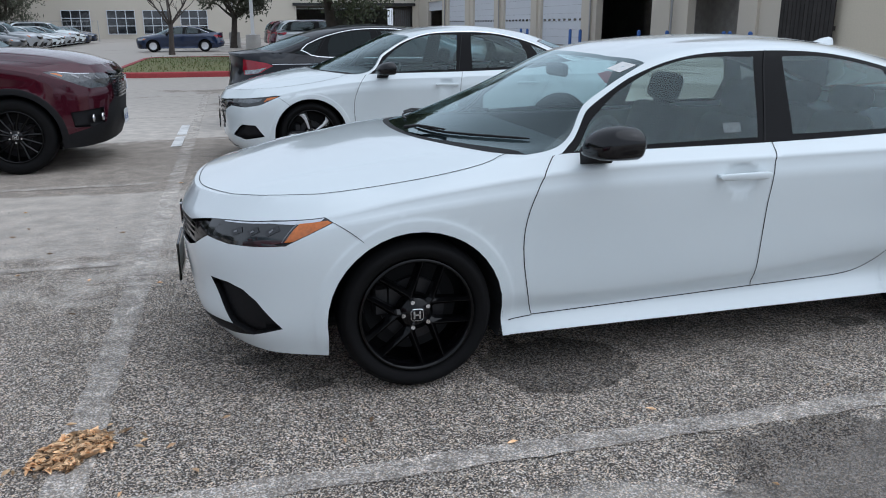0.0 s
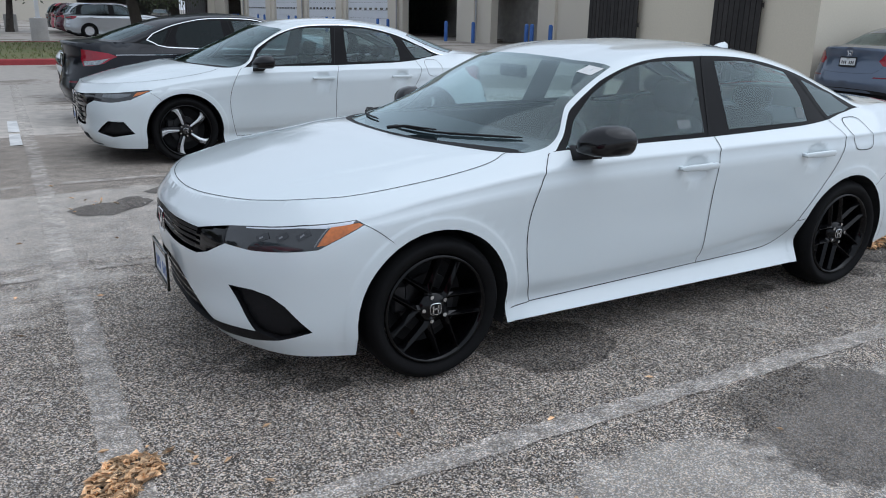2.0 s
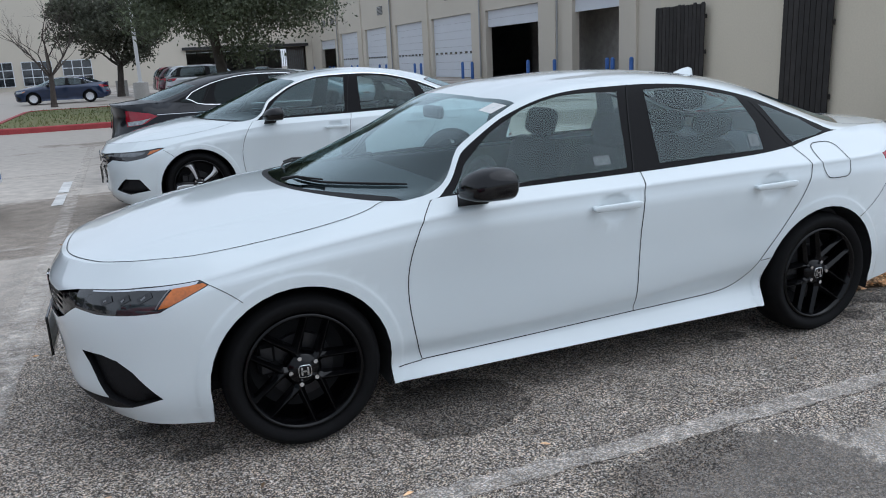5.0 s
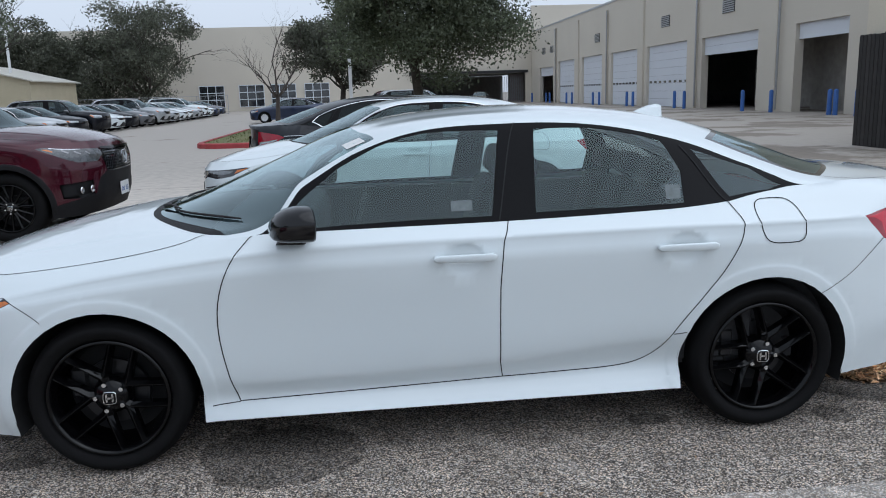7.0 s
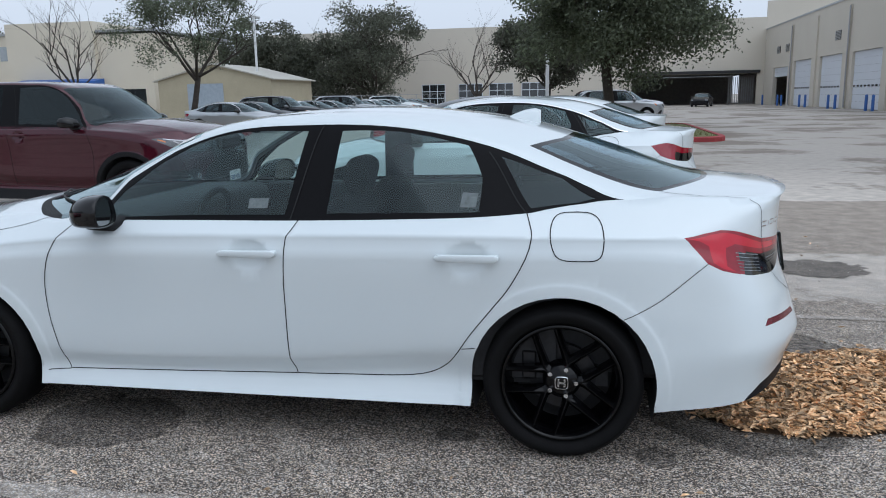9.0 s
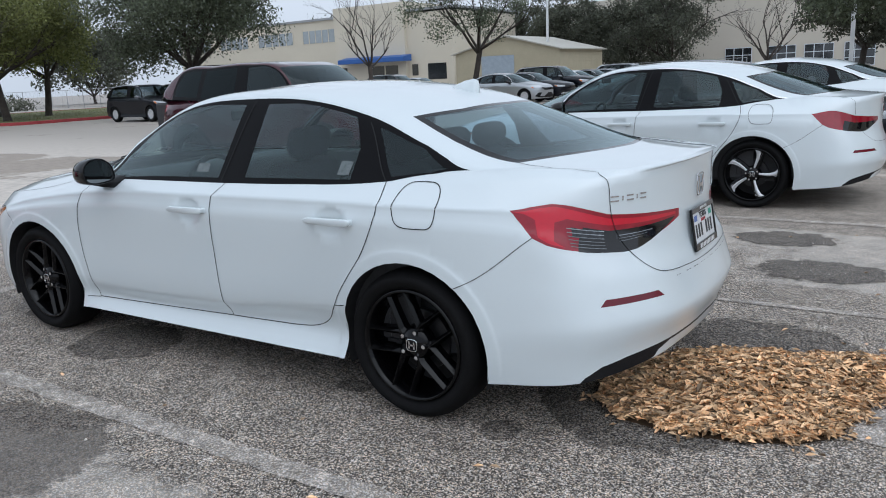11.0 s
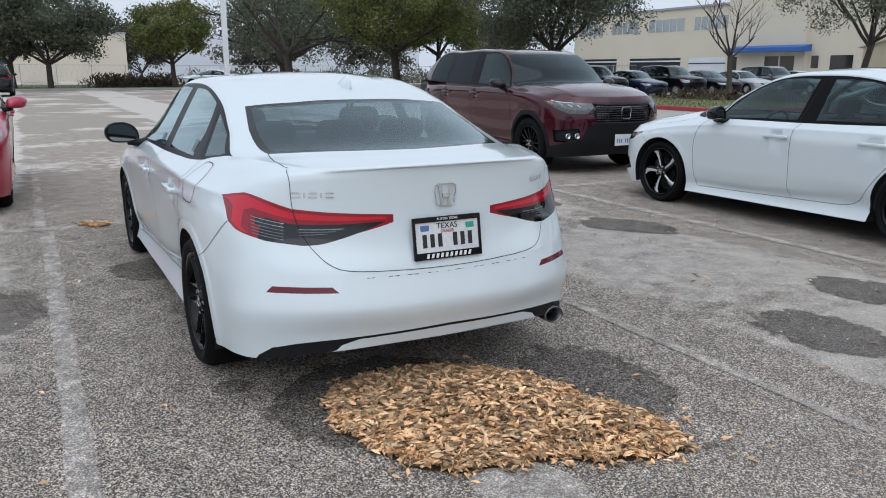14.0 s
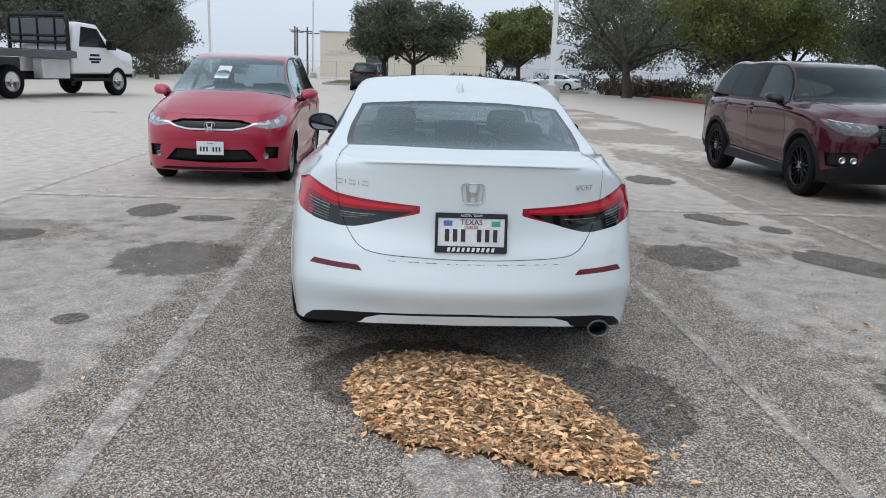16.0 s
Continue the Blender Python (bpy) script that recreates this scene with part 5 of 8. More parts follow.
def cut_surface(net, regions, h):
    """Splits a net into named regions: {name: (points, normals, triangles)}. A region named None is an opening."""
    from mathutils.geometry import delaunay_2d_cdt
    U, V = net.U[-1], net.V[-1]
    nu, nv = max(8, int(U / h)), max(5, int(V / h))
    levels = np.linspace(0, V, nv + 1)
    for c in net.creases:
        levels = np.concatenate((levels[np.abs(levels - c) > 0.3 * h], [c]))
    gu, gv = np.meshgrid(np.linspace(0, U, nu + 1), np.sort(levels))
    pts = [Vector(p) for p in np.stack((gu.ravel(), gv.ravel()), 1)]
    edges = []
    polys = []
    for name, poly in [("", np.array([(0, 0), (U, 0), (U, V), (0, V)]))] + regions:
        q = dense(poly, h)
        q[:, 0], q[:, 1] = np.clip(q[:, 0], 0, U), np.clip(q[:, 1], 0, V)
        s = len(pts)
        pts += [Vector(p) for p in q]
        edges += [(s + i, s + (i + 1) % len(q)) for i in range(len(q))]
        if name != "":
            polys.append((name, q))
    vs, _, fs, *_ = delaunay_2d_cdt(pts, edges, [], 0, 1e-4)
    uv = np.array([tuple(v) for v in vs])
    tri = np.array([f for f in fs if len(f) == 3])
    c = uv[tri].mean(1)
    owner = np.full(len(tri), -1)
    for k, (_, q) in enumerate(polys):
        owner[(owner < 0) & inside(q, c[:, 0], c[:, 1])] = k
    p, n = net.at(uv[:, 0], uv[:, 1]), net.normal(uv[:, 0], uv[:, 1])
    out = {}
    for k in range(-1, len(polys)):
        name = "" if k < 0 else polys[k][0]
        t = tri[owner == k]
        if name is None or not len(t):
            continue
        use, inv = np.unique(t, return_inverse=True)
        inv = inv.reshape(t.shape)
        a, b, d = p[use][inv[:, 0]], p[use][inv[:, 1]], p[use][inv[:, 2]]
        flip = (np.cross(b - a, d - a) * n[use][inv[:, 0]]).sum(1) < 0
        inv[flip] = inv[flip][:, ::-1]
        if name in out:
            o = out[name]
            out[name] = (np.concatenate((o[0], p[use])), np.concatenate((o[1], n[use])), np.concatenate((o[2], inv + len(o[0]))))
        else:
            out[name] = (p[use], n[use], inv)
    return out


FLIP = np.array((1, -1, 1))


def add_panel(name, data, mat, parent, both, label="", lift=0.0, plain=False):
    p, n, t = data
    p = p + n * lift
    if both:
        t2 = t[:, ::-1] + len(p)
        return [mesh_object(name, np.concatenate((p, p * FLIP)), np.concatenate((t, t2)), mat, parent, None if plain else np.concatenate((n, n * FLIP)), smooth=True, label=label)]
    return [mesh_object(name, p * FLIP, t[:, ::-1], mat, parent, None if plain else n * FLIP, smooth=True, label=label), mesh_object(name, p, t, mat, parent, None if plain else n, smooth=True, label=label)]


def sunk(data, depth):
    """A panel set back into the body, with the walls of its recess; shading is left to the faces."""
    p, n, t = data
    count = {}
    for tri in t.tolist():
        for a, b in zip(tri, tri[1:] + tri[:1]):
            key = (min(a, b), max(a, b))
            count[key] = count.get(key, 0) + 1
    rim = [k for k, c in count.items() if c == 1 and max(abs(p[k[0]][1]), abs(p[k[1]][1])) > 1e-3]
    m = len(p)
    walls = [q for a, b in rim for q in ((a, b, b + m), (a, b + m, a + m))]
    return np.concatenate((p - n * depth, p)), np.concatenate((n, n)), np.concatenate((t, np.array(walls)))


def snapped(panel, edge, onto):
    """Moves the points of a panel that lie on one edge on to another, so that two nets meet without a gap."""
    p, n, t = panel
    on = np.sqrt(((p[:, None, :] - edge[None]) ** 2).sum(2)).min(1) < .004
    q = p.copy()
    d = ((p[on][:, None, :] - onto[None]) ** 2).sum(2)
    near = d.min(1) < .03 ** 2
    k = np.flatnonzero(on)[near]
    q[k] = onto[d.argmin(1)[near]]
    return q, n, t


def soften(panel, other, reach):
    """Turns the normals near the seam of the two nets towards those across it, so that the edge reads as a rounded one."""
    p, n, t = panel
    q, m = other
    d = np.sqrt(((p[:, None, :] - q[None]) ** 2).sum(2))
    k = d.argmin(1)
    w = .5 * np.clip(1 - d[np.arange(len(p)), k] / reach, 0, 1)[:, None]
    n = n * (1 - w) + m[k] * w
    return p, n / np.linalg.norm(n, axis=1)[:, None], t


SUNK = {"fog_recess": .028, "air_intake": .03, "grille": .016}


def add_lines(name, net, lines, width, mat, parent, lift=0.0015, step=0.03, sides=(1, -1)):
    """Thin strips that follow the surface along each polyline, one part for each strip."""
    for line in lines:
        q = dense(line, step, False)
        p, n = net.at(q[:, 0], q[:, 1]), net.normal(q[:, 0], q[:, 1])
        d = np.gradient(p, axis=0)
        s = np.cross(n, d)
        s *= width / 2 / (np.linalg.norm(s, axis=1)[:, None] + 1e-9)
        for f in sides:
            verts = []
            for a, b in zip((p + s + n * lift), (p - s + n * lift)):
                verts += [a * (1, f, 1), b * (1, f, 1)]
            mesh_object(name, verts, [(2 * i, 2 * i + 1, 2 * i + 3, 2 * i + 2) for i in range(len(q) - 1)], mat, parent)


BASE_LO = Net(LOWER, "fr")
BASE_UP = Net([list(r) for r in zip(*UPPER)], "c")


def K(points):
    return [("k", a, b) for a, b in points]


def S(points):
    return [("s", a, b) for a, b in points]


FRONT_EDGE = [(-.76, .955), (-.85, .86), (-.91, .71), (-.92, .56), (-.89, .37), (-.86, .265)]
MIDDLE_EDGE = [(.235, .29), (.22, .37), (.22, .52), (.222, .70), (.24, .89), (.27, .965)]
def soft(pts):
    """Rounds the corners of an open polyline."""
    for _ in range(2):
        pts = [pts[0]] + [(a[0] * (1 - k) + b[0] * k, a[1] * (1 - k) + b[1] * k) for a, b in zip(pts, pts[1:]) for k in (.25, .75)] + [pts[-1]]
    return pts


REAR_EDGE = [(1.22, .995), (1.26, .90), (1.17, .72), (1.08, .61), (1.0, .51), (.955, .44), (.90, .365), (.82, .318), (.70, .300), (.48, .295)]
FRONT_EDGE, REAR_EDGE = soft(FRONT_EDGE), soft(REAR_EDGE)
SHAPES_LO = {
    "front_door": S(FRONT_EDGE + MIDDLE_EDGE),
    "rear_door": S(MIDDLE_EDGE + REAR_EDGE),
    "amber": K([(1.035, .606), (1.145, .602), (1.163, .578), (1.07, .515), (1.02, .487), (.985, .485)]),
    "strip": K([(1.13, .632), (.90, .648), (.68, .638), (.68, .624), (.90, .630), (1.02, .60), (1.12, .605)]),
    "headlight": K([(1.17, .575), (1.13, .642), (.91, .66), (.68, .65), (.60, .635), (.61, .50), (.73, .475), (.99, .465), (1.07, .51)]),
    "grille": K([(-.1, .585), (.30, .58), (.43, .57), (.60, .635), (.612, .50), (.52, .435), (.44, .41), (-.1, .42)]),
    "air_intake": K([(-.1, .27), (.17, .27), (.30, .20), (.50, .105), (.46, .07), (-.1, .055)]),
    "fog_recess": K([(.62, .275), (.73, .27), (.80, .25), (.86, .21), (.95, .115), (.82, .075), (.73, .105)]),
    "lower_lip": K([(-.1, .055), (.46, .07), (.50, .105), (.73, .105), (.82, .075), (.70, .055), (.56, .045), (-.1, .02)]),
    "front_bumper": S([(-1.66, .735), (-1.57, .655), (-1.57, .10), (-2.6, .10)]) + K([(-.1, -.1), (-.1, .57), (.30, .58), (.60, .635)]),
    "tail_dark": K([(5.015, .592), (5.12, .583), (5.50, .593), (5.36, .560), (5.23, .528), (5.17, .521), (5.02, .523), (4.99, .526), (5.0, .56)]),
    "tail_light": K([(4.68, .632), (4.76, .645), (4.84, .647), (5.12, .617), (5.53, .606), (5.53, .59), (5.36, .562), (5.23, .53), (5.17, .524), (4.99, .527), (4.86, .533), (4.79, .545), (4.72, .59)]),
    "reflector": K([(5.005, .302), (5.03, .336), (5.25, .336), (5.275, .302)]),
    "diffuser": K([(4.93, -.05), (4.96, .02), (5.02, .058), (5.12, .070), (5.27, .072), (5.86, .090), (5.86, .072), (5.36, .060), (5.29, .035), (5.22, -.05)]),
    "trunk_lid": K([(5.12, .668), (5.20, .51), (5.25, .44), (5.32, .405), (5.86, .39), (5.86, .9), (5.12, .9)]),
    "rear_bumper": K([(4.80, .585), (4.75, .56), (4.52, .44), (4.52, -.1), (5.9, -.1), (5.9, .39), (5.32, .405), (5.25, .44), (5.20, .51), (4.99, .52), (4.91, .548)]),
}
SHAPES_UP = {
    "front_glass": K([(1.33, .014), (2.37, .014), (2.435, .204), (2.03, .218), (1.84, .217), (1.66, .192), (1.49, .128)]),
    "rear_glass": K([(2.575, .016), (3.30, .016), (3.285, .11), (3.19, .206), (2.87, .213), (2.605, .204)]),
    "quarter_glass": K([(3.345, .195), (3.565, .022), (3.79, .045), (3.85, .095), (3.66, .185)]),
    "window_frame": K([(1.17, -.1), (3.565, -.1), (3.58, 0.0), (3.83, .035), (3.965, .115), (3.80, .19), (3.66, .214), (3.28, .236), (2.87, .236), (2.45, .236), (2.03, .236),
                      (1.73, .236), (1.49, .185), (1.30, .085)]),
    "cowl": K([(1.07, 1.1), (1.07, .73), (1.075, .38), (1.08, .22), (1.095, .13), (1.125, .085), (1.135, .20), (1.135, .57), (1.135, 1.1)]),
    "windshield": K([(1.135, 1.1), (1.135, .57), (1.135, .20), (1.125, .085), (1.20, .105), (1.30, .158), (1.49, .238), (1.66, .272), (1.84, .298), (1.90, .57), (1.905, 1.1)]),
    "rear_window": K([(3.455, .392), (3.485, .57), (3.49, 1.1), (4.022, 1.1), (3.995, .69), (3.955, .408), (3.70, .380)]),
    "rear_border": K([(3.42, .365), (3.46, .57), (3.47, 1.1), (4.05, 1.1), (4.02, .69), (3.985, .38), (3.70, .35)]),
    "hood": K([(-.1, 1.1), (-.1, -.1), (.87, -.1), (.99, .04), (1.095, .13), (1.08, .22), (1.075, .38), (1.07, .73), (1.07, 1.1)]),
    "trunk_top": K([(3.985, .38), (4.15, .30), (4.35, .235), (4.6, .22), (4.6, 1.1), (4.05, 1.1), (4.02, .69)]),
    "roof": K([(1.125, .085), (1.17, .0), (1.30, .085), (1.49, .185), (1.73, .236), (3.28, .236), (3.66, .214), (3.70, .35), (3.42, .365), (3.46, .57), (3.47, 1.1), (1.905, 1.1), (1.90, .57), (1.84, .298), (1.66, .272), (1.49, .238), (1.30, .158), (1.20, .105)]),
}
IDX_LO = {k: to_index(BASE_LO, dense(BASE_LO.find(v), 0.05)) for k, v in SHAPES_LO.items()}
IDX_UP = {k: to_index(BASE_UP, dense([(a, b) for _, a, b in v], 0.05)) for k, v in SHAPES_UP.items()}
LINES_LO = {k: to_index(BASE_LO, dense(BASE_LO.find(v), 0.05, False)) for k, v in {
    "a": S(FRONT_EDGE + MIDDLE_EDGE[:1]), "b": S(MIDDLE_EDGE), "c": S(REAR_EDGE + MIDDLE_EDGE[:1]),
    "g": S(soft([(1.42, .998), (1.34, .995), (1.315, .95), (1.325, .87), (1.355, .828), (1.44, .825), (1.51, .828), (1.525, .89), (1.515, .96), (1.48, .995), (1.42, .998)])),
}.items()}
CORNER, LIP = BASE_UP.at([3.985], [.38])[0], BASE_LO.at([5.0], [BASE_LO.V[-1]])[0]
DECK_EDGE = BASE_UP.find([("t", float(CORNER[0] + (LIP[0] - CORNER[0]) * k), float(CORNER[1] + (LIP[1] - CORNER[1]) * k + .01 * math.sin(math.pi * k))) for k in np.linspace(0, .985, 11)])
BOOT_EDGE = K(soft([(5.0, BASE_LO.V[-1] - .002), (5.03, .72), (5.085, .668), (5.14, .60), (5.20, .51), (5.25, .44), (5.32, .405), (5.60, .392), (BASE_LO.U[-1] - .002, .39)]))
FENDER_GAP = {"c": to_index(BASE_LO, dense(BASE_LO.find(BOOT_EDGE), 0.05, False)), "b": to_index(BASE_LO, dense(BASE_LO.find(K([(1.165, .58), (1.28, .44)])), 0.05, False)), "a": to_index(BASE_LO, dense(BASE_LO.find(K([(4.79, .545), (4.66, .475), (4.50, .39), (4.44, .36)])), 0.05, False))}
LINES_UP = {k: to_index(BASE_UP, dense(v, 0.05, False)) for k, v in {
    "a": soft([(.02, .91), (.02, .57), (.02, .24), (.02, .012), (.5, .012), (.74, .012), (.90, .030), (1.02, .075), (1.09, .14)]), "b": DECK_EDGE}.items()}
LINES_PILLAR = {k: to_index(BASE_UP, dense(v, 0.05, False)) for k, v in {"a": [(2.40, .0), (2.515, .236)], "b": [(3.285, .20), (3.55, .0)]}.items()}


def warp(p, xs, ys, zs):
    """Moves template points: xs and zs are pairs (from, to) to interpolate, ys a factor."""
    p = np.array(p, float)
    q = p.copy()
    q[..., 0] = np.interp(p[..., 0], [a for a, _ in xs], [b for _, b in xs])
    q[..., 1] = p[..., 1] * ys
    q[..., 2] = np.interp(p[..., 2], [a for a, _ in zs], [b for _, b in zs])
    return q


def arch(cx, r, ground=0.0, cz=0.315):
    a = np.radians(np.linspace(-8, 188, 22))
    arc = [("s", cx + r * math.cos(t), cz + r * math.sin(t)) for t in a]
    return arc


NETS = {}
SEDAN_UP = [list(r) for r in UPPER]
SEDAN_UP[3] = [(-.92, .81, .928), (-1.08, .70, .950), (-1.27, .38, .976), (-1.32, 0, .982)]
SEDAN_UP[4] = [(-.80, .812, .942), (-.85, .735, .964), (-1.18, .40, .982), (-1.255, 0, .987)]
SEDAN_UP[5] = [(-.55, .815, .95), (-.55, .66, 1.15), (-.70, .35, 1.165), (-.765, 0, 1.175)]


def make_car(name, label, m, lo, up, body, hubs=(-1.368, 1.368), track=0.775, R=0.322, rim=0.235, tyre=0.235, style="twin", wheel=(WHEELBLACK, WHEELBLACK), h=0.05, arch_r=0.368,
             glazing=(GLASS, GLASS, GLASSREAR), handle=None, mirror=GLOSSBLACK, lamp=LAMPDARK, cladding=None, rails=None, cabin=True, strip=LAMPWHITE, frame_mat=FRAMEBLACK, group="", shapes=None, more=(), chrome=None, far=False, tail_low=TAILDARK, upper_shapes=None):
    car = empty(name, m, label, "car", group)
    nl, nu = Net(lo, "fr"), Net([list(r) for r in zip(*up)], "c")
    nl.creases = [float(nl.V[k] + d) for k, d in ((1, -.003), (1, .006), (2, -.004), (3, .004), (5, -.06), (5, -.03), (5, -.012), (5, -.002), (6, .004))]
    if not far:
        nl.grooves = [(float(nl.V[5]), .035, .006)]
    if not far:
        nu.bulges = [(.30, .05, .009)]
        nu.creases = [.30, .325, .35]
    cz = R - 0.008
    regions = [(None, np.array([(a, b) for a, b in nl.find(arch(hx, arch_r, cz=cz))])) for hx in hubs]
    fixed = []
    for (_, q), hx in zip(regions, hubs):
        lowu = nl.find([("s", hx + arch_r * 1.02, 0.2), ("s", hx - arch_r * 1.02, 0.2)])
        tail = [(lowu[1][0], -0.1), (lowu[0][0], -0.1)]
        fixed.append((None, np.concatenate((q, np.array(tail)))))
    if cladding:
        for hx in hubs:
            q = np.array(nl.find(arch(hx, arch_r + 0.06, cz=cz)))
            q = np.concatenate((q, np.array([(q[-1][0], -0.1), (q[0][0], -0.1)])))
            fixed.append(("cladding", q))
        fixed.append(("cladding", np.array([(0, -.1), (9, -.1), (9, nl.V[1] * .72), (0, nl.V[1] * .72)])))
    order = ["amber", "strip", "headlight", "grille", "air_intake", "fog_recess", "lower_lip", "front_bumper", "tail_dark", "tail_light", "reflector", "diffuser", "trunk_lid", "rear_bumper", "front_door", "rear_door"]
    mats = {"": ("body_side", body, 0), "amber": ("turn_reflector", AMBER, 0), "strip": ("light_strip", strip, 0), "headlight": ("headlight", lamp, 0), "grille": ("grille", GLOSSBLACK, 1),
            "air_intake": ("air_intake", TEXBLACK, 1), "fog_recess": ("fog_lamp_recess", TEXBLACK, 0), "lower_lip": ("lower_lip", TEXBLACK, 1), "front_bumper": ("front_bumper", body, 1),
            "tail_dark": ("tail_light_lens", tail_low, 0), "tail_light": ("tail_light", TAILRED, 0), "reflector": ("rear_reflector", REFLECTOR, 0), "diffuser": ("rear_diffuser", TEXBLACK, 1),
            "trunk_lid": ("trunk_lid", body, 1), "rear_bumper": ("rear_bumper", body, 1), "front_door": ("front_door", body, 0), "rear_door": ("rear_door", body, 0), "cladding": ("cladding", TEXBLACK, 1)}
    if cladding:
        mats["front_bumper"] = ("front_bumper", body, 0)
    own = {k: to_index(BASE_LO, dense(v, 0.05)) for k, v in (shapes or {}).items()}
    for k, mt, poly in more:
        mats[k] = (k, mt, 0)
        own[k] = to_index(BASE_LO, dense(poly, 0.05))
    order = [k for k, *_ in more] + order
    cups = []
    for x in (0.075, 0.995):
        u, v = from_index(nl, to_index(BASE_LO, BASE_LO.find([("s", x, .835)])))[0]
        if not far:
            nl.dents.append((u, v - 0.004, 0.085, 0.052, 0.015))
            for k in (1.0, 0.86, 0.7, 0.5, 0.25):
                cups.append(("", np.array([(u + 0.085 * k * math.cos(a), v - 0.004 + 0.052 * k * math.sin(a)) for a in np.linspace(0, 2 * math.pi, 21)[:-1]])))
    if not far:
        for hx in hubs:
            for r in (0.062, 0.051, 0.04):
                cups.append(("", np.array(nl.find(arch(hx, arch_r + r, cz=cz)))))
            nl.flares.append((hx, cz, arch_r + 0.062))
    got = cut_surface(nl, fixed + cups[::-1] + [(k, from_index(nl, own.get(k, IDX_LO.get(k)))) for k in order if k in own or k in IDX_LO], h)
    # the seam runs along the wings and the boot, not along the side windows
    uu, vv = np.linspace(0, nu.U[-1], 160), np.linspace(0, nu.V[-1], 50)
    keep = (uu < nu.U[3]) | (uu > nu.U[10])
    su, sv = np.concatenate((uu[keep], 0 * vv + nu.U[-1])), np.concatenate((0 * uu[keep], vv))
    upper_seam = (nu.at(su, sv), nu.normal(su, sv))
    ul = np.concatenate((np.linspace(nl.U[3], nl.U[6], 60), np.linspace(nl.U[9], nl.U[-1], 90)))
    lower_seam = (nl.at(ul, 0 * ul + nl.V[-1]), nl.normal(ul, 0 * ul + nl.V[-1]))
    ue, ve, uf = np.linspace(0, nu.U[-1], 900), np.linspace(0, nu.V[-1], 250), np.linspace(0, nl.U[-1], 1500)
    edge = nl.at(uf, 0 * uf + nl.V[-1])
    onto = nu.at(np.concatenate((ue, 0 * ve, 0 * ve + nu.U[-1])), np.concatenate((0 * ue, ve, ve)))
    for k, d in got.items():
        if not far:
            d = snapped(d, edge, onto)
        if mats[k][1] == body and not far:
            d = soften(d, upper_seam, .05)
        nm, mat, both = mats[k]
        deep = k in SUNK and not far
        add_panel(nm, sunk(d, SUNK[k]) if deep else d, mat, car, both, plain=deep)
    upper = ["front_glass", "rear_glass", "quarter_glass", "window_frame", "cowl", "windshield", "rear_window", "rear_border", "hood", "trunk_top", "roof"]
    umats = {"": ("pillar", body, 0), "front_glass": ("front_side_window", glazing[0], 0), "rear_glass": ("rear_side_window", glazing[1], 0), "quarter_glass": ("quarter_window", GLASSTINT if glazing[1] == GLASS else glazing[1], 0),
             "window_frame": ("window_frame", frame_mat, 0), "cowl": ("cowl", TEXBLACK, 1), "windshield": ("windshield", WINDSCREEN if glazing[0] == GLASS else glazing[0], 1), "rear_window": ("rear_window", glazing[2], 1),
             "rear_border": ("rear_glass_border", GLOSSBLACK, 1), "hood": ("hood", body, 1), "trunk_top": ("trunk_lid_top", body, 1), "roof": ("roof", body, 1)}
    own_up = {k: to_index(BASE_UP, dense(v, 0.05)) for k, v in (upper_shapes or {}).items()}
    gotu = cut_surface(nu, [(k, from_index(nu, own_up.get(k, IDX_UP[k]))) for k in upper], h)
    if "" in gotu:
        a, b = gotu["roof"], gotu.pop("")
        gotu["roof"] = (np.concatenate((a[0], b[0])), np.concatenate((a[1], b[1])), np.concatenate((a[2], b[2] + len(a[0]))))
    for k, d in gotu.items():
        if umats[k][1] == body and not far:
            d = soften(d, lower_seam, .05)
        nm, mat, both = umats[k]
        add_panel(nm, d, mat, car, both, plain="glass" in k or k in ("windshield", "rear_window"))
    if cabin:
        add_panel("headliner", gotu["roof"], LINER, car, 1, lift=-0.02)
    if not far:
        add_lines("panel_gap", nl, [from_index(nl, v) for v in LINES_LO.values()], 0.0042, SEAM, car)
        add_lines("panel_gap", nl, [from_index(nl, v) for v in FENDER_GAP.values()], 0.0026, SEAM, car)
        add_lines("hood_gap", nu, [from_index(nu, v) for v in LINES_UP.values()], 0.0034, SEAM, car)
        add_lines("door_gap", nu, [from_index(nu, v) for v in LINES_PILLAR.values()], 0.006, SEAM, car, 0.003)
    if chrome:
        add_lines("chrome_trim", nu, [from_index(nu, to_index(BASE_UP, q)) for q in chrome], 0.013, CHROME, car, 0.004)
    NETS[car] = (nl, nu)
    # underside, wheel housings, cabin tub
    w = nl.P[:, 7, 1].max()
    front, rear = nl.P[:, 0, 0].min(), nl.P[:, -1, 0].max()
    z0 = nl.P[0, 7, 2]
    zb = nu.P[0, 7, 2]
    bm = bmesh.new()
    box(bm, (front + 0.25, -w + 0.30, z0 - 0.005), (rear - 0.42, w - 0.30, z0 + 0.06), 0.02)
    box(bm, (hubs[0] + arch_r + 0.03, -w + 0.08, z0 + 0.0), (hubs[1] - arch_r - 0.03, w - 0.08, z0 + 0.06), 0.01)
    part("underbody", bm, SEAM, car)
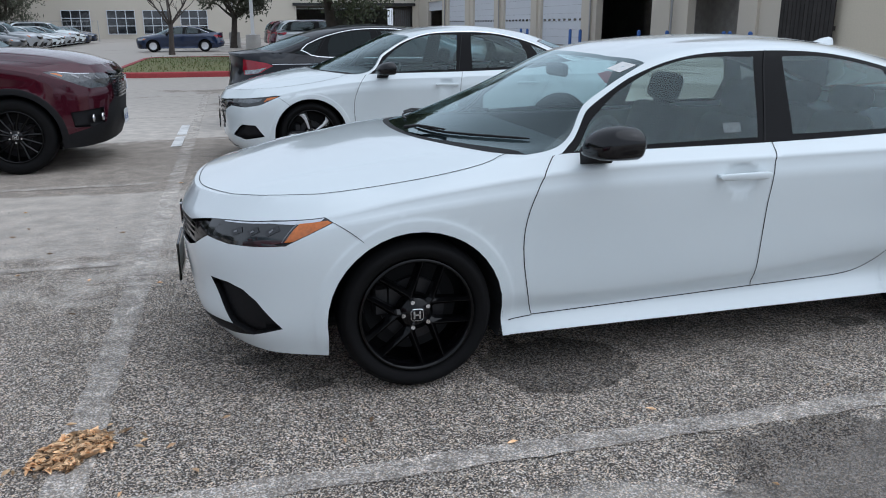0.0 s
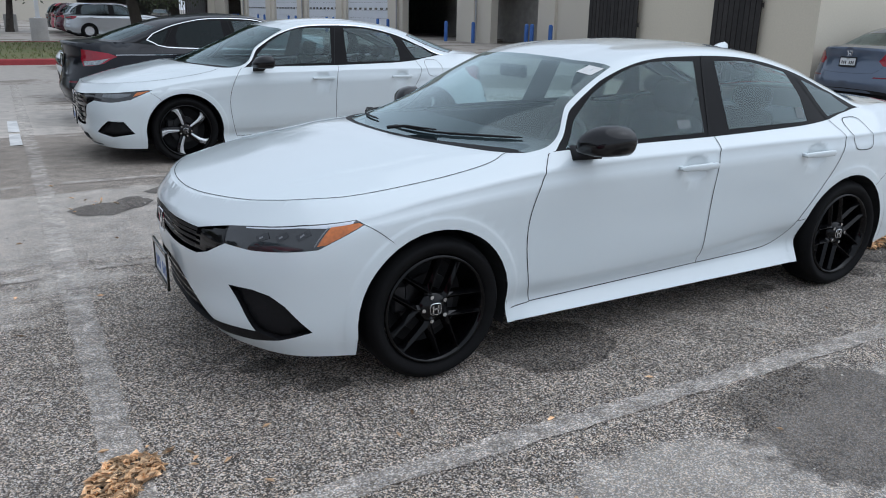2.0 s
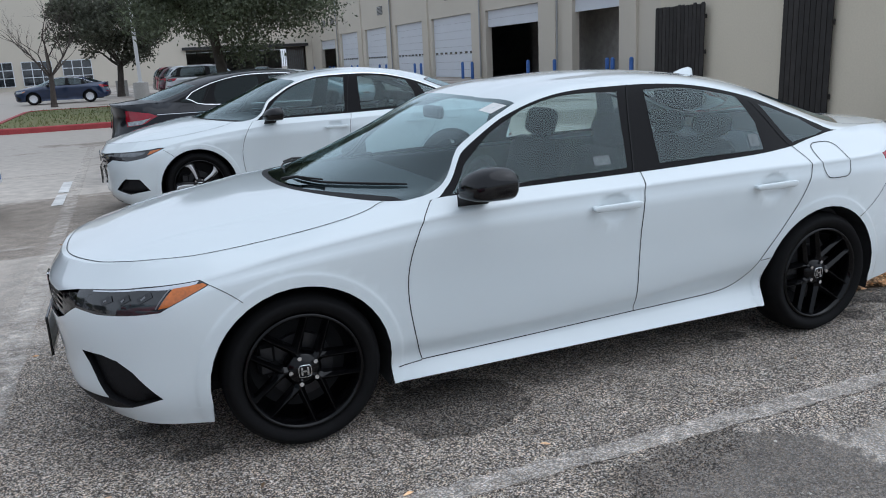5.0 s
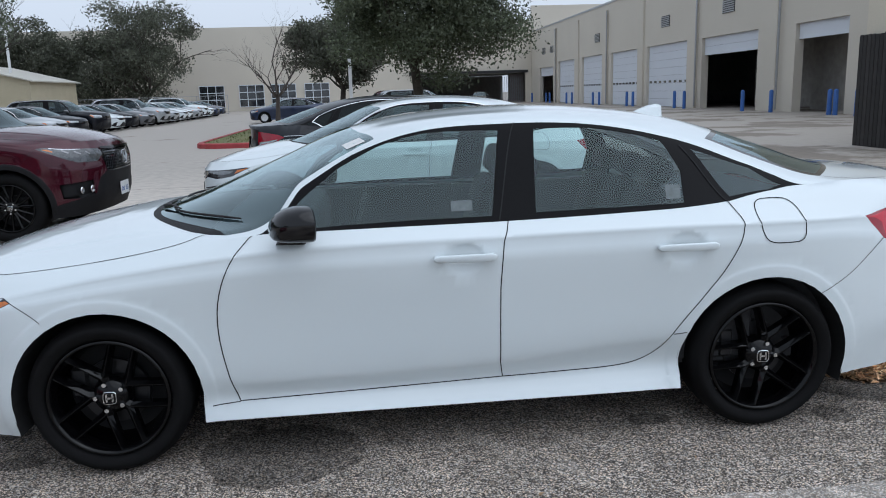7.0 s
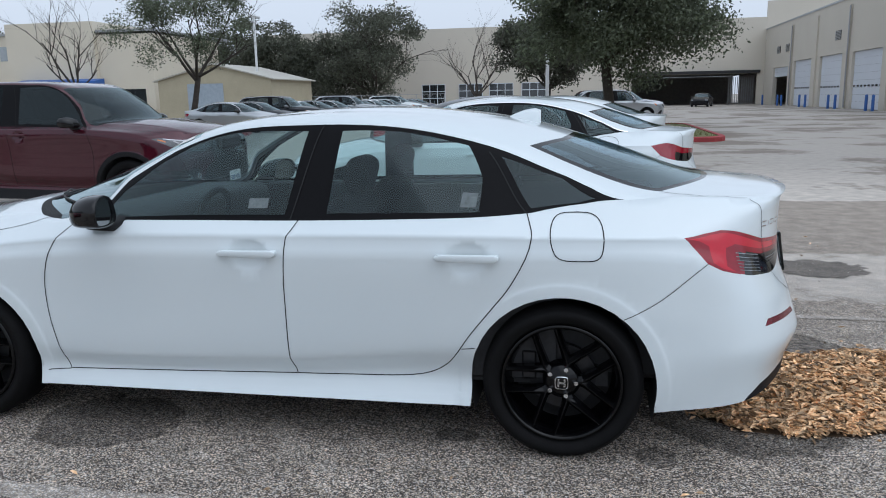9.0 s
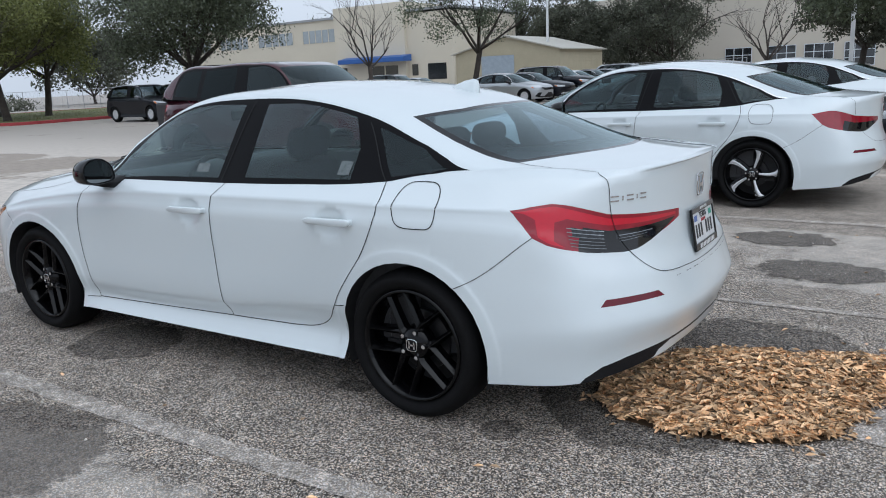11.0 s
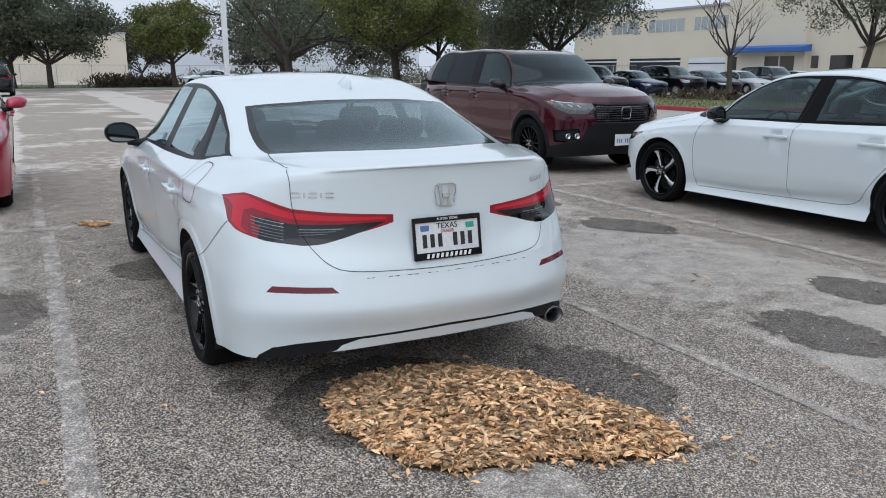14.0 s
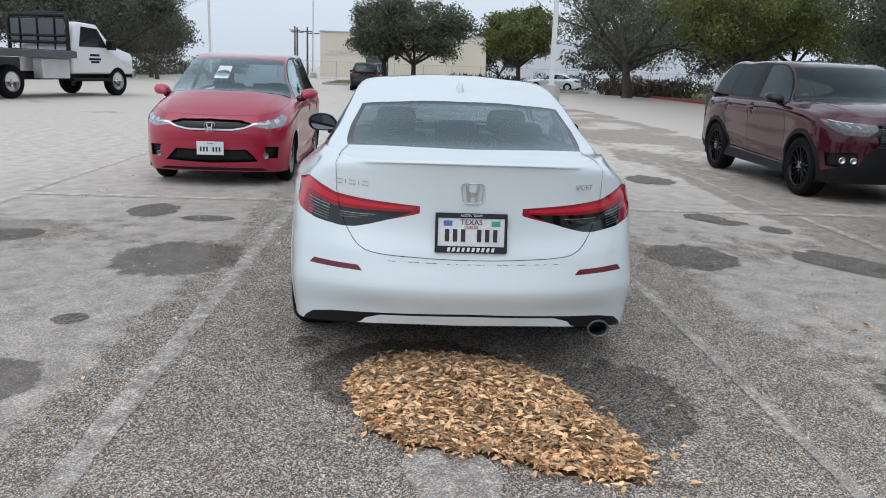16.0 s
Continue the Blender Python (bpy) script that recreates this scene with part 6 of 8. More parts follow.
    for hx in hubs:
        for s in (-1, 1):
            bm = bmesh.new()
            a = [math.radians(t) for t in range(-20, 201, 10)]
            rr = arch_r + 0.006
            skin = nl.at(*np.array(nl.find([("s", hx + rr * math.cos(t), max(z0 + .06, cz + rr * math.sin(t))) for t in a])).T)[:, 1]
            outer = [[bm.verts.new((hx + rr * math.cos(t), s * y, cz + rr * math.sin(t))) for t, y in zip(a, ys)] for ys in (np.abs(skin) - .0012, [w - .36] * len(a))]
            for i in range(len(a) - 1):
                bm.faces.new((outer[0][i], outer[0][i + 1], outer[1][i + 1], outer[1][i]))
            bm.faces.new(outer[1])
            part("wheel_housing", bm, SEAM, car)
            make_wheel(car, (hx, s * track, R), R, rim, tyre, style, wheel[0], wheel[1], s)
    if cabin:
        x0, x1 = nu.P[0, 4, 0] - 0.05, nu.P[0, 11, 0]
        bm = bmesh.new()
        box(bm, (x0, -w + 0.12, z0 + 0.08), (x1, w - 0.12, z0 + 0.16))
        part("cabin_floor", bm, CABIN, car)
        for s in (-1, 1):
            part("door_trim", box(bmesh.new(), (x0, s * (w - 0.10), z0 + 0.1), (x1 - 0.2, s * (w - 0.14), zb - 0.01), 0.01), CABIN, car)
        part("parcel_shelf", box(bmesh.new(), (x1 - 0.55, -w + 0.16, z0 + 0.1), (x1 + 0.25, w - 0.16, zb + 0.01), 0.03), CABIN, car)
        bm = bmesh.new()
        box(bm, (x0 - 0.15, -w + 0.13, zb - 0.25), (x0 + 0.32, w - 0.13, zb - 0.005), 0.06, 2)
        part("dashboard", bm, CABIN, car, "", True)
        bm = bmesh.new()
        cx, cy, czz = x0 + 0.48, -0.38, zb - 0.10
        ring = [(cx + 0.06 * math.sin(t), cy + 0.185 * math.cos(t), czz + 0.175 * math.sin(t)) for t in np.linspace(0, 2 * math.pi, 25)]
        tube(bm, ring, 0.016, 8, False)
        tube(bm, [(cx - 0.15, cy, czz - 0.06), (cx, cy, czz)], [0.05, 0.07], 8)
        box(bm, (cx - 0.015, cy - 0.17, czz - 0.02), (cx + 0.01, cy + 0.17, czz + 0.02), 0.008)
        part("steering_wheel", bm, CABIN, car, "", True)
        for sx, ys in ((x0 + 1.08, (-0.37, 0.37)), (x1 - 0.68, (-0.38, 0, 0.38))):
            for y in ys:
                hw = .24 if len(ys) == 2 else .186
                bm = bmesh.new()
                box(bm, (sx - 0.48, y - hw, z0 + 0.16), (sx + 0.05, y + hw, z0 + 0.40), 0.06, 2)
                r = bmesh.new()
                box(r, (-0.075, -hw, 0), (0.075, hw, 0.60), 0.07, 4)
                box(r, (-0.06, -0.13, 0.615), (0.05, 0.13, 0.775 if len(ys) == 2 else 0.735), 0.05, 4)
                box(r, (-0.012, -0.07, 0.58), (0.012, 0.07, 0.64))
                bmesh.ops.transform(r, matrix=pose(sx, y, z0 + 0.245, 0, 16, 0), verts=r.verts)
                tmp = bpy.data.meshes.new("tmp")
                r.to_mesh(tmp)
                r.free()
                bm.from_mesh(tmp)
                bpy.data.meshes.remove(tmp)
                part("seat", bm, CLOTH, car, "", True)
        bm = bmesh.new()
        cw = nu.P[3, 6]
        box(bm, (cw[0] - 0.06, -0.12, cw[2] - 0.12), (cw[0] - 0.03, 0.12, cw[2] - 0.055), 0.012)
        part("rear_view_mirror", bm, CABIN, car)
    # door handles and mirrors
    for x in (0.075, 0.995):
        u, v = from_index(nl, to_index(BASE_LO, BASE_LO.find([("s", x, .835)])))[0]
        p = nl.at([u - 0.09], [v])[0]
        p[0] = nl.at([u], [v])[0][0]
        for s in (-1, 1):
            bm = bmesh.new()
            y = p[1]
            bar = [(-.128, -.004), (-.115, -.014), (.02, -.0185), (.112, -.017), (.128, -.008), (.130, .008), (.112, .0145), (-.10, .013), (-.125, .006)]
            prism(bm, [(p[0] + a, p[2] + c) for a, c in bar], s * (y + .014), s * (y + .033), "y")
            bmesh.ops.bevel(bm, geom=list(bm.edges), offset=.005, segments=2, profile=.5, affect="EDGES")
            box(bm, (p[0] - 0.122, s * (y - 0.02), p[2] - 0.010), (p[0] - 0.08, s * (y + 0.02), p[2] + 0.009), 0.003)
            box(bm, (p[0] + 0.085, s * (y - 0.02), p[2] - 0.013), (p[0] + 0.126, s * (y + 0.02), p[2] + 0.011), 0.003)
            part("door_handle", bm, handle or body, car, "", True)
    b = nu.P[0, 5]
    for s in (-1, 1):
        outline = np.array([(0, .038), (.022, .102), (.09, .138), (.18, .134), (.224, .10), (.226, .05), (.20, .008), (.13, -.002), (.05, .0), (.01, .010)])
        for _ in range(2):
            nxt = np.roll(outline, -1, 0)
            outline = np.stack((outline * .75 + nxt * .25, outline * .25 + nxt * .75), 1).reshape(-1, 2)
        mx, my, mz, hub_yz = b[0] - .035, b[1] + .035, b[2] - .008, np.array((.10, .062))
        bm = bmesh.new()
        rows = []
        for dx, k, dz in ((.050, .86, 0), (.062, .96, 0), (.052, 1.0, 0), (.01, 1.0, 0), (-.035, .93, -.004), (-.065, .79, -.010), (-.085, .58, -.016), (-.095, .3, -.02)):
            q = hub_yz + (outline - hub_yz) * k
            rows.append([bm.verts.new((mx + dx + .26 * (yy - .1), s * (my + yy), mz + zz + dz)) for yy, zz in q])
        m_ = len(rows[0])
        for r0, r1 in zip(rows, rows[1:]):
            for i in range(m_):
                bm.faces.new((r0[i], r0[(i + 1) % m_], r1[(i + 1) % m_], r1[i]))
        bm.faces.new(rows[0])
        bm.faces.new(rows[-1])
        shell = part("side_mirror", bm, mirror, car, "", True)
        bm = bmesh.new()
        rows = [[bm.verts.new((mx + dx, s * (b[1] + dy), mz + dz)) for dx, dz in q] for dy, q in (
            (-.03, ((-.10, -.03), (.03, -.03), (.06, .0), (.05, .03), (-.06, .03))), (.045, ((-.085, -.032), (.03, -.035), (.05, -.01), (.04, .01), (-.06, .01))),
            (.115, ((-.06, -.015), (.02, -.02), (.035, .0), (.03, .02), (-.04, .02))))]
        for r0, r1 in zip(rows, rows[1:]):
            for i in range(5):
                bm.faces.new((r0[i], r0[(i + 1) % 5], r1[(i + 1) % 5], r1[i]))
        bm.faces.new(rows[-1])
        part("mirror_foot", bm, TRIM, car, "", True)
        bm = bmesh.new()
        q = hub_yz + (outline - hub_yz) * .84
        bm.faces.new([bm.verts.new((mx + .0515 + .26 * (yy - .1), s * (my + yy), mz + zz)) for yy, zz in q])
        part("mirror_glass", bm, MIRRORGLASS, shell)
    if rails:
        for s in (-1, 1):
            bm = bmesh.new()
            tube(bm, [(p[0], s * (p[1] - 0.02), p[2] + 0.05) for p in nu.P[1, 6:10]], 0.018, 6)
            part("roof_rail", bm, rails, car)
    return car


def shape(xs, ys, zs, top=None):
    lo = warp(LOWER, xs, ys, zs)
    up = warp(SEDAN_UP, xs, ys, zs) if top is None else np.array(top)
    return lo, up


# ---- the white compact sedan ----
sedan = make_car("sedan", "white pearl four-door sedan with gloss black wheels and mirrors", Matrix(), np.array(LOWER), np.array(SEDAN_UP), WHITE, rim=0.243, track=0.775, h=0.032,
                 more=[("tail_lens_clear", LAMPSMOKE, [(4.965, .592), (5.095, .580), (5.10, .560), (4.975, .568)]),
                       ("tail_lens_strip", LAMPSMOKE, [(5.15, .573), (5.34, .581), (5.34, .574), (5.15, .562)]),
                       ("tail_light_band", TAILGLOW, [(4.70, .622), (4.80, .638), (4.86, .639), (5.12, .609), (5.50, .602), (5.50, .597), (5.12, .595), (4.94, .610), (4.89, .60), (4.895, .55), (4.94, .536), (4.87, .540), (4.82, .552), (4.80, .60), (4.75, .615)])])

# ---- white mid-size sedan in the next row ----
lo, up = shape([(-2.30, -2.35), (-1.368, -1.415), (1.368, 1.415), (2.375, 2.52)], 1.03, [(.19, .17), (.90, .90), (1.41, 1.45)])
midsize = make_car("midsize_sedan", "white midsize sedan with black and machined swirl wheels", pose(0.14, 5.51, 0), lo, up, WHITE, (-1.415, 1.415), 0.80, 0.335, 0.262, 0.235, "swirl", (WHEELBLACK, ALLOY), 0.08, 0.385,
                  glazing=(GLASSMID, GLASSMID, GLASSREAR), strip=LAMPGREY, chrome=[[(1.30, .09), (1.49, .19), (1.73, .242), (2.45, .244), (3.28, .244), (3.66, .222), (3.97, .125)]],
                  shapes={"grille": [(-.1, .615), (.40, .615), (.60, .64), (.61, .50), (.50, .44), (.46, .30), (.38, .20), (-.1, .18)], "headlight": [(1.20, .605), (1.13, .652), (.90, .657), (.60, .642), (.61, .50), (.80, .475), (1.0, .495)],
                          "strip": [(1.0, .60), (.86, .622), (.70, .612), (.70, .56), (.86, .535), (.98, .555)], "amber": [(1.05, .61), (1.17, .605), (1.09, .56), (1.02, .535)],
                          "fog_recess": [(.62, .15), (.76, .255), (.92, .25), (1.0, .15), (.80, .115)], "air_intake": [(-.1, .12), (.40, .12), (.44, .05), (-.1, .045)], "lower_lip": [(-.1, .03), (.6, .03), (.6, .015), (-.1, .015)]})

# ---- black sedan behind, tail towards the drive ----
lo, up = shape([(-2.30, -2.35), (-1.368, -1.40), (1.368, 1.40), (2.375, 2.52)], 1.02, [(.19, .19), (.90, .93), (1.41, 1.47)])
black = make_car("black_sedan", "black sedan with chrome window surround and red tail lamps", pose(0.35, 8.45, 0, 0, 0, 180), lo, up, BLACKP, (-1.40, 1.40), 0.79, 0.33, 0.225, 0.22, "plain", (ALLOY, ALLOY), 0.10, 0.38, glazing=(GLASSTINT, GLASSDARK, GLASSTINT), mirror=BLACKP,
                 chrome=[[(1.30, .03), (1.49, .19), (1.73, .242), (2.45, .244), (3.28, .244), (3.60, .225), (3.74, .13), (3.62, .02), (3.50, .004), (1.4, .004)]],
                 shapes={"tail_light": [(4.62, .585), (4.72, .65), (5.10, .655), (5.14, .60), (5.10, .54), (4.80, .535)], "tail_dark": [(4.72, .575), (5.11, .585), (5.08, .545), (4.85, .538)]}, lamp=LAMPCLEAR, tail_low=LAMPCLEAR)
bg = make_car("grey_sedan", "blue-grey older sedan parked tail-out by the building wall", pose(13.0, 5.35, 0, 0, 0, 180), lo, up, BLUEGREY, (-1.40, 1.40), 0.79, 0.33, 0.215, 0.22, "plain", (ALLOY, ALLOY), 0.10, 0.38, glazing=(GLASSTINT, GLASSTINT, GLASSTINT), mirror=BLUEGREY,
              shapes={"tail_light": [(4.72, .56), (4.80, .655), (5.15, .66), (5.26, .60), (5.18, .54), (4.90, .53)], "tail_dark": [(4.80, .555), (5.12, .56), (5.10, .545), (4.90, .54)]})

# ---- maroon sport utility ----
SUV_TOP = [
    ((-1.93, .80, 1.06), (-2.12, .62, 1.07), (-2.24, .32, 1.07), (-2.27, 0, 1.07)),
    ((-1.78, .86, 1.09), (-1.93, .68, 1.12), (-2.03, .36, 1.135), (-2.06, 0, 1.14)),
    ((-1.42, .89, 1.13), (-1.52, .74, 1.18), (-1.62, .39, 1.205), (-1.66, 0, 1.21)),
    ((-1.00, .90, 1.16), (-1.10, .78, 1.21), (-1.28, .42, 1.245), (-1.33, 0, 1.25)),
    ((-.90, .905, 1.17), (-.93, .82, 1.22), (-1.16, .45, 1.25), (-1.24, 0, 1.255)),
    ((-.68, .905, 1.175), (-.66, .75, 1.48), (-.84, .40, 1.49), (-.90, 0, 1.50)),
    ((-.35, .905, 1.18), (-.34, .70, 1.70), (-.50, .38, 1.715), (-.55, 0, 1.72)),
    ((.22, .905, 1.19), (.22, .68, 1.775), (.20, .36, 1.815), (.20, 0, 1.825)),
    ((1.0, .90, 1.21), (1.0, .675, 1.765), (1.1, .36, 1.81), (1.12, 0, 1.82)),
    ((1.75, .875, 1.24), (1.86, .665, 1.69), (2.08, .35, 1.735), (2.13, 0, 1.745)),
    ((2.02, .85, 1.26), (2.15, .72, 1.47), (2.34, .38, 1.49), (2.38, 0, 1.495)),
    ((2.14, .83, 1.29), (2.26, .73, 1.32), (2.44, .40, 1.26), (2.48, 0, 1.26)),
    ((2.20, .82, 1.27), (2.29, .70, 1.27), (2.45, .40, 1.23), (2.49, 0, 1.23)),
    ((2.26, .78, 1.24), (2.36, .58, 1.21), (2.46, .28, 1.20), (2.50, 0, 1.20)),
]
SUV_X = [(-2.30, -2.36), (-1.368, -1.41), (1.368, 1.41), (2.375, 2.52)]
SUV_Z = [(.19, .25), (.28, .44), (.42, .62), (.58, .80), (.70, .96), (.775, 1.07), (.862, 1.13), (.957, 1.19), (1.05, 1.25)]
SUV_LOW = [[(x, y, z if z < 1.3 else 1.3 + (z - 1.3) * .88) for x, y, z in r] for r in SUV_TOP]
lo, _ = shape(SUV_X, 1.105, SUV_Z)
maroon_suv = make_car("sport_utility", "maroon midsize sport utility with black wheels and dark glass", pose(-5.62, 5.80, 0, 0, 0, 180), lo, SUV_LOW, MAROON, (-1.41, 1.41), 0.845, 0.385, 0.265, 0.25, "multi", (WHEELBLACK, WHEELBLACK), 0.05, 0.435,
                    glazing=(GLASSSUV, GLASSDARK, GLASSDARK), lamp=LAMPMID, cladding=True,
                    upper_shapes={"rear_glass": [(2.575, .016), (3.03, .016), (3.02, .20), (2.605, .208)], "quarter_glass": [(3.08, .018), (3.40, .03), (3.36, .11), (3.25, .19), (3.075, .20)],
                                  "window_frame": [(1.17, -.1), (3.46, -.1), (3.48, .0), (3.44, .10), (3.30, .225), (2.87, .238), (2.45, .236), (2.03, .236), (1.73, .236), (1.49, .185), (1.30, .085)]}, more=[("bumper_cover", TEXBLACK, [(-.1, .31), (.42, .325), (.53, .25), (.60, .12), (1.02, .07), (1.02, -.1), (-.1, -.1)])],
                    shapes={"grille": [(-.1, .635), (.40, .638), (.50, .59), (.42, .325), (-.1, .31)], "headlight": [(1.16, .60), (1.04, .650), (.47, .655), (.45, .56), (.55, .46), (.76, .455), (.98, .53)],
                            "amber": [(1.04, .615), (1.10, .60), (1.0, .575), (.99, .59)], "strip": [(1.02, .648), (.70, .652), (.70, .640), (1.02, .632)],
                            "air_intake": [(-.1, .24), (.43, .25), (.52, .14), (-.1, .10)], "fog_recess": [(.62, .235), (.97, .215), (.94, .11), (.62, .09)], "lower_lip": [(-.1, .03), (.6, .03), (.6, .02), (-.1, .02)]})

# ---- red hatchback ----
HATCH_TOP = [
    ((-1.72, .66, .85), (-1.88, .52, .84), (-1.98, .28, .83), (-2.01, 0, .825)),
    ((-1.58, .72, .89), (-1.72, .57, .905), (-1.80, .32, .91), (-1.83, 0, .915)),
    ((-1.27, .76, .945), (-1.40, .62, .99), (-1.50, .34, 1.01), (-1.53, 0, 1.015)),
    ((-1.00, .78, .98), (-1.12, .67, 1.03), (-1.27, .38, 1.07), (-1.32, 0, 1.075)),
    ((-.92, .785, .99), (-.98, .71, 1.04), (-1.20, .40, 1.075), (-1.27, 0, 1.08)),
    ((-.60, .79, 1.0), (-.66, .64, 1.26), (-.84, .35, 1.275), (-.90, 0, 1.28)),
    ((-.25, .79, 1.0), (-.26, .60, 1.435), (-.42, .32, 1.455), (-.47, 0, 1.46)),
    ((.22, .79, 1.01), (.22, .58, 1.50), (.20, .31, 1.525), (.20, 0, 1.53)),
    ((.80, .785, 1.02), (.82, .58, 1.49), (.90, .31, 1.515), (.92, 0, 1.52)),
    ((1.35, .76, 1.05), (1.50, .57, 1.44), (1.70, .31, 1.465), (1.75, 0, 1.47)),
    ((1.58, .74, 1.07), (1.68, .60, 1.25), (1.86, .33, 1.26), (1.90, 0, 1.265)),
    ((1.68, .72, 1.08), (1.76, .64, 1.10), (1.94, .35, 1.06), (1.98, 0, 1.06)),
    ((1.74, .71, 1.06), (1.80, .62, 1.06), (1.95, .34, 1.03), (1.99, 0, 1.03)),
    ((1.80, .68, 1.03), (1.88, .52, 1.01), (1.97, .26, 1.0), (2.0, 0, 1.0)),
]
HATCH_X = [(-2.30, -2.06), (-1.368, -1.265), (1.368, 1.265), (2.375, 2.02)]
HATCH_Z = [(.19, .17), (.58, .60), (.775, .83), (.862, .94), (.957, 1.01), (1.05, 1.06)]
HATCH_TOP = [[(x, y * 1.03, z if z < .9 else .9 + (z - .9) * 1.07) for x, y, z in r] for r in HATCH_TOP]
lo, _ = shape(HATCH_X, 0.972, HATCH_Z)
red_hatch = make_car("hatchback", "bright red five-door hatchback with price sheet behind windshield", pose(-5.50, -2.58, 0, 0, 0, 180), lo, HATCH_TOP, REDP, (-1.265, 1.265), 0.735, 0.30, 0.205, 0.185, "plain", (GREYP, ALLOY), 0.08, 0.345,
                   mirror=REDP, lamp=LAMPCLEAR, strip=LAMPCLEAR,
                   shapes={"grille": [(-.1, .73), (.36, .70), (.50, .635), (.42, .53), (.25, .495), (-.1, .485)], "headlight": [(1.12, .68), (1.02, .725), (.72, .675), (.47, .645), (.50, .575), (.70, .515), (.98, .55)],
                           "amber": [(1.0, .66), (1.05, .655), (1.0, .63), (.98, .64)], "strip": [(.64, .635), (.46, .63), (.50, .60), (.64, .60)],
                           "air_intake": [(-.1, .25), (.42, .245), (.56, .12), (-.1, .10)], "fog_recess": [(.64, .27), (.84, .26), (.82, .15), (.68, .15)], "lower_lip": [(-.1, .05), (.62, .045), (.7, .015), (-.1, .01)]})


# ---- badges, plates, wipers and the like ----
def on_front(car, z, y=0.0):
    """The nose or, with a positive y sign, a point of the front face at that height."""
    net = NETS[car][0]
    u, v = net.find([("f", abs(y), z)])[0]
    return net.at([u], [v])[0]


def on_rear(car, z, y=0.0):
    net = NETS[car][0]
    u, v = net.find([("r", abs(y), z)])[0]
    return net.at([u], [v])[0]


def words(parent, text, size, m, mat, name="lettering"):
    cu = bpy.data.curves.new(name, "FONT")
    cu.body, cu.size, cu.extrude, cu.align_x, cu.align_y = text, size, 0.0008, "CENTER", "CENTER"
    cu.materials.append(mat)
    ob = new(name, cu)
    ob.parent = parent
    ob.matrix_basis = m
    return ob


def badge(car, x, z, s, way, mat=CHROME):
    """A chrome frame with an upright-barred shape in it, facing way (-1 front, 1 rear)."""
    bm = bmesh.new()
    ring = [(-.052, .045), (-.056, .02), (-.045, -.045), (-.03, -.052), (.03, -.052), (.045, -.045), (.056, .02), (.052, .045), (.04, .052), (-.04, .052), (-.052, .045)]
    tube(bm, [(x + way * .008, a * s, z + b * s) for a, b in ring], .0036 * s, 6, False)
    for q in (-1, 1):
        prism(bm, [(q * .036 * s, z + .042 * s), (q * .022 * s, z + .042 * s), (q * .012 * s, z - .042 * s), (q * .026 * s, z - .042 * s)], x + way * .003, x + way * .012, "x")
    prism(bm, [(-.02 * s, z + .006 * s), (.02 * s, z + .006 * s), (.018 * s, z - .012 * s), (-.018 * s, z - .012 * s)], x + way * .003, x + way * .012, "x")
    part("emblem", bm, mat, car, "chrome emblem")


def plate(car, x, z, way, tilt, frame=True, dealer=False, blue=False):
    """A number plate, its characters shown as plain bars, in a black frame."""
    base = new("number_plate")
    base.parent = car
    base.matrix_basis = Matrix.Translation((x, 0, z)) @ pose(0, 0, 0, 0, 0, 0 if way > 0 else 180) @ pose(0, 0, 0, 0, tilt, 0)
    base["label"] = "white number plate in a black frame"
    w, h = .155, .078
    bm = box(bmesh.new(), (.001, -w, -h), (.004, w, h), .001)
    part("sheet", bm, PLATEWHITE, base)
    if frame:
        bm = bmesh.new()
        for lo, hi in (((0, -w - .006, h - .012), (.011, w + .006, h + .010)), ((0, -w - .006, -h - .012), (.011, w + .006, -h + .018)), ((0, -w - .007, -h - .010), (.010, -w + .006, h + .009)), ((0, w - .006, -h - .010), (.010, w + .007, h + .009))):
            box(bm, lo, hi, .002)
        part("plate_frame", bm, GLOSSBLACK, base)
    turn = Matrix(((0, 0, 1, 0), (1, 0, 0, 0), (0, 1, 0, 0), (0, 0, 0, 1)))
    k = 7
    for i in range(k):
        if i == 3:
            continue
        y = -.108 + i * .036
        bm = box(bmesh.new(), (.0042, y - .010, -.040), (.0052, y + .010, .016))
        part("plate_character", bm, PLATEBLUE if blue else INK, base)
    if dealer:
        words(base, "TEXAS", .034, Matrix.Translation((.0055, 0, .047)) @ turn, INK)
        words(base, "DEALER", .018, Matrix.Translation((.0055, 0, .025)) @ turn, REDINK)
        words(base, "AUSTIN TEXAS", .015, Matrix.Translation((.0118, 0, h - .001)) @ turn, PAPER)
        for a, b, mt in ((-.125, -.085, PLATEBLUE), (.09, .13, GREENINK)):
            part("sticker", box(bmesh.new(), (.0042, a, .030), (.0052, b, .054)), mt, base)
        for i in range(10):
            y = -.10 + i * .022
            part("frame_mark", prism(bmesh.new(), [(y - .008, -h - .006), (y + .004, -h - .006), (y + .009, -h + .012), (y - .003, -h + .012)], .0112, .012, "x"), PAPER, base)
    elif not blue:
        words(base, "TEXAS", .024, Matrix.Translation((.0055, 0, .052)) @ turn, INK)
    return base


def lamp_disc(car, name, at, r, way, mat=CHROME):
    bm = lathe(bmesh.new(), [(r, 0), (r, -.012), (r * .85, -.016), (r * .75, -.006), (.001, -.004)], 20)
    ob = part(name, bm, mat, car, "", True)
    ob.matrix_basis = Matrix.Translation(at) @ pose(0, 0, 0, 0, 0, -90 if way < 0 else 90)
    return ob


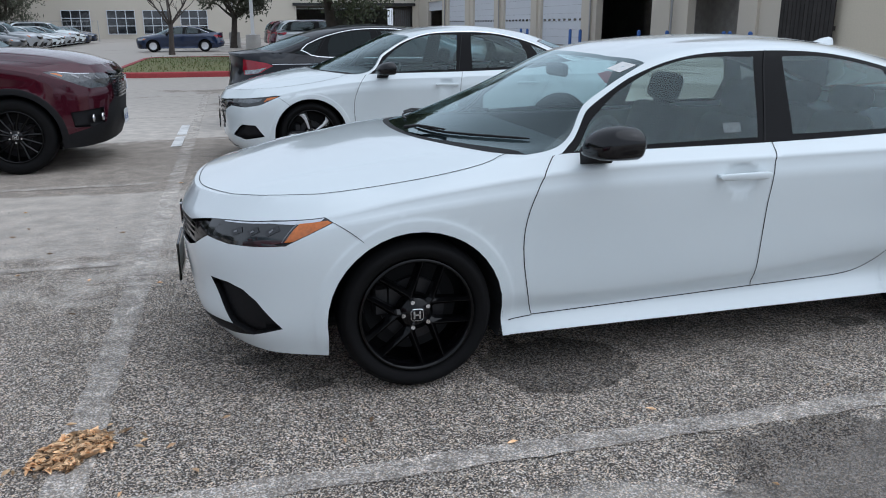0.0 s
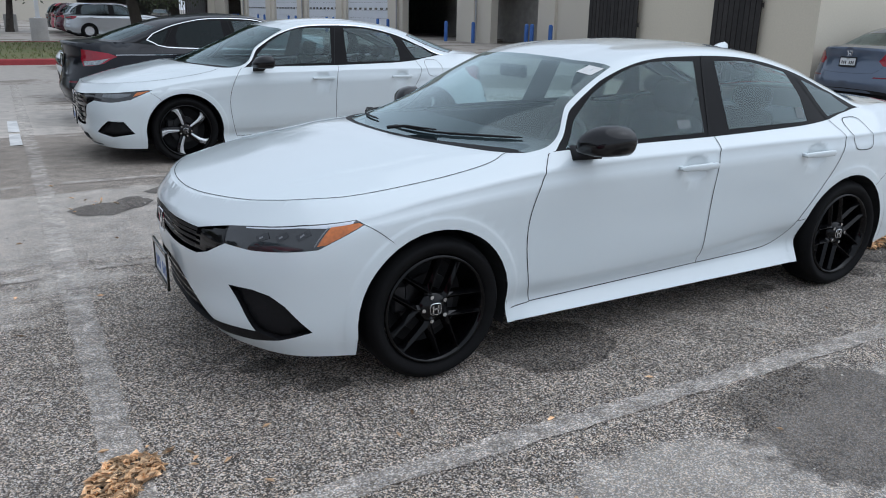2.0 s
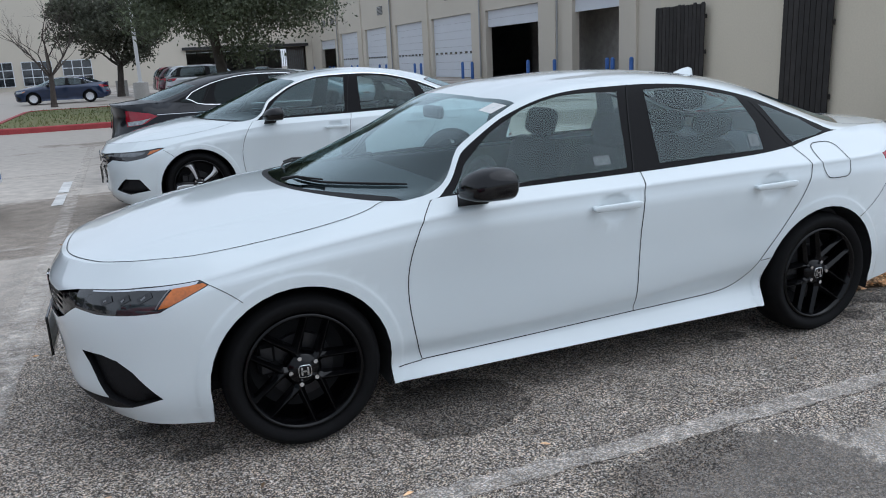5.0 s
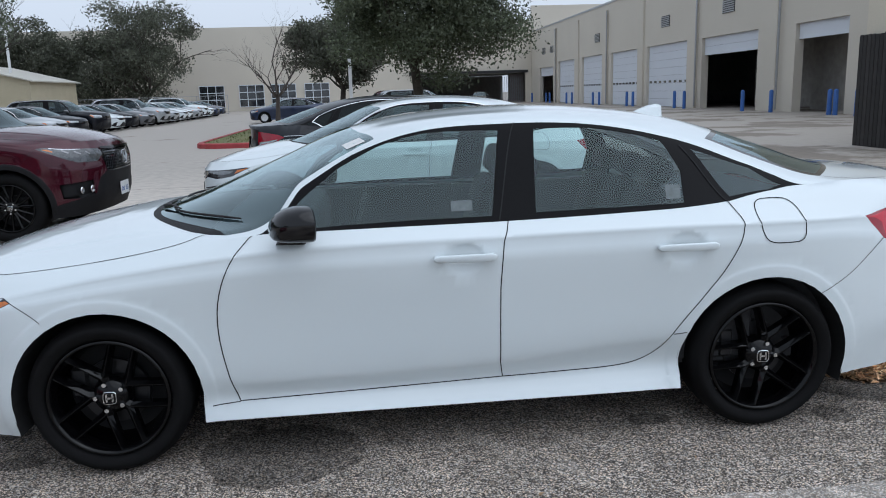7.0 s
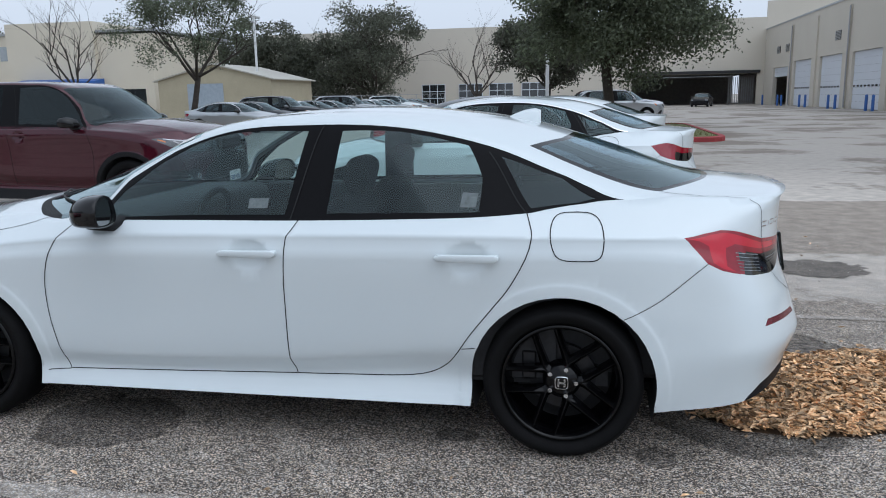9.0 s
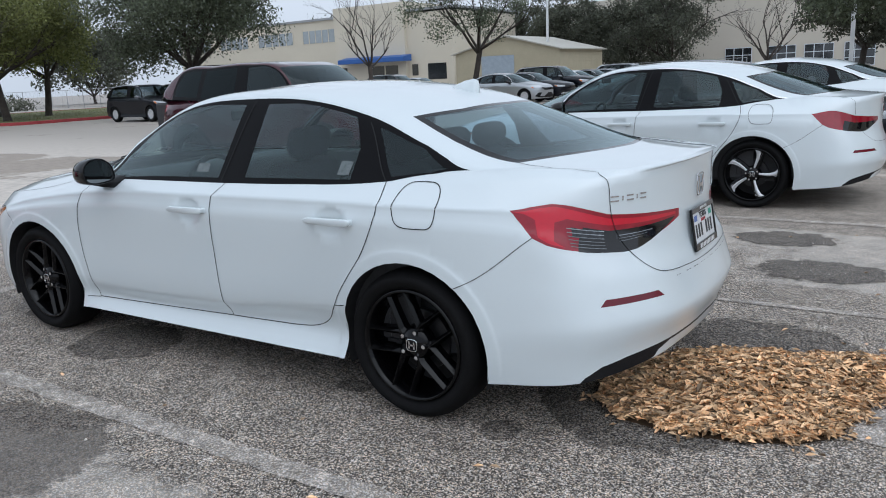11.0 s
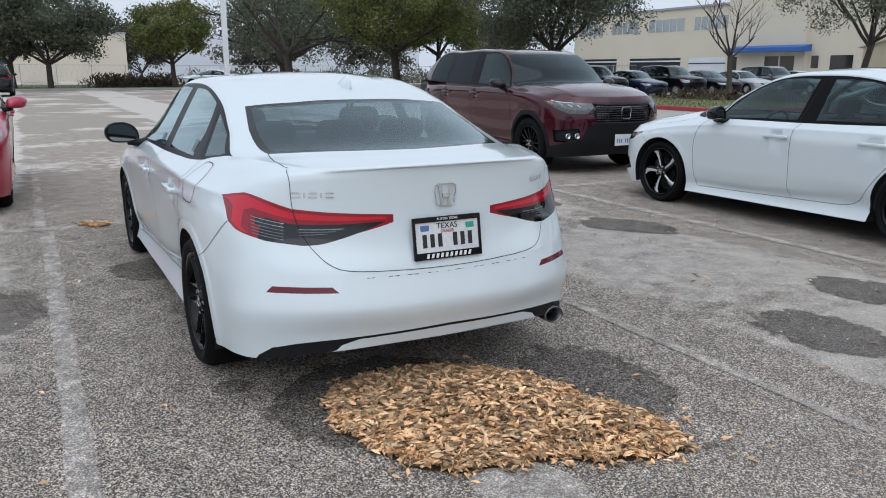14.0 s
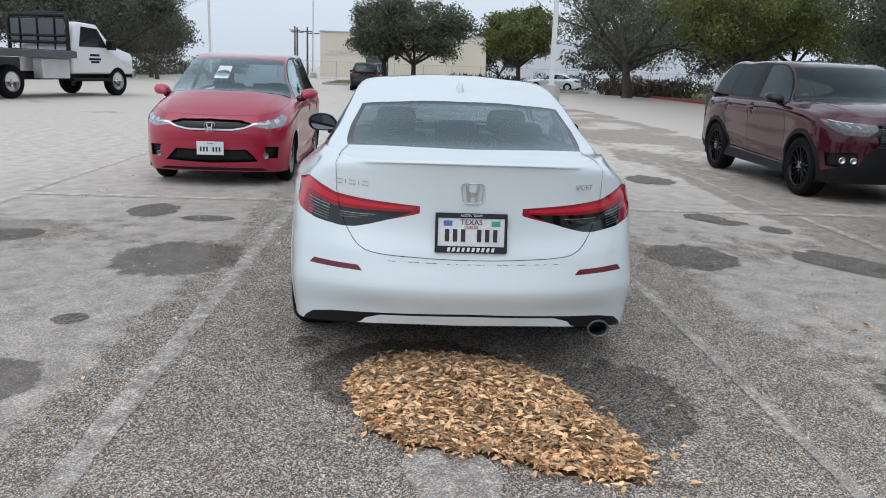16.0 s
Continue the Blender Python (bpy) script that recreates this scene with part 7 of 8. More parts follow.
# white compact sedan
net_l, net_u = NETS[sedan]
badge(sedan, on_rear(sedan, .914)[0], .914, .88, 1)
plate(sedan, on_rear(sedan, .70)[0] + .006, .738, 1, -9, dealer=True)
for y, w in ((-.60, .015), (-.570, .0025), (-.540, .015), (-.510, .0025), (-.480, .015)):
    for dz in ((-.0085, .0085) if w > .01 else (-.006, 0, .006)):
        (u0, v0), (u1, v1) = net_l.find([("r", abs(y) + w, .934 + dz), ("r", abs(y) - w, .934 + dz)])
        add_lines("model_badge_bar", net_l, [[(u0, v0), (u1, v1)]], .0055, CHROME, sedan, .004, sides=(-1,))
xs = on_rear(sedan, .94, .52)
words(sedan, "SPORT", .032, Matrix.Translation((xs[0] + .008, .52, .94)) @ Matrix(((0, 0, 1, 0), (1, 0, 0, 0), (0, 1, 0, 0), (0, 0, 0, 1))) @ pose(0, 0, 0, 0, 24, 0), CHROME, "trim_lettering")
bm = lathe(bmesh.new(), [(.036, .40), (.040, .0), (.0415, -.012), (.040, -.018), (.0345, -.014), (.033, .10)], 28)
tip = part("exhaust_tip", bm, STEEL, sedan, "chrome oval exhaust tip", True)
tip.matrix_basis = Matrix.Translation((2.212, .635, .270)) @ pose(0, 0, 0, 0, 0, 90) @ Matrix.Diagonal((1.3, 1, 1, 1))
part("exhaust_bore", lathe(bmesh.new(), [(.001, .09), (.034, .09)], 20), SEAM, tip)
# ribs in the tail lamps, worn dashes along the ledge of the bumper
for k in range(6):
    v = .585 - .0095 * k
    add_lines("lamp_rib", net_l, [[(4.945 + .004 * k, v + .004), (5.10, v - .003)]], .0028, LAMPCLEAR if k < 2 else LAMPGREY, sedan, .003)
for k in range(3):
    add_lines("lamp_rib", net_l, [[(5.16, .571 - .008 * k), (5.33 - .03 * k, .578 - .007 * k)]], .0026, LAMPCLEAR if k == 0 else LAMPGREY, sedan, .003)
rnd = random.Random(12)
for k in range(16):
    u = 5.36 + .03 * k + rnd.uniform(-.01, .01)
    add_lines("bumper_scuff", net_l, [[(u, .374 - .014 * (u - 5.3)), (u + rnd.uniform(.008, .026), .374 - .014 * (u - 5.3))]], .0022, SEAM, sedan, .0012, .01, ((1,), (-1,), (1, -1))[k % 3])
# fin aerial on the roof
bm = bmesh.new()
z = net_u.at([3.22], [net_u.V[-1]])[0]
rows = []
for t, hgt, wd in ((0, .002, .012), (.25, .030, .024), (.55, .056, .026), (.85, .072, .022), (1.0, .066, .016)):
    x = 1.05 + .17 * t
    zz = float(np.interp(x, [.80, 1.22], [1.390, 1.322])) - .006
    rows.append([bm.verts.new(q) for q in ((x, -wd, zz), (x, -wd * .45, zz + hgt * .75), (x, 0, zz + hgt), (x, wd * .45, zz + hgt * .75), (x, wd, zz))])
for a, b in zip(rows, rows[1:]):
    for k in range(4):
        bm.faces.new((a[k], a[k + 1], b[k + 1], b[k]))
bm.faces.new(rows[0])
bm.faces.new(rows[-1])
part("fin_aerial", bm, WHITE, sedan, "white fin aerial", True)
# front: emblem, plate, grille bars, lamp inserts
badge(sedan, on_front(sedan, .62)[0], .62, .95, -1)
plate(sedan, -2.325, .415, -1, 0, blue=True)
for v in (.455, .49, .525, .555):
    add_lines("grille_bar", net_l, [[(0, v), (.30, v), (.42, v - .004)]], .014, TRIM, sedan, -.006)
for v in (.09, .125, .16, .195, .23):
    add_lines("intake_bar", net_l, [[(0, v), (max(.12, .46 - (v - .09) * 1.9), v)]], .009, GLOSSBLACK, sedan, -.016)
for a, b in (((.745, .545), (.79, .575)), ((.825, .545), (.865, .58)), ((.905, .545), (.955, .585))):
    add_lines("lamp_reflector", net_l, [[a, b]], .024, LAMPSMOKE, sedan, .003)
    add_lines("lamp_lens", net_l, [[((a[0] * .75 + b[0] * .25), a[1] + .008), ((a[0] * .45 + b[0] * .55), b[1] - .012)]], .007, STEEL, sedan, .0045)
add_lines("lamp_divider", net_l, [[(.975, .487), (1.025, .604)]], .005, STEEL, sedan, .003)
# sill seam and roof seams
add_lines("sill_seam", net_l, [[(x, z) for x, z in net_l.find([("s", -.86, .262), ("s", -.97, .255)])], [(x, z) for x, z in net_l.find([("s", .965, .447), ("s", 1.02, .455)])]], .004, SEAM, sedan)
# wipers
for side, v0, v1, du in ((-1, .34, .80, 0.0), (1, .86, .44, .012)):
    bm = bmesh.new()
    vv = np.linspace(v0, v1, 11)
    uu = np.interp(vv, [.28, .57, 1.1], [1.172, 1.146, 1.145]) + .004 + du
    pts = net_u.at(uu, vv) + net_u.normal(uu, vv) * .009
    pts[:, 1] *= side
    tube(bm, [tuple(q) for q in pts], [.003] + [.0055] * 9 + [.003], 6)
    arm = [(pts[10] + np.array((-.05, .02 * side, -.008))), pts[8] + np.array((-.018, 0, .010)), pts[5] + np.array((0, 0, .012))]
    tube(bm, [tuple(q) for q in arm], [.009, .006, .004], 6)
    part("wiper", bm, TRIM, sedan)
# stickers on the glass
for u0, u1, v0, v1, mt in ((2.175, 2.275, .028, .050, STICKER), (3.20, 3.275, .030, .070, STICKER)):
    c = [net_u.at([u], [v])[0] + net_u.normal([u], [v])[0] * .002 for u, v in ((u0, v0), (u1, v0), (u1, v1), (u0, v1))]
    mesh_object("window_sticker", [q * FLIP for q in c], [(3, 2, 1, 0)], mt, sedan)
c = [net_u.at([u], [v])[0] + net_u.normal([u], [v])[0] * .002 for u, v in ((1.72, .325), (1.80, .315), (1.815, .40), (1.74, .41))]
mesh_object("windshield_sticker", [q * FLIP for q in c], [(3, 2, 1, 0)], PAPER, sedan)

# white midsize sedan
net_l2, _ = NETS[midsize]
badge(midsize, on_front(midsize, .64)[0], .64, 1.1, -1)
plate(midsize, on_front(midsize, .45)[0] - .02, .45, -1, 0, blue=True)
badge(midsize, on_rear(midsize, .90)[0], .90, 1.0, 1)
for v in (.26, .33, .40, .47, .53, .58):
    q = from_index(net_l2, to_index(BASE_LO, [(0, v), (.34, v)]))
    add_lines("grille_bar", net_l2, [q], .014, CHROME if v == .58 else TRIM, midsize, -.004)

# black and grey sedans
for c, mt in ((black, BLACKP), (bg, BLUEGREY)):
    badge(c, on_rear(c, .98)[0], .98, .9, 1)
    plate(c, on_rear(c, .82)[0] + .022, .83, 1, -6)
    nl3 = NETS[c][0]
    add_lines("door_moulding", nl3, [[(nl3.U[6], nl3.V[5] * .98), (nl3.U[10], nl3.V[5] * .98)]], .008, CHROME, c, .002)

# maroon sport utility
nl4 = NETS[maroon_suv][0]
badge(maroon_suv, on_front(maroon_suv, .85)[0] - .016, .85, 1.5, -1)
plate(maroon_suv, on_front(maroon_suv, .48)[0] - .02, .48, -1, 0, frame=False, blue=True)
for v in np.linspace(.33, .625, 9):
    q = from_index(nl4, to_index(BASE_LO, [(0, v), (.42, v)]))
    add_lines("grille_bar", nl4, [q], .009, LAMPMID, maroon_suv, .0)
for k in range(11):
    q = from_index(nl4, to_index(BASE_LO, [(.02 + .04 * k, .33), (.02 + .04 * k, .625)]))
    add_lines("grille_mesh", nl4, [q], .008, TEXBLACK, maroon_suv, -.002)
q = from_index(nl4, to_index(BASE_LO, [(0, .655), (.45, .66)]))
add_lines("grille_crown", nl4, [q], .03, GLOSSBLACK, maroon_suv, .014)
for s in (-1, 1):
    for (y, z) in ((.70, .545), (.80, .54)):
        p = on_front(maroon_suv, z, y)
        lamp_disc(maroon_suv, "fog_lamp", (p[0] - .004, s * p[1], p[2]), .042, -1)
for a, b in (((.62, .56), (.66, .60)), ((.72, .565), (.78, .605)), ((.84, .58), (.9, .615))):
    q = from_index(nl4, to_index(BASE_LO, [a, b]))
    add_lines("lamp_lens", nl4, [q], .018, STEEL, maroon_suv, .003)

# red hatchback
nl5 = NETS[red_hatch][0]
badge(red_hatch, on_front(red_hatch, .70)[0] - .004, .70, 1.05, -1)
plate(red_hatch, on_front(red_hatch, .46)[0] - .02, .46, -1, 0, frame=False)
q = from_index(nl5, to_index(BASE_LO, [(0, .515), (.25, .52), (.40, .55), (.52, .615), (.70, .60)]))
add_lines("chrome_trim", nl5, [q], .020, CHROME, red_hatch, .005)
for s in (-1, 1):
    p = on_front(red_hatch, .37, .62)
    lamp_disc(red_hatch, "fog_lamp", (p[0] - .006, s * p[1], p[2]), .034, -1, LAMPGREY)
for a, b in (((.68, .62), (.72, .66)), ((.80, .62), (.88, .67))):
    q = from_index(nl5, to_index(BASE_LO, [a, b]))
    add_lines("lamp_lens", nl5, [q], .05, CHROME, red_hatch, .003)
nu5 = NETS[red_hatch][1]
c = [nu5.at([u], [v])[0] + nu5.normal([u], [v])[0] * .004 for u, v in [from_index(nu5, to_index(BASE_UP, [(a, b)]))[0] for a, b in ((1.42, .90), (1.42, .74), (1.67, .74), (1.67, .90))]]
mesh_object("price_sheet", c, [(0, 1, 2, 3)], PAPER, red_hatch, label="white sheet with large stock digits")
q = np.array([nu5.at([u], [v])[0] for u, v in [from_index(nu5, to_index(BASE_UP, [(a, b)]))[0] for a, b in ((1.54, .82), (1.54, .77), (1.59, .82))]])
sx, sz = Vector(q[1] - q[0]).normalized(), Vector(q[2] - q[0]).normalized()
sn = Vector(nu5.normal(*[[k] for k in from_index(nu5, to_index(BASE_UP, [(1.54, .82)]))[0]])[0])
if sx.cross(sz).dot(sn) < 0:
    sx = -sx
words(red_hatch, "4392", .075, Matrix(((sx[0], sz[0], sn[0], q[0][0] + sn[0] * .008), (sx[1], sz[1], sn[1], q[0][1] + sn[1] * .008), (sx[2], sz[2], sn[2], q[0][2] + sn[2] * .008), (0, 0, 0, 1))), INK, "sheet_digits")


# ---- the rest of the parked cars ----
def recolour(car, old, paint_mat):
    for o in car.children_recursive:
        if o.type == "MESH" and o.data.materials and o.data.materials[0] == old:
            o.material_slots[0].link = "OBJECT"
            o.material_slots[0].material = paint_mat
    return car


lo, up = shape([(-2.30, -2.35), (-1.368, -1.40), (1.368, 1.40), (2.375, 2.50)], 1.02, [(.19, .19), (.90, .91), (1.41, 1.45)])
FARSET = dict(glazing=(GLASSTINT, GLASSTINT, GLASSTINT), far=True, cabin=False, style="far", wheel=(GREYP, ALLOY))
far_sedan = make_car("parked_sedan", "white sedan parked in the next row with chrome window line", pose(.35, 11.5, 0), lo, up, WHITE, (-1.40, 1.40), .79, .33, .225, .22, h=.12, arch_r=.38, lamp=LAMPCLEAR, handle=WHITE, chrome=[[(1.49, .19), (1.73, .242), (2.45, .244), (3.28, .244), (3.66, .222), (3.97, .125)]], **FARSET)
lo, _ = shape(SUV_X, 1.04, [(.19, .22), (.28, .34), (.42, .50), (.58, .70), (.70, .88), (.775, .99), (.862, 1.04), (.957, 1.10), (1.05, 1.16)])
low_top = [[(p[0], p[1] * .94, p[2] * .93) for p in r] for r in SUV_TOP]
far_suv = make_car("parked_suv", "silver sport utility parked in the row", pose(2.75, 41.0, 0, 0, 0, 180), lo, low_top, SILVERP, (-1.41, 1.41), .80, .36, .24, .23, h=.12, arch_r=.41, lamp=LAMPCLEAR, handle=SILVERP, mirror=GREYP, rails=ALLOY, **FARSET)


def parked(base, old, x, y, turn, mat, label, group):
    c = copy_thing(base, pose(x, y, 0, 0, 0, turn))
    recolour(c, old, mat)
    return tagged(c, label, "car", group)


ROW = [(SILVERP, "silver"), (BLACKP, "black"), (BLACKP, "black"), (WHITE, "white"), (BLACKP, "black"), (GREYP, "dark grey"), (SILVERP, "silver"), (SILVERP, "silver"), (WHITE, "white"), (WHITE, "white"),
       (SILVERP, "silver"), (WHITE, "white"), (WHITE, "white"), (NAVY, "navy blue"), (NAVY, "navy blue")]
rnd = random.Random(4)
for i in range(15):
    mat, nm = ROW[i]
    kind = i in (2, 6, 11)
    parked(far_suv if kind else far_sedan, SILVERP if kind else WHITE, -15.4 + rnd.uniform(-.25, .25), 31.0 + 2.75 * i, 180, mat,
           f"{nm} {'sport utility' if kind else 'sedan'} nosed out in the long far row", "cars in the far row")
for i, (mat, nm, kind) in enumerate([(BLACKP, "black", 1), (BLACKP, "black", 1), (BLACKP, "black", 1), (NAVY, "navy blue", 0), (BLACKP, "black", 1), (BLACKP, "black", 0), (SILVERP, "silver", 0), (GREYP, "dark grey", 1), (SILVERP, "silver", 0)]):
    parked(far_suv if kind else far_sedan, SILVERP if kind else WHITE, -29.2, 20.3 + 2.85 * i, 178, mat, f"{nm} {'sport utility' if kind else 'sedan'} parked behind the grass island", "cars behind the island")
for i, (mat, nm, kind) in enumerate([(MAROON, "maroon", 1), (REDP, "red", 1), (BLACKP, "black", 1), (GREYP, "grey", 0)]):
    parked(far_suv if kind else far_sedan, SILVERP if kind else WHITE, 2.5, 43.9 + 2.9 * i, 180, mat, f"{nm} {'sport utility' if kind else 'sedan'} parked tail-out beyond the oak", "cars beyond the oak")
parked(far_sedan, WHITE, -5.0, 44.6, 0, NAVY, "navy blue sedan standing across the drive", "")
parked(far_sedan, WHITE, 12.5, 84.0, 75, BLACKP, "black sedan under the covered drive", "")
parked(far_suv, SILVERP, -44.6, -2.95, 0, BLACKP, "black sport utility driving lane with dark glass", "")
parked(far_sedan, WHITE, -64, 12.6, 70, WHITE, "white sedan parked by the far fence", "")
parked(far_sedan, WHITE, -70, 14.6, 80, SILVERP, "silver sedan parked by the far fence", "")

# ---- flatbed recovery truck ----
truck = empty("recovery_truck", pose(-23.6, -13.7, 0, 0, 0, 160 - 180), "white pickup-based recovery truck with a black flatbed", "truck")
truck.scale = (1.2, 1.25, 1.32)
TWHITE = paint("truck_white_paint", (0.74, 0.75, 0.76), 0.03)
cab = bmesh.new()
side = [(-3.0, .62), (-3.02, 1.12), (-2.9, 1.24), (-1.95, 1.36), (-1.42, 1.98), (-.55, 2.02), (-.30, 1.30), (-.28, .62)]
prism(cab, side, -.98, .98, "y")
bmesh.ops.bevel(cab, geom=list(cab.edges), offset=.07, segments=2, profile=0.5, affect="EDGES")
part("cab", cab, TWHITE, truck, "", True)
for s in (-1, 1):
    bm = prism(bmesh.new(), [(-1.80, 1.36), (-1.40, 1.86), (-.72, 1.90), (-.60, 1.36)], s * .981, s * .992)
    part("side_window", bm, WINDOW, truck)
    bm = box(bmesh.new(), (-1.9, s * 1.0, 1.30), (-1.72, s * 1.28, 1.58), .03)
    part("side_mirror", bm, TRIM, truck)
    for i, (x, z, w) in enumerate(((-1.25, 1.14, .20), (-1.25, 1.03, .26), (-1.25, .95, .18))):
        part("door_mark", box(bmesh.new(), (x - w, s * .982, z - .03), (x + w, s * .986, z + .03)), NAVY, truck)
    part("running_board", box(bmesh.new(), (-1.9, s * .86, .42), (-.3, s * 1.02, .50), .02), TRIM, truck)
    part("tool_box", box(bmesh.new(), (-.1, s * .72, .50), (.95, s * 1.06, 1.02), .02), ALLOY, truck)
part("windshield", prism(bmesh.new(), [(-1.955, 1.372), (-1.975, 1.385), (-1.47, 1.965), (-1.45, 1.952)], -.84, .84, "y"), WINDOW, truck)
part("front_bumper", box(bmesh.new(), (-3.12, -1.0, .50), (-2.96, 1.0, .78), .04), CHROME, truck)
part("grille", box(bmesh.new(), (-3.06, -.62, .80), (-3.0, .62, 1.12), .02), TRIM, truck)
part("chassis", box(bmesh.new(), (-2.8, -.42, .45), (3.3, .42, .66), .02), TRIM, truck)
part("flatbed", box(bmesh.new(), (-.22, -1.18, 1.10), (4.4, 1.18, 1.24), .02), TRIM, truck, "black steel flatbed")
for s in (-1, 1):
    part("bed_rail", box(bmesh.new(), (-.22, s * 1.19, 1.04), (4.4, s * 1.24, 1.22), .01), GREYP, truck)
rack = bmesh.new()
tube(rack, [(-.1, -1.05, 1.24), (-.1, -1.05, 2.05), (-.15, -.97, 2.16), (-.15, .97, 2.16), (-.1, 1.05, 2.05), (-.1, 1.05, 1.24)], .06, 8)
part("headache_rack", rack, TRIM, truck)
part("rack_screen", box(bmesh.new(), (-.11, -.96, 1.40), (-.09, .96, 2.06), .008), WINDOW, truck, "smoked screen in the rack")
for y in (-.62, 0, .62):
    part("rack_upright", tube(bmesh.new(), [(-.06, y, 1.25), (-.08, y, 2.14)], .022, 6), TRIM, truck)
for z in (1.45, 1.62):
    part("rack_bar", tube(bmesh.new(), [(-.03, -1.02, z), (-.03, 1.02, z)], .035, 6), TRIM, truck)
part("light_bar", box(bmesh.new(), (-.55, -.6, 2.17), (-.25, .6, 2.27), .03), TRIM, truck)
for x in (-2.25, 1.95):
    for s in (-1, 1):
        make_wheel(truck, (x, s * .86, .42), .42, .26, .26, "far", STEEL, CHROME, s)


# ---- fallen leaves ----
DRYLEAF = material("dry_tan_leaves", (0.80, 0.58, 0.35), 0.55, 0, 0, 0.25, 14, 60, island=0.75, other=(0.40, 0.215, 0.095))


def leaf_mesh(name, spots, label):
    """Curled pointed leaves, each of four facets round a bent midrib."""
    verts, faces = [], []
    for (x, y, z, L, a, tilt, roll) in spots:
        m = Matrix.Translation((x, y, z)) @ Euler((roll, tilt, a)).to_matrix().to_4x4()
        k = len(verts)
        w = L * .19
        for p in ((-L / 2, 0, .004), (-L * .1, -w, .010), (L / 2, 0, .006), (-L * .1, w, .010), (-L * .05, 0, .001), (L * .28, -w * .6, .008), (L * .28, w * .6, .008)):
            verts.append(tuple(m @ Vector(p)))
        faces += [(k, k + 1, k + 4), (k, k + 4, k + 3), (k + 1, k + 5, k + 4), (k + 5, k + 2, k + 4), (k + 4, k + 2, k + 6), (k + 4, k + 6, k + 3)]
    return tagged(mesh_object(name, verts, faces, DRYLEAF), label, "leaves", kind="stuff")


def heap(outline, top, n, seed):
    poly = np.array(outline)
    rs = np.random.RandomState(seed)
    lo, hi = poly.min(0), poly.max(0)
    c = poly.mean(0)
    out = []
    while len(out) < n:
        p = rs.uniform(lo, hi)
        if rs.rand() < .02:
            p = poly[rs.randint(len(poly))] + rs.normal(size=2) * .04
            out.append((p[0], p[1], .010, rs.uniform(.03, .05), rs.uniform(0, 6.28), rs.normal() * .15, rs.normal() * .25))
            continue
        if not inside(poly, p[:1], p[1:])[0]:
            continue
        d = np.hypot(*(poly - p).T).min()
        h = top * min(1.0, d / .35) ** .7
        out.append((p[0], p[1], .006 + h * rs.uniform(.45, 1.0), rs.uniform(.036, .066), rs.uniform(0, 6.28), rs.normal() * .26, rs.normal() * .42))
    return out


PILE = [(2.37, -.54), (2.12, -.50), (1.98, -.37), (1.94, -.15), (1.96, .06), (2.05, .24), (2.20, .40), (2.42, .50), (2.65, .55), (2.80, .63), (3.0, .66), (3.17, .60), (3.16, .44), (3.10, .23), (3.0, .12), (2.98, -.05), (2.92, -.27), (2.80, -.40), (2.62, -.48)]
leaf_mesh("leaf_pile", heap(PILE, .075, 9500, 5), "broad heap of dry tan oak leaves behind the car")
bm = bmesh.new()
ring = [bm.verts.new((x, y, .004)) for x, y in PILE]
mid = [bm.verts.new((2.5 + (x - 2.5) * .72, .02 + (y - .02) * .72, .035)) for x, y in PILE]
n = len(PILE)
for k in range(n):
    bm.faces.new((ring[k], ring[(k + 1) % n], mid[(k + 1) % n], mid[k]))
bm.faces.new(mid)
BED = material("dark_leaf_litter", (0.10, 0.06, 0.03), 0.9, 0, 0, 0.3, 12, 60, 0.5, 60)
tagged(part("leaf_bed", bm, BED), "matted bed of brown leaves under the heap", "leaves", kind="stuff")
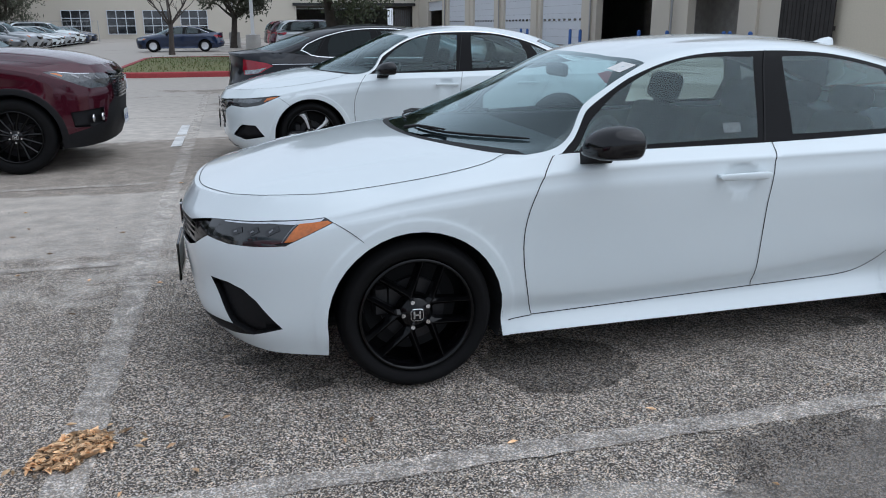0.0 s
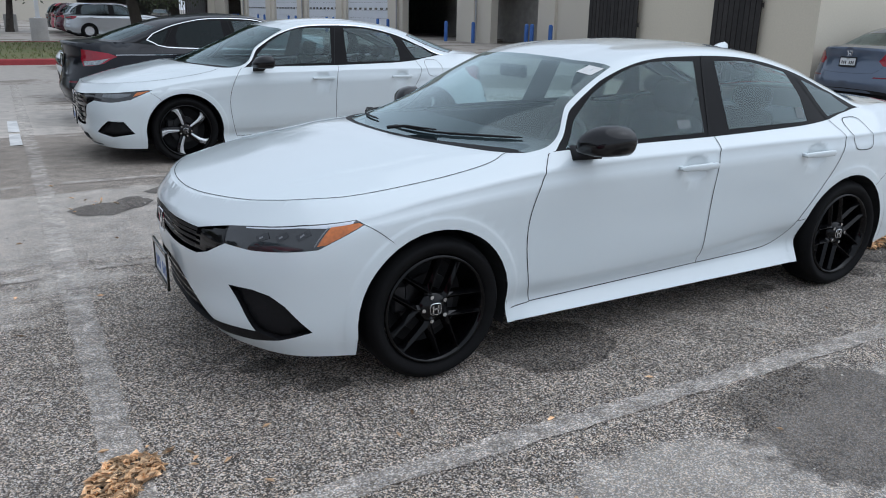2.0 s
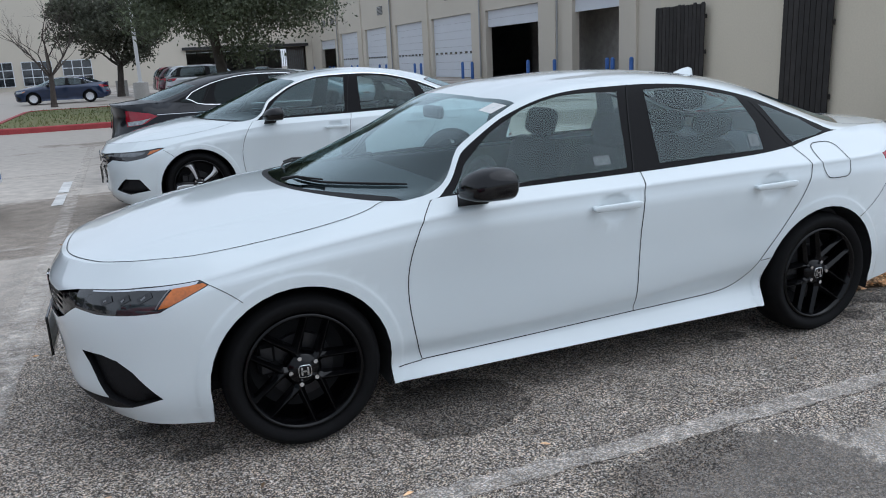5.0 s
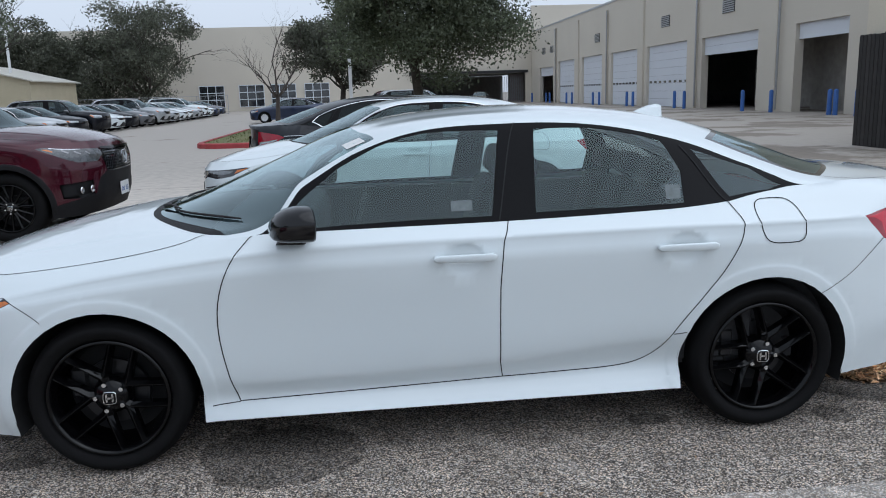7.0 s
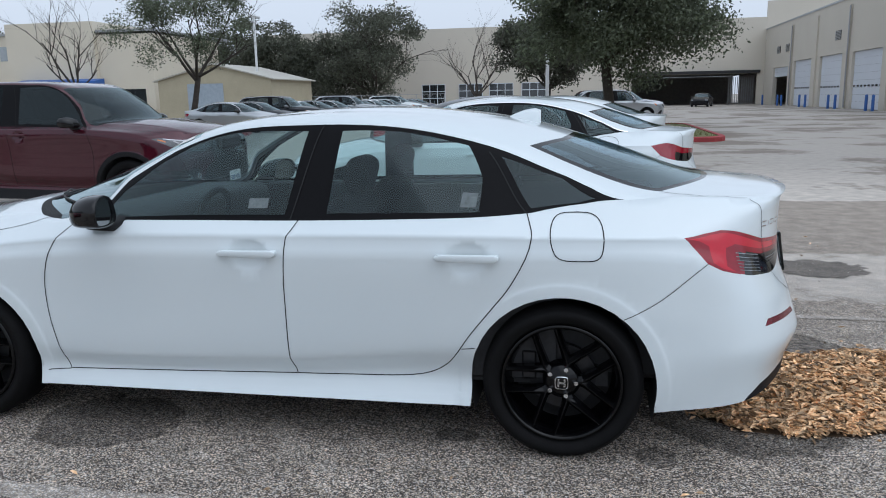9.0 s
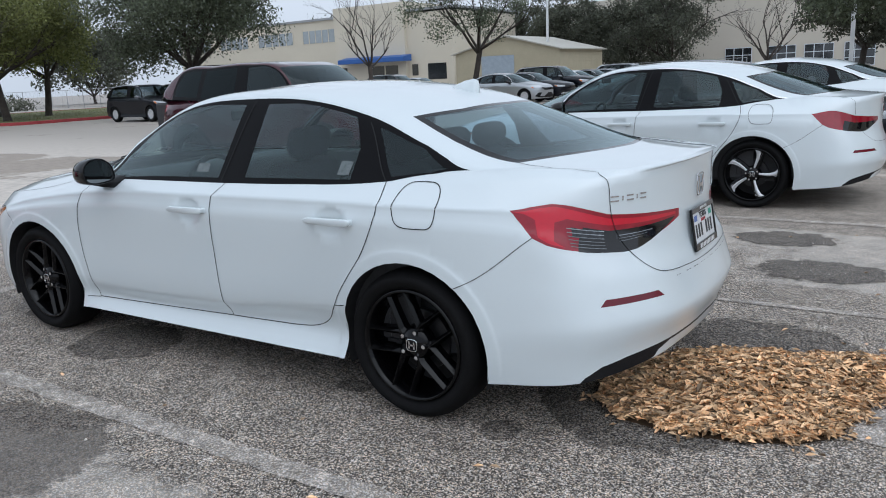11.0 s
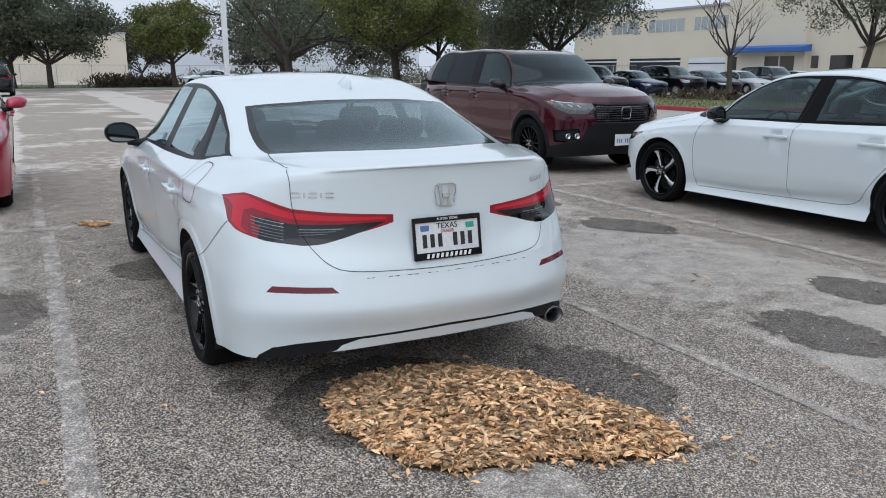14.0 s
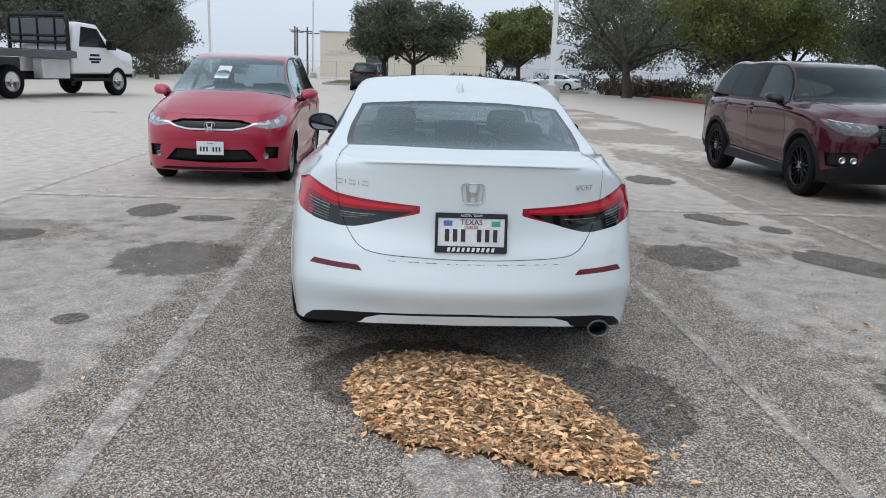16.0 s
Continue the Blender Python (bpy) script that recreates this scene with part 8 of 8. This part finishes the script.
SMALL = [(-2.81, -1.16), (-2.78, -1.03), (-2.68, -.93), (-2.56, -.96), (-2.54, -1.07), (-2.67, -1.21)]
leaf_mesh("leaf_pile", heap(SMALL, .03, 330, 6), "small clump of dry tan leaves on the asphalt")
rs = np.random.RandomState(9)
stray = []
for _ in range(190):
    x, y = rs.uniform(-5, 6), rs.uniform(-4, 4.5)
    if abs(x) < 2.4 and abs(y) < .95:
        continue
    stray.append((x, y, .007, rs.uniform(.025, .055), rs.uniform(0, 6.28), rs.normal() * .12, rs.normal() * .12))
for cx, cy, k in ((1.3, 2.6, 12), (1.5, -2.75, 10), (.2, 2.9, 8), (2.7, .2, 40), (3.0, .7, 30), (-2.4, -1.0, 8), (-2.3, 3.1, 10)):
    stray += [(cx + rs.normal() * .16, cy + rs.normal() * .13, .008, rs.uniform(.03, .055), rs.uniform(0, 6.28), rs.normal() * .2, rs.normal() * .2) for _ in range(k)]
leaf_mesh("scattered_leaf", stray, "stray dry leaves scattered over the asphalt")

# ---- loose stones on the asphalt ----
PEBBLE = material("pale_limestone_chips", (0.62, 0.58, 0.52), 0.85, 0, 0, 0.2, 20, 90, island=0.35)
rs = np.random.RandomState(21)
verts, faces = [], []
for _ in range(1500):
    x, y = rs.uniform(-4.5, 4.2), rs.uniform(-3.4, 3.2)
    if abs(x) < 2.3 and abs(y) < .9 and rs.rand() < .7:
        continue
    r, a, k = rs.uniform(.003, .0085), rs.uniform(0, 6.28), len(verts)
    ca, sa, f = math.cos(a) * r, math.sin(a) * r, rs.uniform(.55, 1.0)
    verts += [(x + ca, y + sa, .006), (x - sa * f, y + ca * f, .006), (x - ca, y - sa, .006), (x + sa * f, y - ca * f, .006), (x + ca * .2, y, .006 + r * .8), (x, y, .001)]
    faces += [(k + i, k + (i + 1) % 4, k + 4) for i in range(4)] + [(k + (i + 1) % 4, k + i, k + 5) for i in range(4)]
tagged(mesh_object("loose_stone", verts, faces, PEBBLE), "pale loose stone chips strewn over the asphalt", "gravel", kind="stuff")
